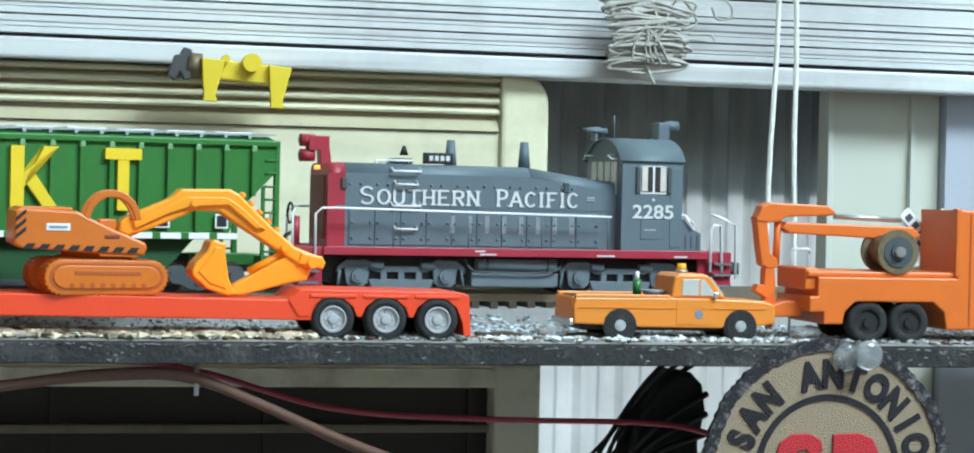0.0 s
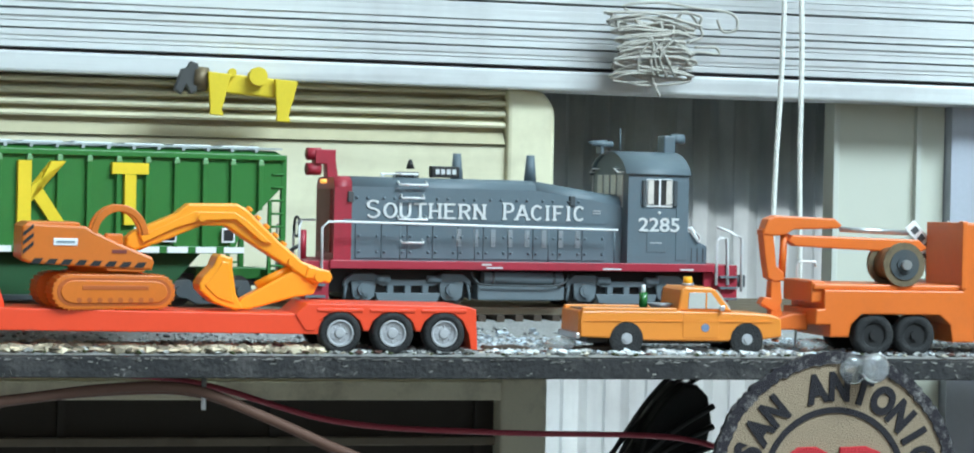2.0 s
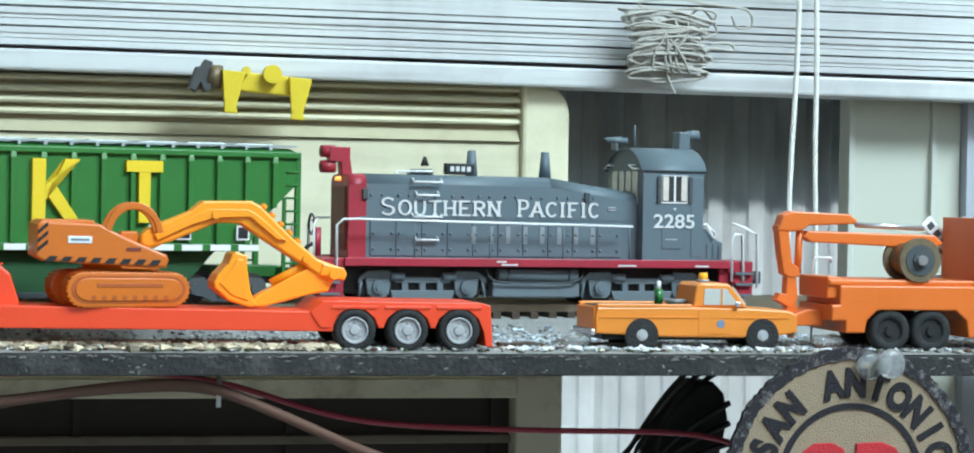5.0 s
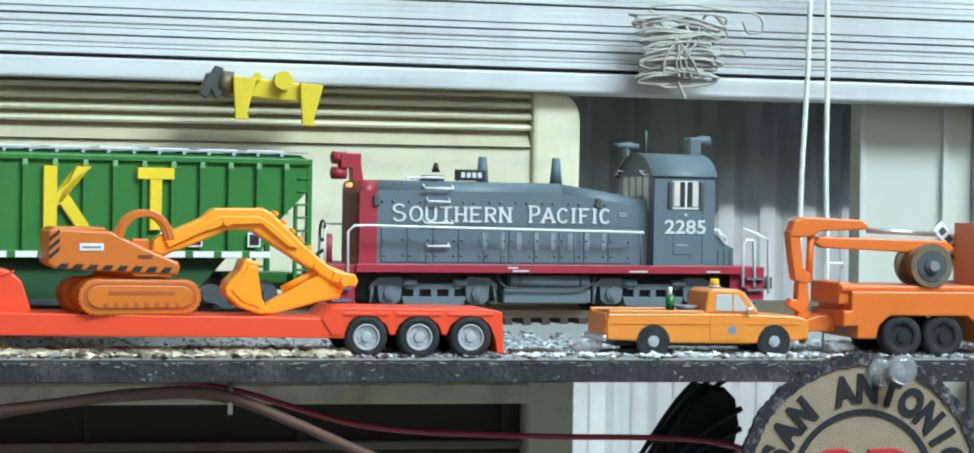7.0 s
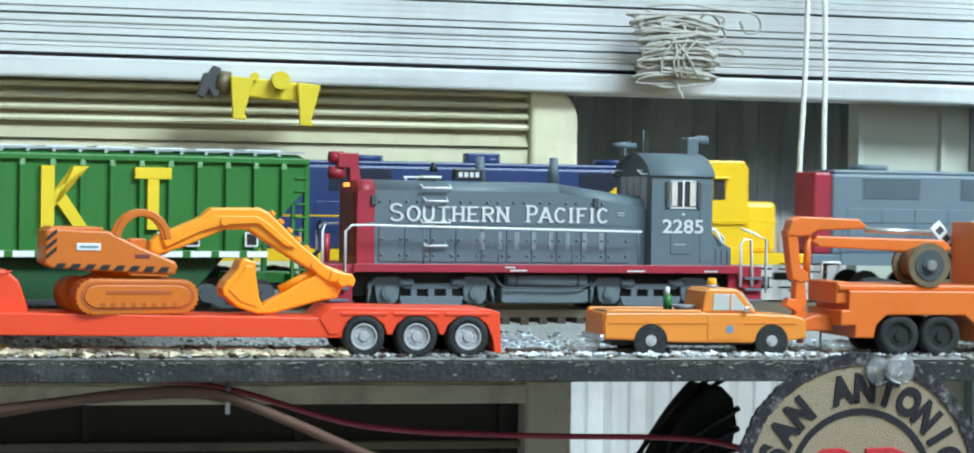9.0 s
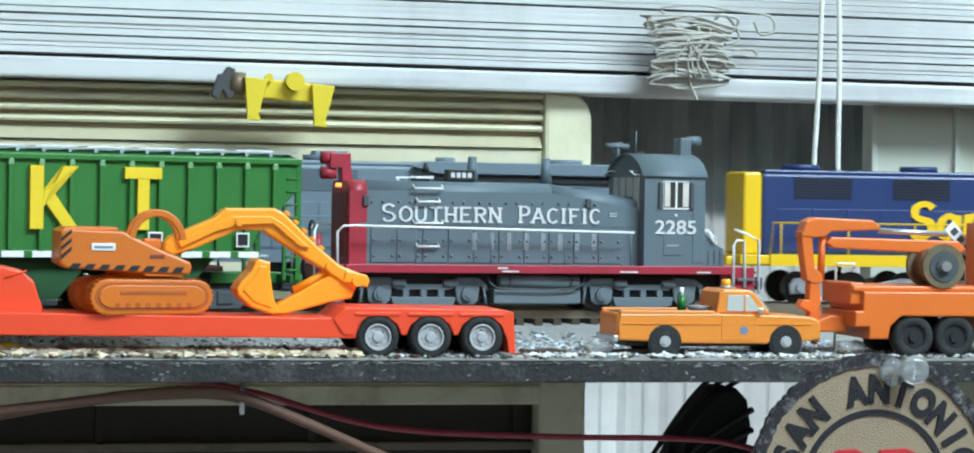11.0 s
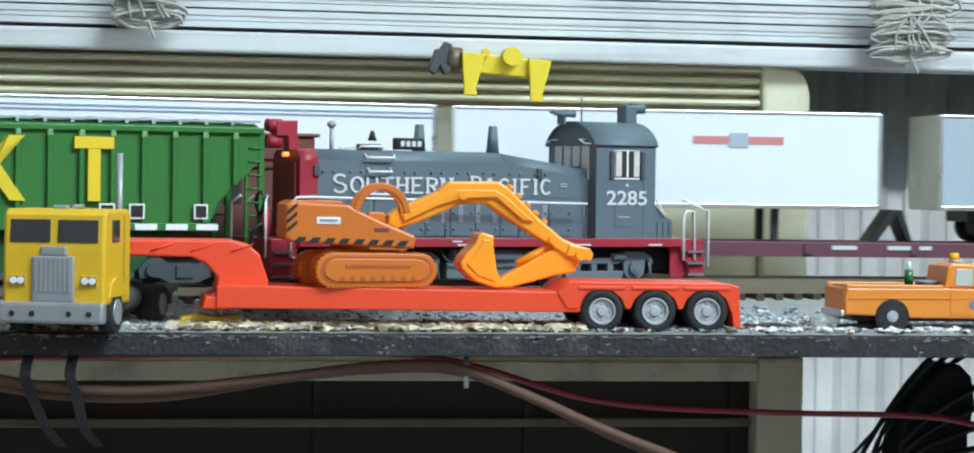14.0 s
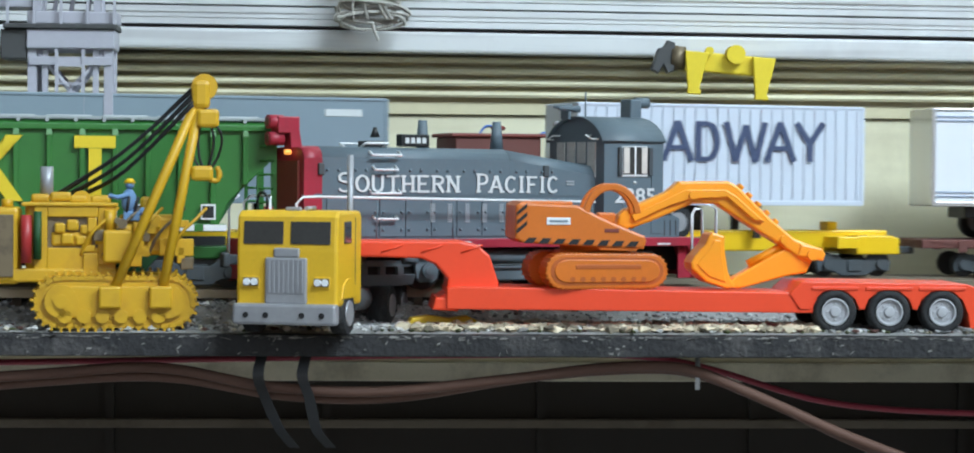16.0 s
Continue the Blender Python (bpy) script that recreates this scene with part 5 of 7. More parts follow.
# ---- road vehicles and machines on the shelf edge ----
def tyre(r, w, bore):
    """A hollow tyre about the y axis with rounded shoulders and an open bore."""
    bm, seg, prev, first = B(), 36, None, None
    h = w / 2
    outline = [(bore, -h + 0.5), (bore + 0.35, -h), (r - 0.9, -h), (r - 0.25, -h + 0.45), (r, -h + 1.0), (r, h - 1.0), (r - 0.25, h - 0.45), (r - 0.9, h), (bore + 0.35, h), (bore, h - 0.5)]
    for q, y in outline:
        ring = [bm.verts.new((q * math.cos(k * math.tau / seg), y, q * math.sin(k * math.tau / seg))) for k in range(seg)]
        if prev:
            for k in range(seg):
                bm.faces.new((prev[k], prev[(k + 1) % seg], ring[(k + 1) % seg], ring[k]))
        prev, first = ring, first or ring
    for k in range(seg):
        bm.faces.new((prev[k], prev[(k + 1) % seg], first[(k + 1) % seg], first[k]))
    for f in bm.faces:
        f.smooth = True
    cyl(bm, (0, 0, 0), "y", bore, w * 0.4, 24)
    bmesh.ops.recalc_face_normals(bm, faces=bm.faces)
    return bm


def lowboy():
    t = thing("lowboy_trailer", "red-orange plastic lowboy trailer with three rear axles", "trailer", at(-2.5, 0, 0.6))
    part("deck", prof(B(), [(-153, 5.8), (-53, 5.2), (-50, 5.2), (-50, 10.6), (-55, 10.8), (-150, 12.0), (-153, 11.6)], -14, 14, 0.3), RED, t)
    part("gooseneck", prof(B(), [(-190, 24.4), (-149, 24.4), (-144, 23.2), (-141, 20.5), (-138.5, 13), (-139, 9), (-143, 6.5), (-154, 6.5), (-156.5, 8.2), (-153, 10.2), (-152.5, 14), (-156, 18), (-160, 19.6), (-190, 20.2)], -10, 10, 0.6), RED, t)
    part("step_block", prof(B(), [(-157, 5.6), (-150, 5.2), (-146, 9), (-156, 9)], -13, 13, 0.5), RED, t)
    # rear bogie bed with three arches
    pts = [(-54.5, 13.9), (-8, 13.4), (-5.6, 12.6), (-5, 1.0), (-7, 1.0), (-7.6, 5)]
    for k, cx in enumerate((-15.0, -30.0, -45.2)):
        pts += [(cx + 7.0 * math.cos(a), 5.2 + 6.6 * math.sin(a)) for a in np.linspace(0.15, math.pi - 0.15, 7)]
        pts += [(cx - 7.4, 6.2)]
    pts += [(-55, 6.2), (-58, 10.7)]
    part("rear_bed", prof(B(), pts, -14.5, 14.5, 0.25), RED, t)
    for x in (-15.0, -30.0, -45.2):
        part("mudguard", box(B(), x - 6.6, x + 6.6, -14.9, -14.3, 11.6, 12.6, 0.2), RED, t)
        for sy in (-1, 1):
            w = part("tyre", tyre(6.1, 5.6, 3.9), RUBBER, t, at=(x, sy * 12.4, 5.6))
            r = B()
            seg = 26
            prev = None
            for rr_, yy_ in ((3.8, -0.3), (3.8, 0.35), (3.45, 0.4), (3.0, -0.7), (1.6, -0.6), (1.25, 0.1), (0.01, 0.2)):
                cur = [r.verts.new((rr_ * math.cos(k * math.tau / seg), sy * yy_, rr_ * math.sin(k * math.tau / seg))) for k in range(seg)]
                if prev:
                    for k in range(seg):
                        r.faces.new((prev[k], prev[(k + 1) % seg], cur[(k + 1) % seg], cur[k]))
                prev = cur
            bmesh.ops.recalc_face_normals(r, faces=r.faces)
            for k in range(8):
                a = k * math.tau / 8
                ball(r, (2.2 * math.cos(a), sy * -0.5, 2.2 * math.sin(a)), 0.32, sub=1)
            part("rim", r, RIM, w, "dull silver rim with bolts", at=(0, sy * 2.7, 0))
    bm = B()
    for k in range(4):
        tube(bm, [(-182 + k * 11, -10.2, 21.2), (-176 + k * 11, -10.2, 23.4)], 0.25)
    part("brace_rib", bm, RED, t)
    return t


lowboy()


def excavator():
    t = thing("tracked_excavator", "orange toy tracked excavator with folded yellow-orange boom on the trailer deck", "excavator", at(-112.4, 0, 12.2, 2) @ Matrix.Diagonal((0.972, 1, 1, 1)))
    for sy, y0, y1 in ((-1, -13.5, -5.5), (1, 5.5, 13.5)):
        outer = [(-12.6 + 4.9 * math.cos(a), 4.9 + 4.9 * math.sin(a)) for a in np.linspace(math.pi * 1.5, math.pi / 2, 9)] + [(13.8 + 4.7 * math.cos(a), 4.9 + 4.7 * math.sin(a)) for a in np.linspace(math.pi / 2, -math.pi / 2, 9)]
        tk = part("crawler_track", prof(B(), outer, y0, y1, 0.4), ORANGE, t)
        tk.rotation_euler.z = radians(8)
        tk.location.x = -1.6 * MM
        ys = y0 if sy < 0 else y1
        def loop(k, h):
            return [(0.8 + (x - 0.8) * k, 4.9 + (z - 4.9) * h) for x, z in outer]
        # recess shade is put in as darker orange on band, slot and rollers
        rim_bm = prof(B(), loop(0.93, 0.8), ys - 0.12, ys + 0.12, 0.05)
        part("track_shadow_band", rim_bm, EXSHADE, tk, "darker orange band for the shade inside the track")
        part("side_frame", prof(B(), loop(0.87, 0.66), ys - 0.5, ys + 0.5, 0.25), ORANGE, tk)
        part("slot_shade", box(B(), -9, 10.5, ys - 0.62, ys + 0.62, 5.4, 6.7, 0.2), EXSHADE, tk, "darker orange strip for the shade of a long slot")
        for k in range(8):
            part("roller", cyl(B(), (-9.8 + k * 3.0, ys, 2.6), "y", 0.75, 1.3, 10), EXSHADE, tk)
        n = 58
        per = outer + [outer[0]]
        seg = [math.dist(a, b) for a, b in zip(per, per[1:])]
        tot = sum(seg)
        for k in range(n):
            d = k * tot / n
            i = 0
            while d > seg[i]:
                d -= seg[i]
                i += 1
            f = d / seg[i]
            x, z = per[i][0] + (per[i + 1][0] - per[i][0]) * f, per[i][1] + (per[i + 1][1] - per[i][1]) * f
            part("track_shoe", box(B(), x - 0.3, x + 0.3, y0 - 0.04, y1 + 0.04, z - 0.18, z + 0.18), ORANGE, tk)
    part("carbody", box(B(), -12, 8, -6, 6, 4, 10.5, 0.5), ORANGE, t)
    part("turntable", cyl(B(), (-2, 0, 12), "z", 9, 3.4, 28), ORANGE, t)
    body = [(-25.6, 15.4), (-25.4, 22.8), (-24.4, 23.6), (-7.6, 23.0), (-5.4, 21.8), (1.6, 18.6), (11.6, 14.6), (12.2, 13.2), (11.4, 11.0), (-2, 11.4), (-23.6, 12.6), (-25.6, 13.8)]
    hs = part("house", prof(B(), body, -12.5, 12.5, 0.7), ORANGE, t)
    for k in range(8):
        part("hazard_bar", prof(B(), [(-23.2 + k * 4.2, 12.5 - k * 0.12), (-20.4 + k * 4.2, 12.5 - k * 0.12), (-19.4 + k * 4.2, 14.0 - k * 0.12), (-21.8 + k * 4.2, 14.0 - k * 0.12)], -12.72, -12.4), BLACK, hs, "black slanted hazard bar")
    for k in range(3):
        part("hazard_bar", prof(B(), [(-25.2, 16.2 + k * 2.4), (-25.2, 15.0 + k * 2.4), (-22.2, 17.5 + k * 2.4), (-22.2, 18.7 + k * 2.4)], -12.72, -12.4), BLACK, hs)
    part("engine_cover", box(B(), -24, -9, -11, 11, 22.9, 24.0, 0.4), ORANGE, hs)
    lb = part("label_plate", box(B(), -16.6, -9.8, -12.8, -12.4, 17.6, 19.6, 0.1), WHITE, hs, "small white label")
    part("label_print", box(B(), -15.8, -10.6, -12.95, -12.75, 18.3, 18.9), TRAILD, lb)
    part("vent_slot", box(B(), 0, 4.2, -12.75, -12.4, 15.6, 16.6, 0.1), RUSTY, hs)
    part("foot_plate", prof(B(), [(-2, 11.6), (10, 11.2), (9.4, 10.4), (-1, 10.6)], -12, 12, 0.2), ORANGE, t)
    ring = [(2.2 + 8.4 * math.cos(a), 19.8 + 9.4 * math.sin(a)) for a in np.linspace(math.pi * 0.98, 0.12, 16)]
    inn = [(2.2 + 6.5 * math.cos(a), 19.8 + 7.4 * math.sin(a)) for a in np.linspace(0.12, math.pi * 0.98, 16)]
    part("cab_hoop", prof(B(), ring + inn, -12.4, -10.4, 0.3), ORANGE, t, "orange half-round cab hoop")
    part("cab_hoop", prof(B(), ring + inn, -4.4, -2.4, 0.3), ORANGE, t)
    part("seat", box(B(), -1.5, 3.5, -10, -5, 18, 21.0, 0.5), ORANGE, t)
    bm = B()
    prof(bm, [(5.4, 20.0), (7.2, 21.6), (19.6, 26.8), (23.2, 29.8), (37.6, 30.0), (40.4, 28.6), (50.3, 19.4), (57.4, 13.8), (64.6, 11.2), (65.2, 9.2), (61, 7.0), (55.7, 10.4), (43.2, 18.0), (34.3, 23.6), (27.2, 23.6), (14.7, 18.4), (7.6, 16.2), (5.0, 17.4)], -3.6, 3.6, 0.7)
    bo = part("boom", bm, BOOM, t, "yellow-orange angled boom")
    for sy in (-1, 1):
        part("boom_cheek", prof(B(), [(9, 20.2), (20, 25.2), (25, 27.6), (36.5, 27.6), (40, 25.6), (48, 18.8), (45, 19.0), (37, 25.4), (27, 25.0), (20, 23.0), (10, 18.4)], sy * 4.2 - 0.6, sy * 4.2 + 0.6, 0.3), BOOM, bo)
        part("boom_pin", cyl(B(), (27, sy * 4.8, 26.0), "y", 1.3, 1.6, 12), BOOM, bo)
        part("boom_pin", cyl(B(), (54, sy * 4.0, 13.6), "y", 1.2, 2.0, 12), BOOM, bo)
        part("boom_pin", cyl(B(), (62.4, sy * 4.0, 9.4), "y", 1.6, 2.4, 12), BOOM, bo)
    for k in range(5):
        part("hose_clip", box(B(), 41 + k * 2.6, 42.6 + k * 2.6, -1.8, 1.8, 28.0 - k * 2.45, 29.0 - k * 2.45, 0.2, Matrix.Rotation(radians(40), 4, "Y")), BOOM, bo)
    part("boom_cylinder", tube(B(), [(9, 0, 17.5), (24, 0, 24.6)], 1.5, 12), BOOM, bo)
    st = part("stick", prof(B(), [(63.9, 9.8), (61, 4.3), (55.7, 3.4), (41.4, -0.3), (38.7, -0.2), (37.9, 0.8), (39.6, 2.9), (50.3, 8.8), (57.4, 12.4)], -2.8, 2.8, 0.6), BOOM, t, "yellow-orange dipper arm")
    part("stick_cylinder", tube(B(), [(44, -1, 6.6), (56, -1, 12.6)], 1.2, 10), BOOM, st)
    part("link", prof(B(), [(58, 9), (65.6, 7.6), (66.4, 9.4), (65.4, 11.2), (59, 12.4)], -4.2, 4.2, 0.5), BOOM, st)
    bk = part("bucket", prof(B(), [(31.6, 14.9), (32.6, 15.6), (36.2, 14.6), (36.1, 11.5), (37.3, 4.4), (39.4, 0.2), (37, -0.3), (30.7, 1.7), (26.6, 5.2), (26.3, 7), (27.4, 9), (30.5, 12.2)], -6.0, 6.0, 0.6), BOOM, t, "yellow-orange digging bucket")
    part("bucket_cheek", prof(B(), [(28, 6.6), (31.5, 3.2), (36.6, 1.6), (35.4, 9), (35, 13.4), (33, 13.6), (31.6, 11)], -6.4, 6.4, 0.3), BOOM, bk)


excavator()


def tractor_truck():
    t = thing("tractor_truck", "dusty yellow cab-over tractor truck with silver grille and bumper", "truck", at(-191.2, -8, 0.6, -107))
    # local plus x is forward
    cab = part("cab", prof(B(), [(4, 7.4), (4, 31.6), (6, 32.8), (25, 32.8), (27.0, 31.2), (27.6, 22), (27.6, 7.4)], -14, 14, 0.9), CABY, t)
    for sy in (-1, 1):
        part("windscreen", prof(B(), [(26.6, 24.0), (27.75, 24.0), (27.3, 30.0), (26.2, 30.0)], min(sy * 1.0, sy * 12.0), max(sy * 1.0, sy * 12.0), 0.1), GLASS, cab, "dark windscreen half")
        part("side_window", box(B(), 15, 21.5, sy * 14 - 0.3, sy * 14 + 0.3, 24, 30, 0.3), GLASS, cab)
        part("door_seam", box(B(), 10.5, 10.8, sy * 14 - 0.12, sy * 14 + 0.12, 10, 31), BRASS, cab)
        hl = part("headlight", box(B(), 27.2, 28.3, min(sy * 7.7, sy * 11.9), max(sy * 7.7, sy * 11.9), 12.8, 15.0, 0.3), BRASS, cab)
        for k in (8.8, 10.8):
            part("lens", cyl(B(), (28.4, sy * k, 13.9), "x", 0.95, 0.7, 14), WHITE, hl, "round pale lamp lens")
        w = part("tyre", cyl(B(), (17, sy * 12.2, 5.4), "y", 5.6, 4, 28), RUBBER, t)
        part("rim", cyl(B(), (17, sy * 14.2, 5.4), "y", 3.4, 0.8, 20), SILVER, w)
        part("wheel_arch", prof(B(), [(10, 9.4), (11.5, 13), (15, 14.6), (19, 14.6), (22.5, 13), (24, 9.4)], sy * 14.0 - 0.4, sy * 14.0 + 0.4, 0.2), CABY, cab)
        part("lamp_bezel", box(B(), 27.3, 27.9, min(sy * 7.6, sy * 12.0), max(sy * 7.6, sy * 12.0), 12.2, 15.4, 0.2), CABY, cab)
    gr = part("grille", box(B(), 27.4, 28.6, -5.8, 5.8, 8.0, 20.4, 0.5), SILVER, cab, "silver radiator grille")
    for k in range(8):
        part("grille_bar", box(B(), 28.4, 28.9, -4.9 + k * 1.3, -4.3 + k * 1.3, 11.0, 19.8), SILVER, gr)
    part("badge", box(B(), 27.0, 28.2, -3.6, 3.6, 20.4, 23.0, 0.5), SILVER, cab)
    bp = part("bumper", box(B(), 26.6, 30.2, -14.4, 14.4, 2.6, 8.2, 0.8), SILVER, t, "battered silver bumper")
    for y in (-10.5, -5, 5, 10.5):
        part("bumper_hole", cyl(B(), (30.3, y, 5.2), "x", 0.8, 0.4, 10), BLACK, bp)
    part("roof_light", box(B(), 20, 23, -2, 2, 32.6, 33.8, 0.4), SILVER, cab)
    part("horn", tube(B(), [(12, 3, 33.4), (20, 3, 33.4)], 0.6, 8), SILVER, cab)
    part("chassis", box(B(), -46, 20, -6, 6, 6, 9.6, 0.4), DKGREY, t)
    part("fifth_wheel", cyl(B(), (-32, 0, 11), "z", 6.5, 1.8, 20), BLACK, t)
    part("stack_pipe", cyl(B(), (-1.5, 9, 32), "z", 0.9, 32, 12), SILVER, t, "silver exhaust pipe")
    part("air_tank", cyl(B(), (-6, -9, 8), "x", 3.2, 12, 14), SILVER, t)
    part("fuel_tank", cyl(B(), (-6, 9, 8), "x", 3.4, 14, 16), DKGREY, t)
    for x in (-26, -39):
        for sy in (-1, 1):
            w = part("tyre", cyl(B(), (x, sy * 11.6, 5.4), "y", 5.6, 6, 24), RUBBER, t)
            part("rim", cyl(B(), (x, sy * 14.4, 5.4), "y", 3.2, 1.0, 20), SILVER, w)
    for y in (-7, 7):
        tube_b = tube(B(), smoothed([(0, y, 20), (-5, y, 30), (-9, y * 0.6, 22), (-14, y * 0.4, 14)], 6), 0.5)
        part("air_hose", tube_b, WHITE if y > 0 else BLACK, t)


tractor_truck()


def pipelayer():
    t = thing("crawler_pipelayer", "yellow crawler pipelayer with side boom and black cables", "pipelayer", at(-252, -3, 0.6, 4))
    for sy, y0, y1 in ((-1, -16, -8), (1, 8, 16)):
        outer = [(-9 + 7.2 * math.cos(a), 7.6 + 6.9 * math.sin(a)) for a in np.linspace(math.pi * 1.5, math.pi / 2, 10)] + [(19.6 + 7.2 * math.cos(a), 7.6 + 6.9 * math.sin(a)) for a in np.linspace(math.pi / 2, -math.pi / 2, 10)]
        tk = part("crawler_track", prof(B(), outer, y0, y1, 0.3), CATY, t)
        fr = [(x * 0.8 + 1.2, 7.6 + (z - 7.6) * 0.62) for x, z in outer]
        part("track_frame", prof(B(), fr, y0 - 0.8 if sy < 0 else y1 - 0.1, y0 + 0.1 if sy < 0 else y1 + 0.8, 0.4), CATY, tk)
        for k in range(6):
            part("roller", cyl(B(), (-8 + k * 5.0, y0 - 1.0 if sy < 0 else y1 + 1.0, 3.8), "y", 1.9, 1.2, 14), CATY, tk)
        for x in (-9, 19.6):
            part("sprocket", cyl(B(), (x, y0 - 0.9 if sy < 0 else y1 + 0.9, 7.8), "y", 4.5, 1.4, 18), CATY, tk)
            part("sprocket_hub", cyl(B(), (x, y0 - 1.6 if sy < 0 else y1 + 1.6, 7.8), "y", 2.0, 1.4, 12), CATY, tk)
        per = outer + [outer[0]]
        seg = [math.dist(a, b) for a, b in zip(per, per[1:])]
        tot = sum(seg)
        n = 44
        for k in range(n):
            d, i = k * tot / n, 0
            while d > seg[i]:
                d -= seg[i]
                i += 1
            f = d / seg[i]
            x, z = per[i][0] + (per[i + 1][0] - per[i][0]) * f, per[i][1] + (per[i + 1][1] - per[i][1]) * f
            cx = min(max(x, -9), 19.6)
            a = math.atan2(z - 7.6, x - cx) if abs(x - cx) > 0.01 else (math.pi / 2 if z > 7.6 else -math.pi / 2)
            bm = box(B(), -1.0, 0.2, y0 - 0.5, y1 + 0.5, -0.95, 0.95)
            box(bm, 0, 1.2, y0 - 0.5, y1 + 0.5, -0.34, 0.34)
            bmesh.ops.transform(bm, matrix=Matrix.Translation((x, 0, z)) @ Matrix.Rotation(-a, 4, "Y"), verts=bm.verts)
            part("track_shoe", bm, CATY, tk)
    eng = part("engine_hood", box(B(), -19, 4, -8, 8, 16, 34.5, 1.2), CATY, t)
    for sy in (-1, 1):
        for x0, x1, z0, z1 in ((-16.6, -13, 16, 33.4), (0.6, 5.4, 16, 33.4), (-13, 0.6, 30.4, 33.4), (-13, 0.6, 16, 22.0)):
            part("hood_side", box(B(), x0, x1, min(sy * 8, sy * 9.6), max(sy * 8, sy * 9.6), z0, z1, 0.3), CATY, eng)
    block = part("engine_block", box(B(), -12, -1, -9.0, -7, 22.4, 26.4, 0.8), CATY, eng, "exposed yellow engine block")
    for x, z, r in ((-9.6, 27.4, 1.7), (-6.2, 28.2, 1.9), (-2.8, 27.0, 1.6), (-7.6, 24.4, 2.0), (-4.0, 24.0, 1.7)):
        part("cylinder_cover", box(B(), x - r * 0.85, x + r * 0.85, -10, -8, z - r * 0.8, z + r * 0.8, 0.6), CATY, block)
    for x, z, r in ((-15, 35.6, 2.3), (-9.6, 36.0, 2.6), (-4.8, 35.4, 2.2), (1.2, 35.2, 2.5)):
        part("rocker_cover", box(B(), x - r * 1.1, x + r * 1.1, -7.4, -1, z - 1.4, z + r * 0.45, 0.8), CATY, eng)
    part("hood_lip", box(B(), -20, 6, -10.2, -7.6, 33.2, 34.4, 0.5), CATY, eng)
    rad = part("radiator", box(B(), -28.4, -20.6, -10.4, 10, 12, 33, 1.2), CATY, t)
    part("radiator_cap", cyl(B(), (-24, -3, 34), "z", 1.6, 2.2, 14), CATY, rad)
    # dark panel on the face gives the shade of a recess
    part("radiator_shade", box(B(), -27, -22, -10.8, -10.2, 14, 31, 0.3), BRASS, rad, "dark raised panel for the shade of a recess")
    part("frame_rail", box(B(), -27, 6, -10.4, -7.6, 12.6, 16.4, 0.6), CATY, t)
    part("tank", box(B(), 6, 22, -8, 9, 20, 31, 1.4), CATY, t)
    part("control_box", box(B(), 2, 10, -14, -6, 18, 27, 0.8), CATY, t)
    part("muffler", cyl(B(), (-13.4, -3, 39.6), "z", 1.8, 9, 16), SILVER, t, "dull silver muffler")
    part("extinguisher", cyl(B(), (-18.6, -11, 24.4), "z", 1.5, 13, 14), mat("extinguisher_red", (0.4, 0.03, 0.03), 0.4), t, "red extinguisher cylinder")
    part("extinguisher_bottle", cyl(B(), (-15.6, -10.6, 25.4), "z", 1.1, 13, 12), DGREEN, t, "dark green cylinder")
    part("winch", cyl(B(), (-4, -2, 35), "y", 2.6, 10, 14), CATY, t)
    part("seat_back", box(B(), 12, 15, -6, 4, 29, 36, 0.8), CATY, t)
    part("counterweight", box(B(), -20, 10, 12, 16, 17, 28, 1.0), CATY, t)
    rnd = random.Random(21)
    for k in range(34):
        x, z = rnd.uniform(-2, 25), rnd.uniform(17, 30)
        sx, sz = rnd.uniform(0.8, 2.6), rnd.uniform(0.8, 2.4)
        if k % 3 == 0:
            part("fitting", cyl(B(), (x, -8.6 - rnd.uniform(0, 2), z), rnd.choice("xyz"), sz * 0.7, sx * 2.2, 10), CATY if k % 4 else BRASS, t)
        else:
            part("fitting", box(B(), x - sx, x + sx, -10.4, -7.4, z - sz, z + sz, 0.3), CATY if k % 5 else BRASS, t)
    for k in range(5):
        x = -4 + k * 6
        part("hose", tube(B(), smoothed([(x, -9.5, 20), (x + 3, -11.4, 26), (x + 7, -10.6, 30), (x + 10, -8, 33)], 5), 0.45), BRASS if k % 2 else CATY, t)
    # thin dark sheet stands for the shade inside the engine bay
    part("engine_bay_shade", box(B(), -13.2, 0.8, -8.3, -7.9, 21.6, 31), BRASS, t, "dark sheet for the shade of the open engine bay")
    part("lever", tube(B(), [(8, -9, 30), (9, -10, 36)], 0.4), BLACK, t)
    part("lever", tube(B(), [(10, -9, 30), (11.5, -10, 36)], 0.4), BLACK, t)
    tip = Vector((28.6, -15, 66))
    for x0 in (4.0, 17.5):
        part("boom_leg", tube(B(), [(x0, -17.5, 8.5), (x0 + (tip.x - x0) * 0.5, -16.8, 37), tuple(tip)], 1.35, 10), CATY, t)
        part("boom_foot", box(B(), x0 - 3, x0 + 3, -19.5, -15.5, 6, 12, 0.6), CATY, t)
    hd = part("boom_head", box(B(), 25.6, 30.6, -17.4, -12.6, 60, 68, 1.4), CATY, t)
    part("sheave", cyl(B(), (29, -15, 66), "y", 3.6, 3, 18), CATY, hd)
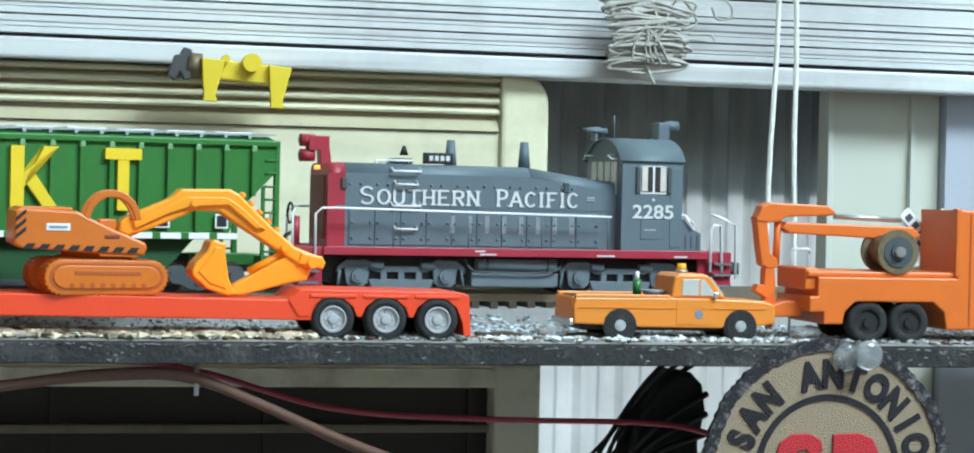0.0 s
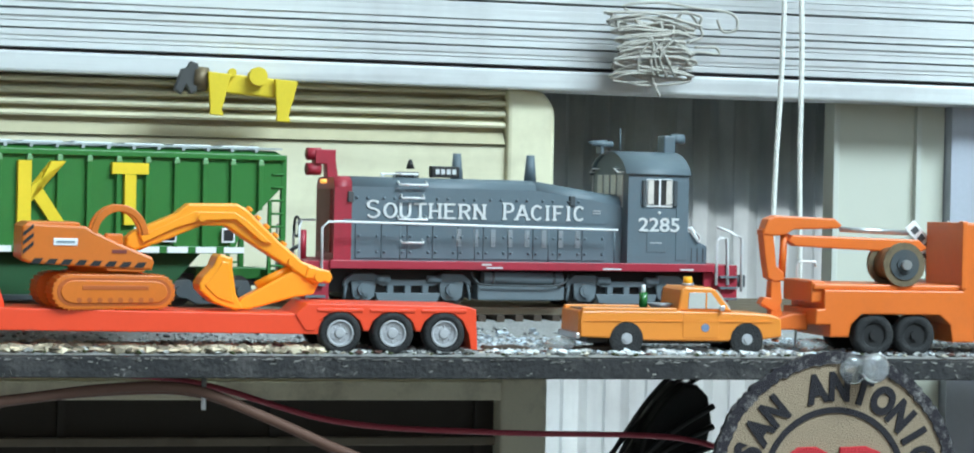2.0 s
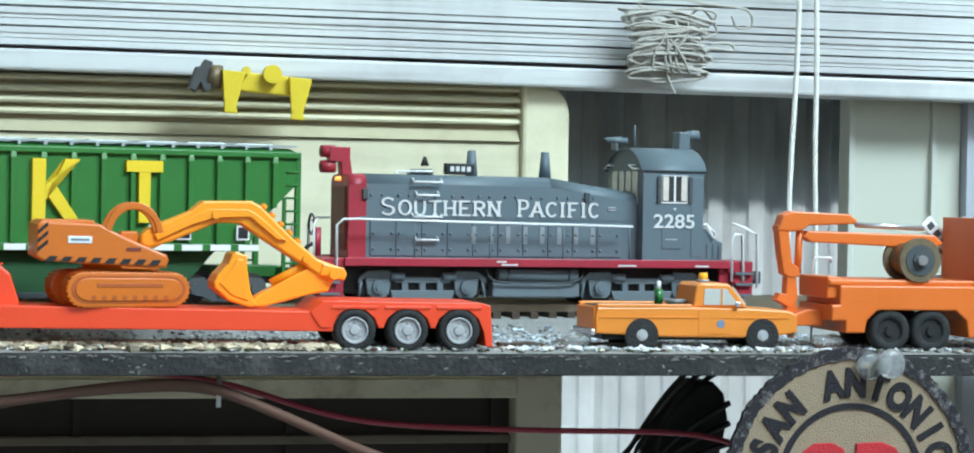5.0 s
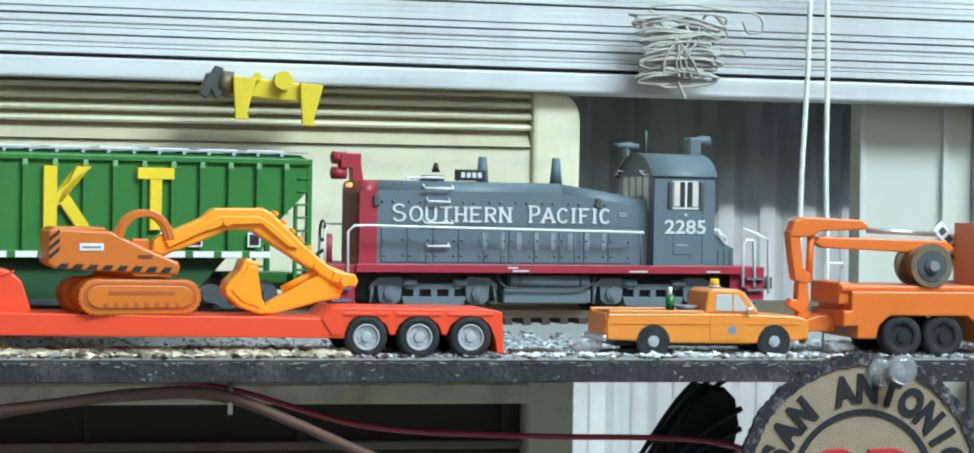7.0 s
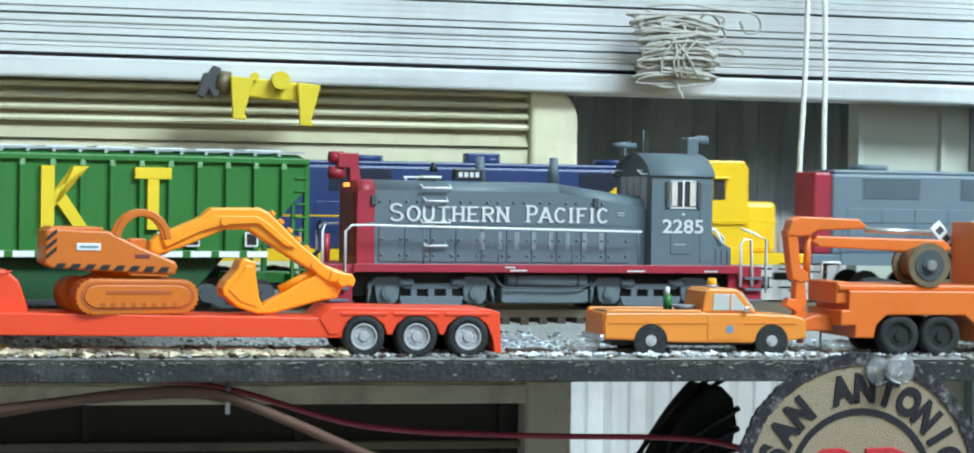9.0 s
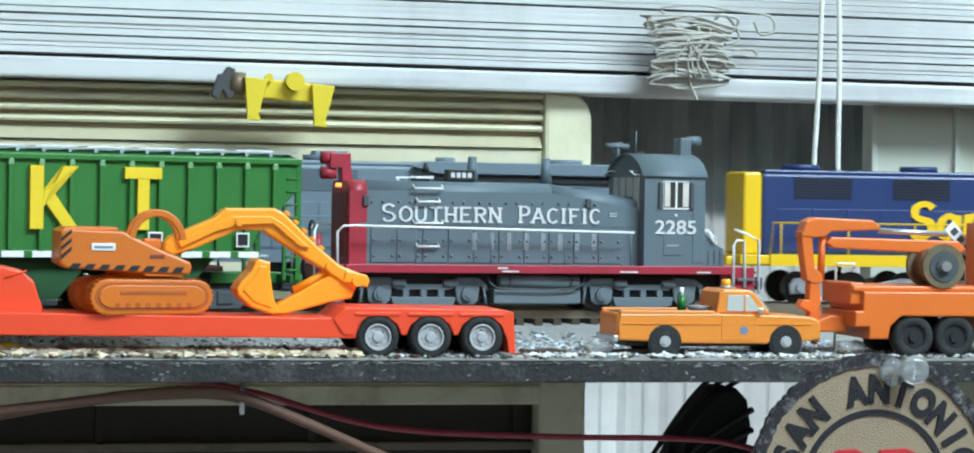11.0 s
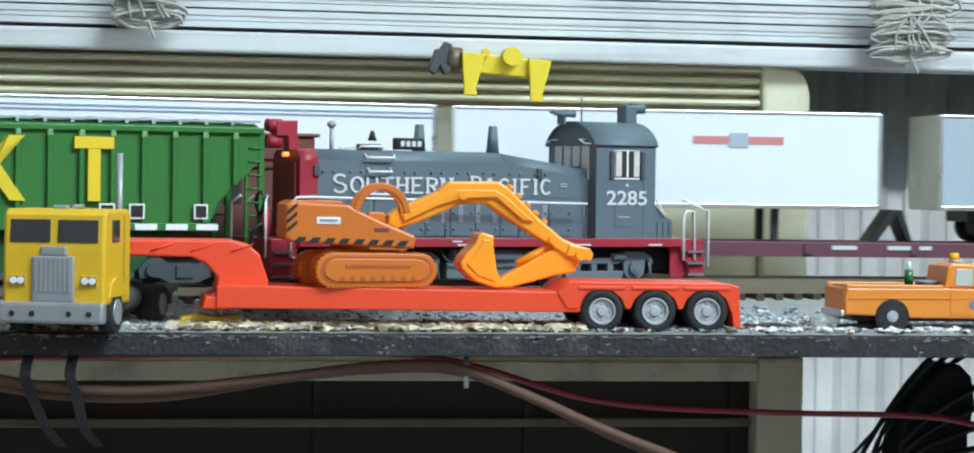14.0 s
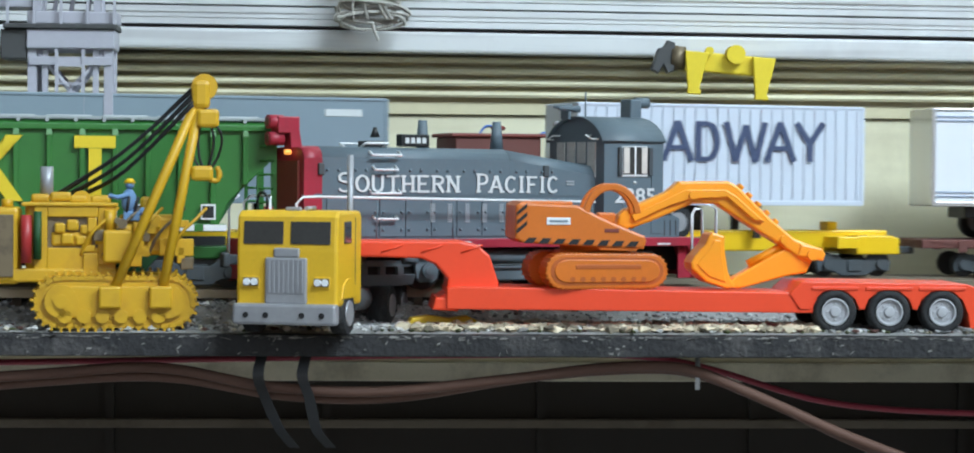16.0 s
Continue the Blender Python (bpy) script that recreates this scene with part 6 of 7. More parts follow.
    part("upper_block", box(B(), 27, 33, -18, -13, 55, 60, 1.0), CATY, t)
    bl = part("hook_block", box(B(), 25.5, 31.5, -18, -13, 40.5, 44.6, 1.0), CATY, t)
    part("hook", tube(B(), smoothed([(30.4, -15.5, 41), (32.4, -15.5, 40.6), (33.2, -15.5, 42.4), (32.4, -15.5, 44.4)], 5), 0.8), CATY, bl)
    for k in range(6):
        part("cable", tube(B(), smoothed([(-12 + k * 1.6, -4 + k, 36), (8, -9, 49 - k * 1.4 + (k % 2)), (26, -13 - k, 66 - k)], 6), 0.38), CABLEB, t)
    for k in range(4):
        sw = (-3.5, -1.5, 2.5, 4.6)[k]
        part("cable", tube(B(), smoothed([(29, -14 - k, 60), (29 + sw, -14 - k, 53), (29 + sw * 0.8, -15, 47), (29.5, -15, 42)], 6), 0.38), CABLEB, t)
    return t


pipelayer()


def operator():
    bm = B()
    ball(bm, (0, 0, 8), 2.2, 1, 0.8, 1.6)
    ball(bm, (3, 0, 5.2), 1.5, 2.4, 0.9, 0.8)
    tube(bm, [(0, -1.5, 10), (-3, -2.2, 9), (-5.5, -2.4, 9.6)], 0.7)
    ball(bm, (0.2, 0, 12.6), 1.4)
    cyl(bm, (0.2, 0, 13.6), "z", 1.7, 1.2, 12, 0.9)
    box(bm, -1.5, 3, -2, 2, 2.6, 5.2, 0.4)
    for f in bm.faces:
        if f.calc_center_median().z > 13.0:
            f.material_index = 1
    fig = solid("operator_figurine", bm, SKIN, "tiny blue plastic figurine with yellow hat seated on the pipelayer", "figurine", at(-242.6, -10, 27.4, 4))
    fig.data.materials.append(SFYEL)


operator()


def pickup():
    t = thing("pickup_truck", "orange model pickup truck with amber roof beacon", "pickup truck", at(54.8, -1, 0.6) @ Matrix.Scale(0.92, 4))
    lo = [(-33.4, 5.2), (-33.6, 10.4), (-33.0, 13.6), (0, 13.8), (0.4, 13.6), (18, 13.4), (30, 12.9), (33.0, 12.0), (34.0, 10.8), (34.2, 5.6), (27.4, 4.6)]
    lo += [(22.2 + 5.2 * math.cos(a), 4.2 + 5.4 * math.sin(a)) for a in np.linspace(0.1, math.pi - 0.1, 8)]
    lo += [(16, 4.0), (-12.6, 4.2)] + [(-18.2 + 5.2 * math.cos(a), 4.2 + 5.4 * math.sin(a)) for a in np.linspace(0.1, math.pi - 0.1, 8)] + [(-24, 4.8)]
    body = part("body", prof(B(), lo, -11.2, 11.2, 0.6), PORANGE, t)
    part("bed_cavity", box(B(), -31.5, -3, -9.2, 9.2, 13.5, 13.9), BLACK, body)
    for sy in (-1, 1):
        part("bed_rail", box(B(), -33, -1.5, sy * 10.3 - 0.9, sy * 10.3 + 0.9, 13.4, 14.6, 0.3), PORANGE, body)
        part("door", box(B(), 0.6, 12.6, sy * 11.25 - 0.15, sy * 11.25 + 0.15, 5.2, 13.2, 0.1), PORANGE, body)
        part("body_crease", box(B(), -32, 31, sy * 11.3 - 0.2, sy * 11.3 + 0.2, 10.2, 10.6), PORANGE, body)
        part("door_emblem", cyl(B(), (8, sy * 11.4, 8.4), "y", 1.4, 0.3, 8), mat("emblem_blue", (0.16, 0.22, 0.34), 0.5), body, "small blue-grey door emblem")
        part("headlight", cyl(B(), (33.2, sy * 8.4, 9.2), "x", 1.6, 0.8, 14), CHROME, body)
    part("tailgate", box(B(), -33.9, -33.2, -10, 10, 6, 13.4, 0.3), PORANGE, body)
    cabp = [(-0.8, 13.6), (0.2, 20.4), (1.6, 21.4), (10.4, 21.3), (11.8, 20.6), (17.6, 13.5)]
    cab = part("cab", prof(B(), cabp, -9.8, 9.8, 0.7), PORANGE, t)
    for sy in (-1, 1):
        part("side_glass", prof(B(), [(2.6, 14.4), (3.0, 19.6), (10.2, 19.6), (14.4, 14.4)], sy * 9.8 - 0.25, sy * 9.8 + 0.25, 0.1), mat("pale_glass", (0.5, 0.5, 0.47), 0.12), cab, "pale side window")
        part("window_post", box(B(), 8.4, 8.9, sy * 9.9 - 0.3, sy * 9.9 + 0.3, 14.4, 19.8), PORANGE, cab)
        part("mirror", box(B(), 12.6, 14.2, sy * 12.2 - 0.6, sy * 12.2 + 0.6, 13.8, 15.6, 0.3), CHROME, cab)
    part("windscreen", prof(B(), [(12.4, 20.2), (17.0, 14.4), (17.5, 14.6), (12.9, 20.4)], -8.6, 8.6), MATS["pale_glass"], cab)
    bc = part("beacon_base", cyl(B(), (5.6, 0, 21.8), "z", 2.0, 0.9, 14), SILVER, cab)
    part("beacon", cyl(B(), (5.6, 0, 23.2), "z", 1.7, 2.4, 14, 1.4), mat("amber_plastic", (0.95, 0.42, 0.02), 0.2), bc, "amber roof beacon")
    for sx, x in ((1, 33.8), (-1, -34.2)):
        part("bumper", box(B(), x - 0.7, x + 0.7, -11, 11, 4.6, 6.6, 0.4), CHROME, t)
    part("grille", box(B(), 33.0, 33.7, -6.5, 6.5, 7.6, 10.8, 0.2), SILVER, body)
    part("chassis", box(B(), -30, 29, -7, 7, 3, 5.4, 0.3), BLACK, t)
    for x in (-18.2, 22.2):
        for sy in (-1, 1):
            part("wheel_well", cyl(B(), (x, sy * 10.6, 4.6), "y", 5.5, 1.5, 28), BLACK, t, "dark wheel arch")
            w = part("tyre", cyl(B(), (x, sy * 9.9, 4.8), "y", 4.9, 3.4, 28), RUBBER, t)
            r = cyl(B(), (x, sy * 11.5, 4.8), "y", 1.8, 0.5, 20)
            cyl(r, (x, sy * 11.9, 4.8), "y", 1.1, 0.5, 14)
            part("rim", r, RIM, w, "pale hub cap")
    return t


pickup()
bt = thing("bottle", "tiny green bottle standing in the pickup bed", "bottle", at(46.5, 0, 13.4))
part("glass_body", cyl(B(), (0, 0, 2.4), "z", 1.3, 4.6, 12), BOTTLE, bt)
part("neck", cyl(B(), (0, 0, 5.8), "z", 0.6, 2.4, 10), WHITE, bt, "pale bottle neck")
solid("silver_dish", cyl(B(), (0, 0, 0.9), "z", 2.2, 1.6, 16, 4.0), SILVER, "small silver dish in the pickup bed", "dish", at(51.0, -2, 13.4))


def boom_truck():
    t = thing("boom_truck", "orange maintenance truck with a folded loader boom over the bed", "truck", at(137.4, 0, 0.6))
    arch = [(-37, 5.4), (-37, 9), (-41.5, 9), (-41.5, 13.6), (-39, 13.8), (-39, 19.5), (5.4, 19.5), (5.4, 40), (44, 40), (46, 26), (46, 4), (2.4, 4), (1.6, 9.2), (-2, 12.2), (-27, 12.2), (-30.2, 9.2), (-31, 5.4)]
    body = part("body", prof(B(), arch, -14, 14, 0.5), TORANGE, t)
    part("bed_top", box(B(), -42, 5.8, -13, 13, 19.4, 21.2, 0.5), TORANGE, body)
    part("bed_headboard", box(B(), -42.4, -38, -12, 12, 15.5, 22.0, 0.5), TORANGE, body)
    part("body_seam", box(B(), 9.4, 9.9, -14.2, -13.9, 5, 39), mat("seam_orange", (0.45, 0.09, 0.015), 0.5), body)
    part("body_handle", box(B(), 11, 17, -14.5, -13.9, 24.4, 25.2, 0.2), TORANGE, body)
    part("corner_rail", box(B(), 4.8, 6.6, -14.3, -11, 20, 40.6, 0.4), TORANGE, body)
    part("drawbar", prof(B(), [(-52, 7), (-41, 7), (-41, 12), (-46, 12), (-52, 10)], -6, 6, 0.5), TORANGE, t)
    for x in (-22.6, -9.4):
        for sy in (-1, 1):
            w = part("tyre", tyre(6.4, 5, 3.5), RUBBER, t, at=(x, sy * 11, 6.0))
            hub = cyl(B(), (0, sy * 1.4, 0), "y", 3.5, 0.6, 20)
            cyl(hub, (0, sy * 2.0, 0), "y", 1.5, 1.2, 12)
            part("rim", hub, BLACK, w)
    # loader boom
    c = part("boom_column", prof(B(), [(-54.8, 36.8), (-51.4, 37.4), (-50.0, 26), (-47.6, 24), (-47.4, 21.6), (-50.4, 21.2), (-52.6, 22.4), (-53.6, 28)], -2.6, 2.6, 0.4), TORANGE, t)
    part("slew_post", prof(B(), [(-51.4, 21.4), (-48.4, 21.4), (-47.8, 15), (-50, 12), (-54.6, 14.6), (-53.6, 16.6), (-51.6, 16.4)], -2.2, 2.2, 0.3), TORANGE, c)
    part("inner_arm", prof(B(), [(-54.8, 35.4), (-53.2, 40), (-50.6, 41.2), (-32, 40.6), (-29.4, 38.6), (-30.4, 37.6), (-45, 37.0), (-47.2, 35.4), (-51, 35)], -3, 3, 0.5), TORANGE, t)
    part("outer_arm", prof(B(), [(-45, 35.4), (-4, 34.6), (-1.2, 32.0), (-4.5, 30.4), (-44, 32.0), (-46.4, 33.6)], -2.4, 2.4, 0.5), TORANGE, t)
    part("ram", tube(B(), [(-47.4, 0, 22.4), (-46.9, 0, 36.4)], 1.15, 10), TORANGE, t)
    part("ram_rod", tube(B(), [(-29, 0, 37.4), (-7, 0, 36.6)], 0.9, 10), CHROME, t, "bright ram rod")
    cl = part("grapple_claw", prof(B(), [(-50.6, 15), (-48.4, 15), (-47.2, 9), (-48.6, 3.0), (-49.6, 3.2), (-48.6, 8.6), (-49.8, 10), (-51.6, 6.2), (-52.4, 6.8)], -2.0, 2.0, 0.3), TORANGE, t)
    return t


boom_truck()


def reel():
    t = thing("cable_reel", "grimy dark metal wheel reel resting on the truck bed", "reel", at(123.8, -6, 27.8))
    for y in (-7, 5):
        d = part("flange", cyl(B(), (0, y, 0), "y", 6.6, 1.6, 32), BRASS, t)
        part("flange_face", cyl(B(), (0, y - 0.9, 0), "y", 4.6, 0.5, 28), UNDER, d)
    part("drum", cyl(B(), (0, -1, 0), "y", 5.0, 11, 24), BRASS, t)
    part("axle", cyl(B(), (0, -8.6, 0), "y", 1.5, 3.0, 14), CHROME, t)
    part("axle_nut", cyl(B(), (0, -8.2, 0), "y", 2.6, 1.0, 8), UNDER, t)


reel()


def crossbuck():
    t = thing("crossing_sign", "white crossbuck rail crossing sign behind the truck", "sign", at(145, 17, 0.6))
    part("post", cyl(B(), (0, 0, 18), "z", 0.9, 36, 10), WHITE, t)
    for sgn in (-1, 1):
        bm = B()
        box(bm, -11, 11, -0.3, 0.3, -2.0, 2.0, 0.15, Matrix.Identity(4))
        bmesh.ops.rotate(bm, cent=(0, 0, 0), matrix=Matrix.Rotation(radians(sgn * 48), 3, "Y"), verts=bm.verts)
        bmesh.ops.translate(bm, vec=(0, -1.1 - 0.7 * (sgn > 0), 31), verts=bm.verts)
        arm = part("sign_arm", bm, WHITE, t)
        bm = B()
        for k in range(6):
            box(bm, -9.4 + k * 3.2, -7.4 + k * 3.2, -0.45, -0.3, -1.1, 1.1)
        bmesh.ops.rotate(bm, cent=(0, 0, 0), matrix=Matrix.Rotation(radians(sgn * 48), 3, "Y"), verts=bm.verts)
        bmesh.ops.translate(bm, vec=(0, -1.1 - 0.7 * (sgn > 0), 31), verts=bm.verts)
        part("sign_print", bm, UNDER, arm, "illegible dark print bars")
    part("lower_plate", box(B(), -4.5, 4.5, -1.4, -0.8, 18.4, 22, 0.2), WHITE, t)
    part("plate_print", box(B(), -3.4, 3.4, -1.55, -1.35, 19.4, 20.8), BLACK, t)


crossbuck()
sp = thing("wire_stake", "thin white wire stake with a bent top", "stake", at(101, 16, 0.6))
part("wire", tube(B(), [(0, 0, 0), (0, 0, 26), (0.6, 0, 27), (6, 0, 27), (6, 0, 25.4)], 0.4), WHITE, sp)


def blocks():
    for x, y, z, rz in ((17, -9, 1.6, 12), (21, -6, 1.6, -8), (94, -11, 1.6, 20), (99, -7, 1.6, 5)):
        bm = B()
        ball(bm, (0, 0, 1.6), 2.6, 1.2, 1.0, 0.8, 2)
        for v in bm.verts:
            v.co *= 1 + 0.18 * noise.noise(v.co * 0.6 + Vector((x, 0, 0)))
        solid("glue_blob", bm, CLEAR, "clear dried glue blob beside the pickup", "glue blob", at(x, y, z, rz), group="glue blobs")


blocks()
tk = B()
prof(tk, [(-10, 0), (9, 0), (10, 1.4), (7, 2.8), (2, 2.2), (-4, 3.0), (-9, 2.2)], -3, 3, 0.6)
solid("yellow_scrap", tk, mat("yellow_scrap", (0.75, 0.5, 0.02), 0.5), "crumpled yellow scrap lying under the trailer neck", "scrap", at(-156, 2, 1.0, 6))
for x, w, c in ((-128, 9, BLACK), (-108, 14, DEBRIS), (-82, 12, DEBRIS), (-66, 7, RUSTY), (-139, 6, DEBRIS), (4, 8, TIE), (32, 12, TIE)):
    bm = B()
    prof(bm, [(-w, 0), (w, 0), (w * 0.8, 1.2), (w * 0.2, 1.9), (-w * 0.5, 1.4), (-w * 0.9, 1.7)], -2.5, 2.5, 0.4)
    solid("bark_scrap", bm, c, "flat scrap of bark litter lying on the shelf", "bark", at(x, -4, 0.7, x % 13 - 6), group="bark scraps")


def tower():
    t = thing("signal_bridge_tower", "grey lattice signal bridge tower with platform and railing", "signal tower", at(-266, 76, 1))
    for x in (-11.5, 11.5):
        for y in (-7, 7):
            part("leg", box(B(), x - 1.4, x + 1.4, y - 1.4, y + 1.4, 0, 84, 0.2), TOWER, t)
    for x in (-7.6, 7.6):
        part("inner_leg", box(B(), x - 0.9, x + 0.9, -7.9, -6.1, 0, 79.4, 0.2), TOWER, t)
    part("cross_tie", box(B(), -12.4, 12.4, -9.2, -8.5, 74.6, 77.2, 0.2), TOWER, t)
    part("gusset", cyl(B(), (0, -7.9, 40.5), "y", 2.6, 0.8, 8), TOWER, t)
    for y in (-7, 7):
        for z0, z1 in ((0, 27), (27, 54), (54, 80)):
            for a, b in (((-11, z0), (11, z1)), ((11, z0), (-11, z1))):
                part("brace", tube(B(), [(a[0], y, a[1]), (b[0], y, b[1])], 0.9, 6), TOWER, t)
            part("strut", box(B(), -11, 11, y - 0.8, y + 0.8, z1 - 1, z1 + 1), TOWER, t)
    for x in (-4, 4):
        part("ladder_rail", box(B(), x - 0.5, x + 0.5, -9.6, -8.6, 0, 83), TOWER, t)
    for k in range(14):
        part("ladder_rung", box(B(), -4, 4, -9.4, -8.8, 4 + k * 5.4, 4.6 + k * 5.4), TOWER, t)
    for x in (-11.5, 11.5):
        for z0, z1 in ((0, 27), (27, 54), (54, 80)):
            part("side_brace", tube(B(), [(x, -7, z0), (x, 7, z1)], 0.8, 6), TOWER, t)
    for k in range(5):
        part("rail_post", box(B(), -19 + k * 8, -18.2 + k * 8, -11, -10.2, 87, 98), TOWER, t)
    part("deck_railing", tube(B(), [(-19, -10.6, 97.6), (14, -10.6, 97.6)], 0.5), TOWER, t)
    part("platform", box(B(), -20, 14, -11, 11, 85.6, 87.2, 0.3), DKGREY, t, "dark platform deck")
    part("deck_beam", box(B(), -13, 13.4, -10, 10, 79.6, 85.4, 0.4), TOWER, t)
    part("deck_box", box(B(), -21, -13.2, -9, 9, 76.4, 85.4, 0.5), DKGREY, t, "dark box under the deck")
    part("cap_beam", box(B(), -13, 14, -9, 9, 87.2, 91, 0.4), TOWER, t)
    for x in (-10, 8):
        part("upper_post", box(B(), x - 1.2, x + 1.2, -8, -5, 91, 130, 0.2), TOWER, t)
        part("upper_post", box(B(), x - 1.2, x + 1.2, 5, 8, 91, 130, 0.2), TOWER, t)
    for k in range(4):
        part("brace", tube(B(), [(-10 + k * 5, -6.5, 91), (-4 + k * 5, -6.5, 128)], 0.7), TOWER, t)
    for z in (99, 105):
        part("railing", tube(B(), [(-19, -11, z), (-13, -11, z)], 0.6), TOWER, t)
    part("girder", box(B(), -120, -11.5, -9, 9, 92, 97, 0.4), TOWER, t)
    for k in range(6):
        part("girder_brace", tube(B(), [(-115 + k * 17, -8, 97), (-98 + k * 17, -8, 120)], 1.0), TOWER, t)
    part("girder_top", box(B(), -120, -11.5, -9, 9, 119, 122, 0.4), TOWER, t)


tower()


# ---- round cloth patch pinned to the shelf edge ----
def patch():
    t = thing("round_patch", "round embroidered cloth patch with black border pinned to the shelf edge", "patch", at(98.5, -24, -36.4) @ Matrix.Diagonal((1.115, 1, 1.115, 1)))
    part("cloth", cyl(B(), (0, 0, 0), "y", 33.5, 1.0, 64), CANVAS, t)
    def ring(r0, r1, y0, y1, m, name, n=72, wob=0.0):
        bm = B()
        rn = random.Random(3)
        a = []
        for k in range(n):
            q = k * math.tau / n
            w = rn.uniform(-wob, wob)
            a.append([bm.verts.new((r * math.cos(q), y, r * math.sin(q))) for r, y in ((r0 + w, y0), (r1 + w, y0), (r1 + w, y1), (r0 + w, y1))])
        for k in range(n):
            u, v = a[k], a[(k + 1) % n]
            for i in range(4):
                bm.faces.new((u[i], u[(i + 1) % 4], v[(i + 1) % 4], v[i]))
        bmesh.ops.recalc_face_normals(bm, faces=bm.faces)
        return part(name, bm, m, t)
    ring(31.4, 34.6, -1.3, 0.9, BORDER, "border", 200, 0.32)
    ring(18.6, 20.2, -1.0, 0.2, STITCH, "inner_ring")
    word = "SAN ANTONIO"
    for k, ch in enumerate(word):
        if ch == " ":
            continue
        a = radians(161 - k * 14.6)
        r = 22.2
        lettering(ch, r * math.cos(a), -0.75, r * math.sin(a), 9.8, STITCH, t, "letter", 0.8, 0.35, ry=-math.degrees(a) + 90, bold=0.55)
    left = [(-14.5, 4.5), (-13.6, 7.4), (-10.5, 9.6), (-5.5, 9.8), (-2.2, 8.2), (-1.6, 5.2), (-4.8, 4.2), (-6.4, 5.6), (-9, 5.2), (-9.6, 3.2), (-4, 0.4), (-1.4, -3), (-2, -8), (-6, -10.5), (-11, -10), (-14, -7)]
    right = [(1.2, 9.6), (8.5, 9.9), (12.4, 8.4), (14, 5), (13.2, 1), (10, -1.4), (6, -2), (6, -10.2), (1.2, -10.2)]
    for o in (left, right):
        part("red_emblem", prof(B(), o, -1.5, -0.4, 0.25), STITCHR, t, "raised red embroidered emblem")


patch()
pn = thing("push_pin", "clear plastic push pin holding the patch", "push pin", at(105.5, -30.5, -2.6))
bm = B()
ball(bm, (2.2, -1, 0.6), 4.4, 1.0, 0.45, 1.0, 3)
part("pin_head", bm, CLEAR, pn)
part("pin_neck", cyl(B(), (0.6, 2.2, 0.2), "y", 2.4, 3.4, 20, 2.0), CLEAR, pn)
part("pin_foot", ball(B(), (-2.4, 4.4, -0.4), 4.2, 1.0, 0.4, 1.0, 3), CLEAR, pn)
part("pin_shaft", cyl(B(), (0, 8, 0), "y", 0.5, 6, 8), CHROME, pn)


# ---- cables and adapter under the shelf ----
def cable(name, pts, r, m, label):
    solid(name, tube(B(), smoothed(pts, 8), r, 8), m, label, "cable", group="cables under the shelf")


cable("copper_cable", [(-330, -14, -16), (-270, -14, -12), (-235, -12, -10), (-205, -12, -15), (-175, -12, -16.5), (-140, -14, -13), (-112, -16, -9.5), (-90, -16, -9.6), (-70, -14, -17), (-45, -8, -28), (-15, 0, -40), (20, 10, -58)], 1.5, CABLEC, "flat copper-brown lamp cord draped under the shelf")
cable("copper_cable", [(-330, -11, -20), (-265, -11, -14), (-232, -9, -13), (-200, -9, -18), (-170, -9, -18.5), (-135, -11, -13), (-110, -12, -10.5), (-88, -12, -11), (-66, -11, -19), (-40, -4, -31), (-10, 4, -43), (25, 14, -60)], 1.3, CABLEC, "second copper-brown cord beside the first")
cable("red_cable", [(-330, 20, -12), (-220, 20, -10), (-150, 24, -9), (-90, 26, -10), (-40, 30, -23), (10, 36, -27), (60, 40, -28.5), (80, 42, -31), (100, 44, -37), (140, 60, -44)], 0.9, CABLER, "thin dark red cable sagging under the shelf")
for k, o in enumerate((0, 7, 14)):
    cable("black_cable", [(64 + o, 120, -62), (74 + o * 0.4, 118, -42), (88 + o * 0.4, 116, -21 - o * 0.2), (102 + o * 0.5, 112, -9 - k * 2), (122 + o, 110, -8 - k * 1.5), (150 + o, 108, -14)], 0.9, CABLEB, "black power lead looping under the shelf")
for dx in (0, 5):
    cable("black_cable", [(98 + dx, 118, -16), (82 + dx, 116, -32), (56 + dx * 2, 112, -58)], 0.7, CABLEB, "black power lead hanging from the adapter")
for x0, x1, drop in ((-206, -201, 26), (-194, -191, 26)):
    pts = smoothed([(x0, -15, -6.4), (x0 - 1, -17, -12), (x0 + 1, -16, -18), (x1, -14, -6 - drop * 0.8), (x1 + 4, -11, -6 - drop)], 6)
    strap = B()
    rows = [[strap.verts.new((x + dx, y + dy, z)) for dx, dy in ((-1.5, 0), (1.5, 0), (1.5, 0.8), (-1.5, 0.8))] for x, y, z in pts]
    for u, v in zip(rows, rows[1:]):
        for i in range(4):
            strap.faces.new((u[i], v[i], v[(i + 1) % 4], u[(i + 1) % 4]))
    solid("cable_tie", strap, CABLEB, "flat glossy black cable tie hanging under the shelf", "cable tie", group="cable ties")
ad = thing("power_adapter", "black power adapter wrapped in its leads under the shelf", "power adapter")
adm = mat("adapter_black", (0.008, 0.008, 0.009), 0.55)
adb = B()
prof(adb, [(79, -46), (82, -34), (89, -24), (96, -17.5), (101, -18), (105, -22), (106.5, -31), (104, -42), (105, -62), (77, -62)], 108, 126, 1.5)
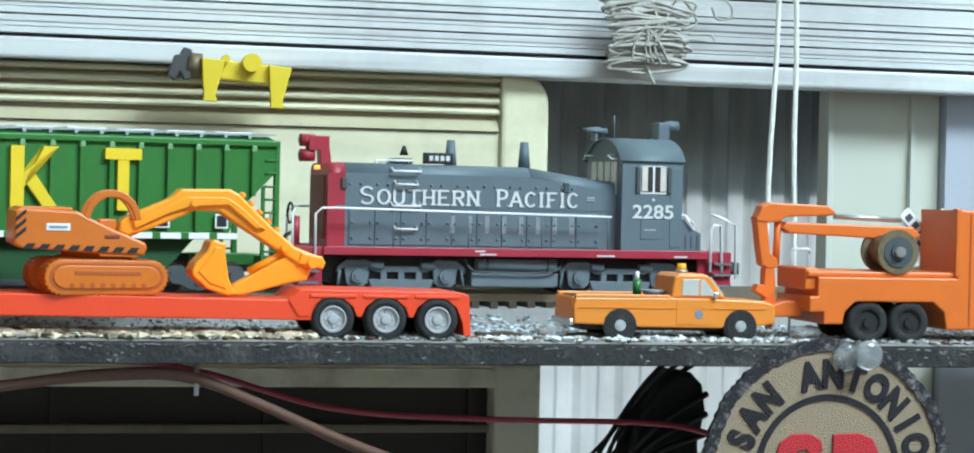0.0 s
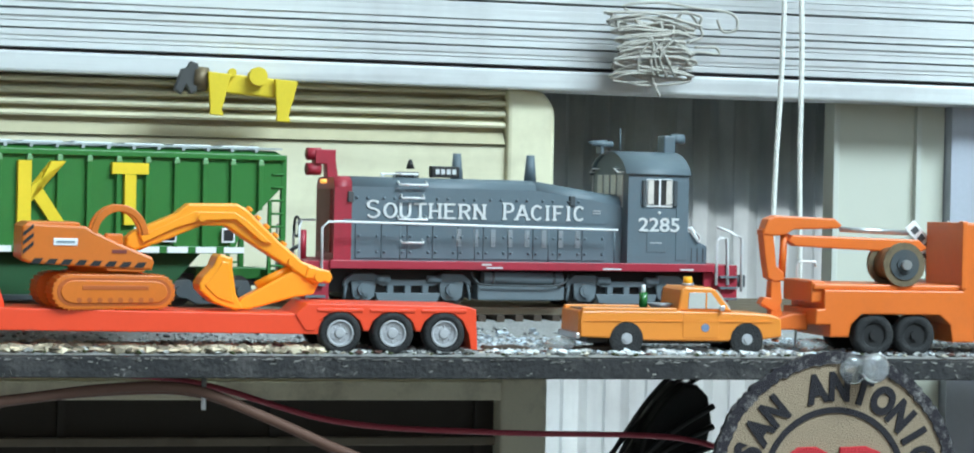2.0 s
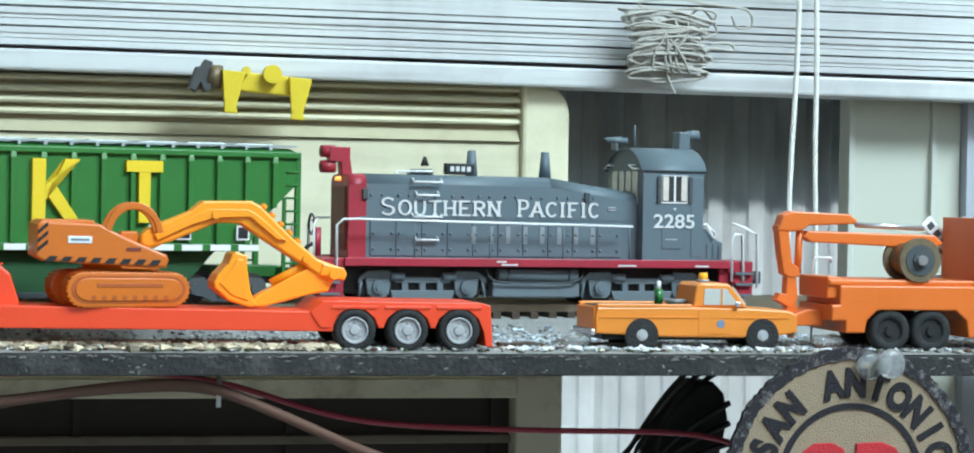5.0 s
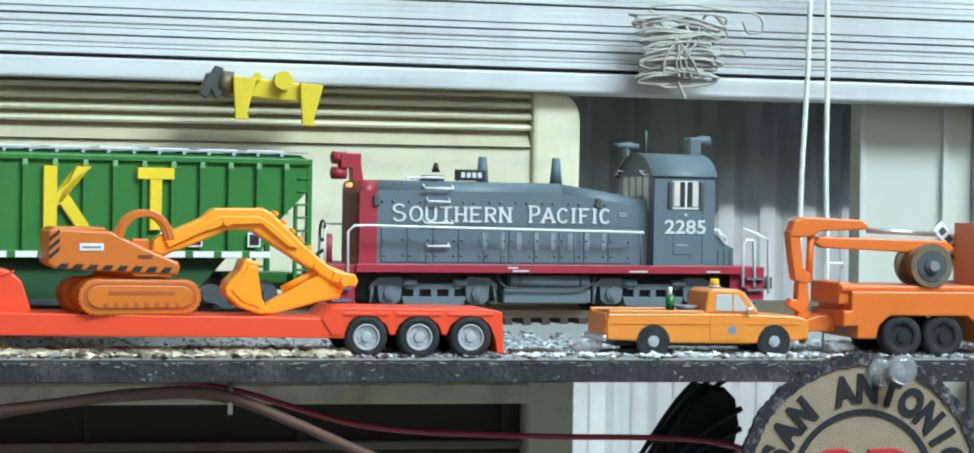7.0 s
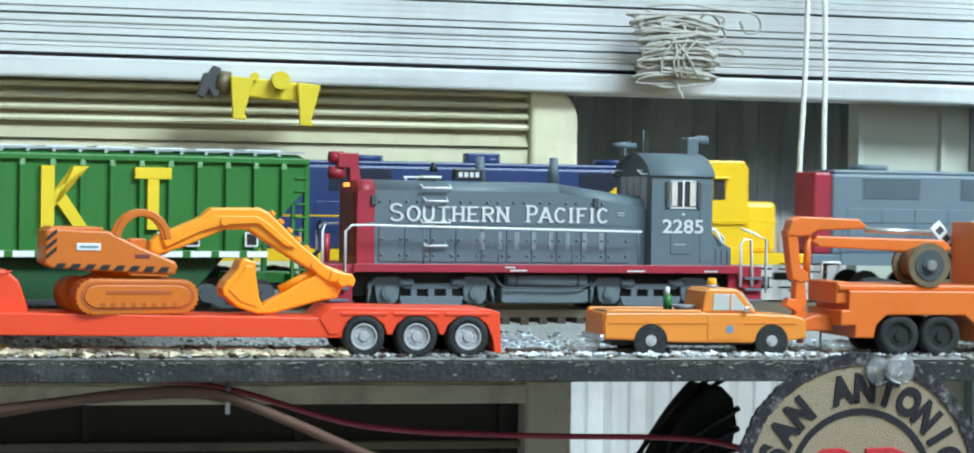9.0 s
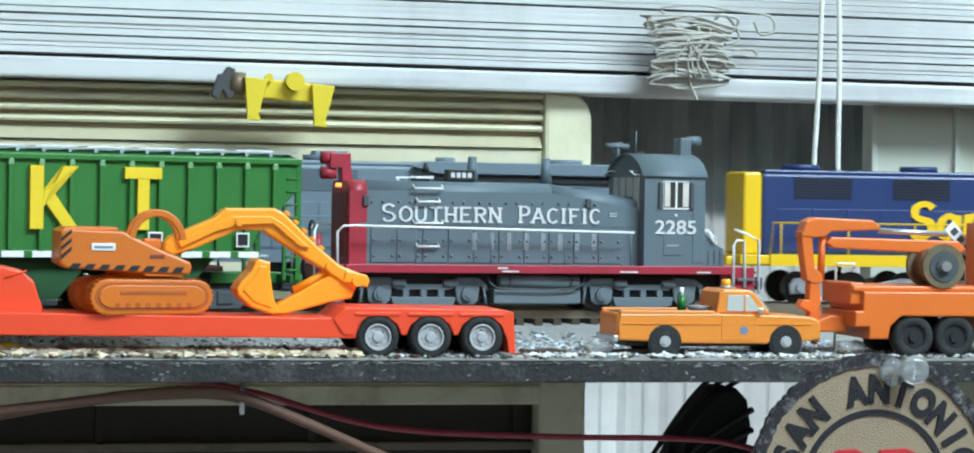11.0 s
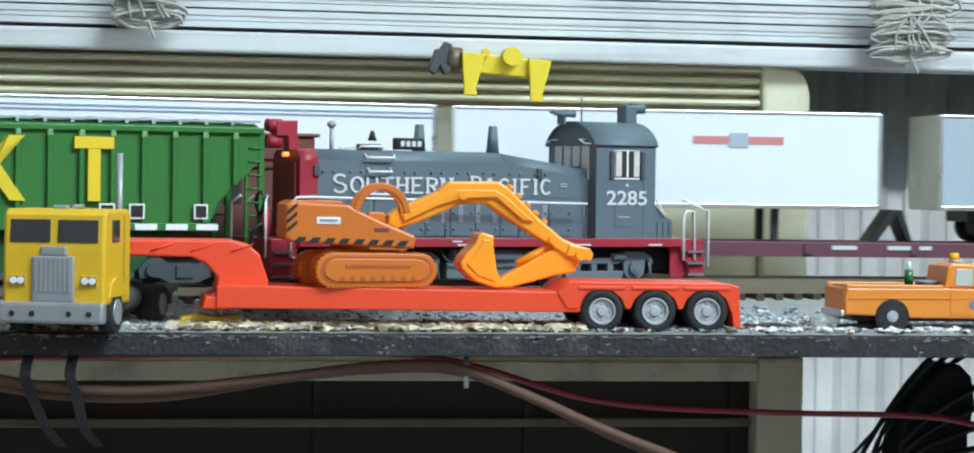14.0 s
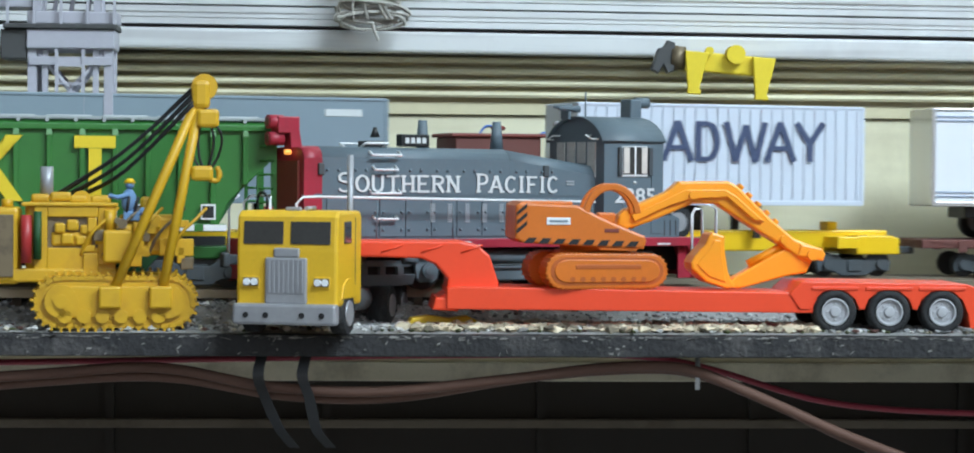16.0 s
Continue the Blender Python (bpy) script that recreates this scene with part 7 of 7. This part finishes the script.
part("case", adb, adm, ad)
for k in range(4):
    part("wrapped_lead", tube(B(), smoothed([(80 + k, 106, -44 - k * 3), (90, 104, -34 - k * 5), (106, 106, -25 - k * 7)], 5), 1.1), CABLEB, ad)
for x in (-86, -330):
    bm = B()
    cyl(bm, (0, 0, -3), "z", 0.7, 9, 8)
    solid("staple_nail", bm, CHROME, "bright nail holding a cord under the shelf", "nail", at(x, -15, -8))


# ---- passing train ----
NAMEK = ["double_bend", "ring", "cup", "tee", "posts", "comb", "loop_leg", "zig"]
TAILK = ["loop", "peak", "open_ring", "stem", "flag", "stem", "open_ring"]
FANCY = ["double_bend", "low_ring", "low_arch", "low_cross", "low_ring", "", "flag", "low_open"]
NOSER = mat("scarlet_orange_nose", (0.55, 0.07, 0.035), 0.45)
L1 = road_loco("grey model diesel locomotive with scarlet nose and ends, running light", 250, GREYL, MAROON, GREYL, GREYL, True, None, (NAMEK, 4.9, 5.4, 1.0, 1.3, 0, 14), LETTER, rear=MAROON, big=True)
L2 = road_loco("blue and yellow model diesel locomotive with yellow cab", 240, NAVY, SFYEL, NAVY, SFYEL, True, SFYEL, (FANCY, 9, 13, 1.2, 3.2, 0.1, -10), SFYEL)
L3 = road_loco("blue and yellow model diesel locomotive with big yellow block marks", 240, NAVY, SFYEL, NAVY, SFYEL, True, SFYEL, (FANCY, 9, 13, 1.2, 3.2, 0.1, -10), SFYEL)
L4 = road_loco("grey model diesel locomotive with scarlet ends and small pale marks", 236, GREYL, NOSER, GREYL, GREYL, False, None, (NAMEK + [""] + TAILK, 3.6, 5.0, 0.6, 1.0, 0, 40), LETTER, rear=GREYL, big=True)
L5 = road_loco("red, yellow and black model diesel locomotive running long hood first", 240, SFRED, SFYEL, LOCOB, SFYEL, False, SFYEL, (["double_bend", "flag"], 15, 17, 2.4, 5.6, 0.22, 42), SFYEL, rear=SFRED)
for sy in (-1, 1):
    part("roof_band", box(B(), -66, 108, sy * 10.75 - 0.3, sy * 10.75 + 0.3, 40.5, 46.2, 0.2), LOCOB, L5, "black band along the hood top")
for sy in (-1, 1):
    part("red_tongue", prof(B(), [(-31, 19.6), (-31, 27), (-58, 26.4), (-63, 23.4), (-58, 20)], sy * 11.3 - 0.2, sy * 11.3 + 0.2), SFRED, L5, "red stripe ending in a round tongue")
part("cab_roof", prof(B(), [(-94, 50.2), (-68, 50.2), (-70, 51.6), (-92, 51.6)], -14.6, 14.6, 0.3), SFYEL, L5)
for sy in (-1, 1):
    for k in range(3):
        part("nose_stripe", box(B(), -107.5, -97, sy * 10.5 - 0.2, sy * 10.5 + 0.2, 24 + k * 2.6, 25.4 + k * 2.6), SFRED, L5, "red nose stripe")
    for k in range(4):
        part("number_bar", box(B(), -88 + k * 4.2, -85 + k * 4.2, sy * 15.5 - 0.15, sy * 15.5 + 0.15, 25.6, 30.2), SFRED, L5, "red number bar")
    part("roof_lamp", cyl(B(), (-90, sy * 6, 52.4), "z", 1.6, 2.0, 12), SFYEL, L5)
part("roof_beacon", cyl(B(), (-78, 0, 52.8), "z", 2.2, 2.4, 14), SFYEL, L5)
part("end_band", box(B(), 113, 116.5, -10.8, 10.8, 17.4, 48, 0.4), SFYEL, L5, "yellow end band")
for ob in (L4, L5):
    for sy in (-1, 1):
        part("radiator_wing", prof(B(), [(26, 46.4), (34, 44.2), (104, 44.2), (104, 48.4), (30, 48.4)], sy * 12 - 1.6, sy * 12 + 1.6, 0.3), GREYL if ob is L4 else LOCOB, ob, "overhanging radiator wing")
        # black wedge paints the shadow over the grille below the wing
        part("shadow_grille", prof(B(), [(30, 43.9), (36, 41.6), (103, 41.6), (103, 44)], sy * 11 - 0.9, sy * 11 + 0.9), BLACK, ob)
for k in range(4):
    part("number_bar", box(B(), -88 + k * 4.4, -84.8 + k * 4.4, -15.6, -15.3, 27.6, 32.4), LETTER, L4, "pale number bar")
for k in range(12):
    part("sill_dash", box(B(), -100 + k * 17, -94.6 + k * 17, -17.85, -17.65, 15.4, 16.1), LETTER, L4, "short pale sill dash")
F1 = flat_car("dull maroon flat car carrying two trailers", 335, mat("flat_maroon", (0.13, 0.04, 0.055), 0.6))
F2 = flat_car("red-brown flat car carrying two white trailers", 338, BROWN)
SP = spine_car("bright yellow spine car carrying trailers", 370)
TA = van_trailer("blue-grey van trailer with stacked orange logo on a flat car", 150, TRAILG, 0)
TB = van_trailer("white van trailer with small red shield logo", 150, TRAILW, 0)
TC = van_trailer("white van trailer with blue lines and red marks", 164, TRAILW, 0, True)
TD = van_trailer("plain white van trailer with blue lines riding on a flat car", 163, TRAILW, 0, True)
TR = van_trailer("pale blue-grey ribbed short trailer with large dark block marks", 102, TRAILR, 26, dark=True)
TE = van_trailer("slate grey van trailer with a pale number bar near its end", 176, TRAILD, 0, dark=True)
bm = B()
for k in range(3):
    box(bm, 38, 44, -15.3, -15.0, 31 + k * 7.6, 37.8 + k * 7.6)
part("logo", bm, LOGO_O, TA, "stacked orange logo blocks")
part("logo_strip", box(B(), 48, 62, -15.25, -15.0, 32, 33.6), LOGO_O, TA)
part("logo", box(B(), 8, 40, -15.3, -15.0, 46, 48.6), LOGO_P, TB, "red bar logo with a pale shield")
part("logo_shield", box(B(), 20.6, 27.4, -15.45, -15.2, 44.8, 49.8, 0.1), TRAILG, TB)
for i, k in enumerate(["loop", "low_twig", "low_open", "low_hook", "low_open", "low_twig", "low_twig", "low_open", "tall_ring"]):
    part("red_mark", mark(B(), k, -59 + i * 6.6, -15.45, 40.5, 6.0, 9.4, 1.4, 0.25), LOGO_R, TC)
lettering("45", 5, -15.1, 30, 30, LOGO_T, TC, "numeral", 0.95)
for i, k in enumerate(["loop_leg", "ring", "peak", "half_ring", "zigzag", "peak", "fork"]):
    part("dark_mark", mark(B(), k, (-43, -33.5, -22.4, -10.8, 0.2, 14.6, 25.6)[i], -15.75, 38.6, (9, 10, 11.4, 9.6, 15, 11.4, 11)[i], 13, 2.1), LOGO_N, TR)
part("number_bar", box(B(), 68, 80, -15.25, -15.0, 51.4, 53.6), LETTER, TE, "pale number bar")


# ---- keyed movement ----
def motions():
    lead = [(0.0, -1.714), (7.3, -0.013), (8.0, 0.150), (13.3, 1.385), (13.8, 1.501), (14.1, 1.570), (14.4, 1.638), (14.7, 1.706), (15.0, 1.773), (15.4, 1.860), (15.6, 1.903), (16.0, 1.986)]
    times = [i * 0.5 for i in range(14)] + [7.0 + 0.25 * i for i in range(37)]
    ride = [(L1, -0.119, 0.071), (L2, -0.360, 0.072), (L3, -0.622, 0.072), (L4, -0.887, 0.070), (L5, -1.147, 0.072), (F1, -1.4565, 0.141), (TA, -1.372, None), (TB, -1.544, None), (F2, -1.804, 0.143), (TC, -1.713, None), (TD, -1.8875, None), (SP, -2.168, 0.17), (TR, -2.049, None), (TE, -2.253, None)]
    carrier = {TA: F1, TB: F1, TC: F2, TD: F2, TR: SP, TE: SP}
    base = {ob: (off, half) for ob, off, half in ride}
    for ob, off, half in ride:
        rows = []
        for t in times:
            s = float(np.interp(t, [a for a, _ in lead], [b for _, b in lead]))
            if half is None:
                c = carrier[ob]
                m = on_track(MAIN, s + base[c][0], base[c][1]) @ pose(off - base[c][0], 0, 0)
            else:
                m = on_track(MAIN, s + off, half)
            rows.append((t, m))
        walk(ob, rows)
    creep = [(0.0, 0.0240), (10.6, 0.0240), (11.0, 0.0165), (11.5, 0.0005), (12.0, -0.0150), (12.5, -0.0265), (13.0, -0.0405), (13.5, -0.0580), (14.0, -0.0765), (14.5, -0.0945), (15.0, -0.1125), (15.5, -0.1310), (16.0, -0.1490)]
    swing = [(11.0, 0.0), (13.0, 2.0), (14.0, 5.0), (15.0, 8.0), (16.0, 10.5)]
    lag = [(0.0, 0.0), (11.5, 0.0), (14.9, 0.0158), (16.0, 0.0205)]
    def part_way(rows, t):
        return float(np.interp(t, [a for a, _ in rows], [b for _, b in rows]))
    walk(SWITCHER, [(t, on_track(SWITCH, s, 0.036) @ pose(0, 0, 0, 0, 0, part_way(swing, t))) for t, s in creep])
    walk(HOPPER, [(t, on_track(SWITCH, s - 0.165 + part_way(lag, t), 0.060) @ pose(0, 0, 0, 0, 0, 8 * min(1.0, max(0.0, (t - 11) / 3)))) for t, s in creep])


motions()
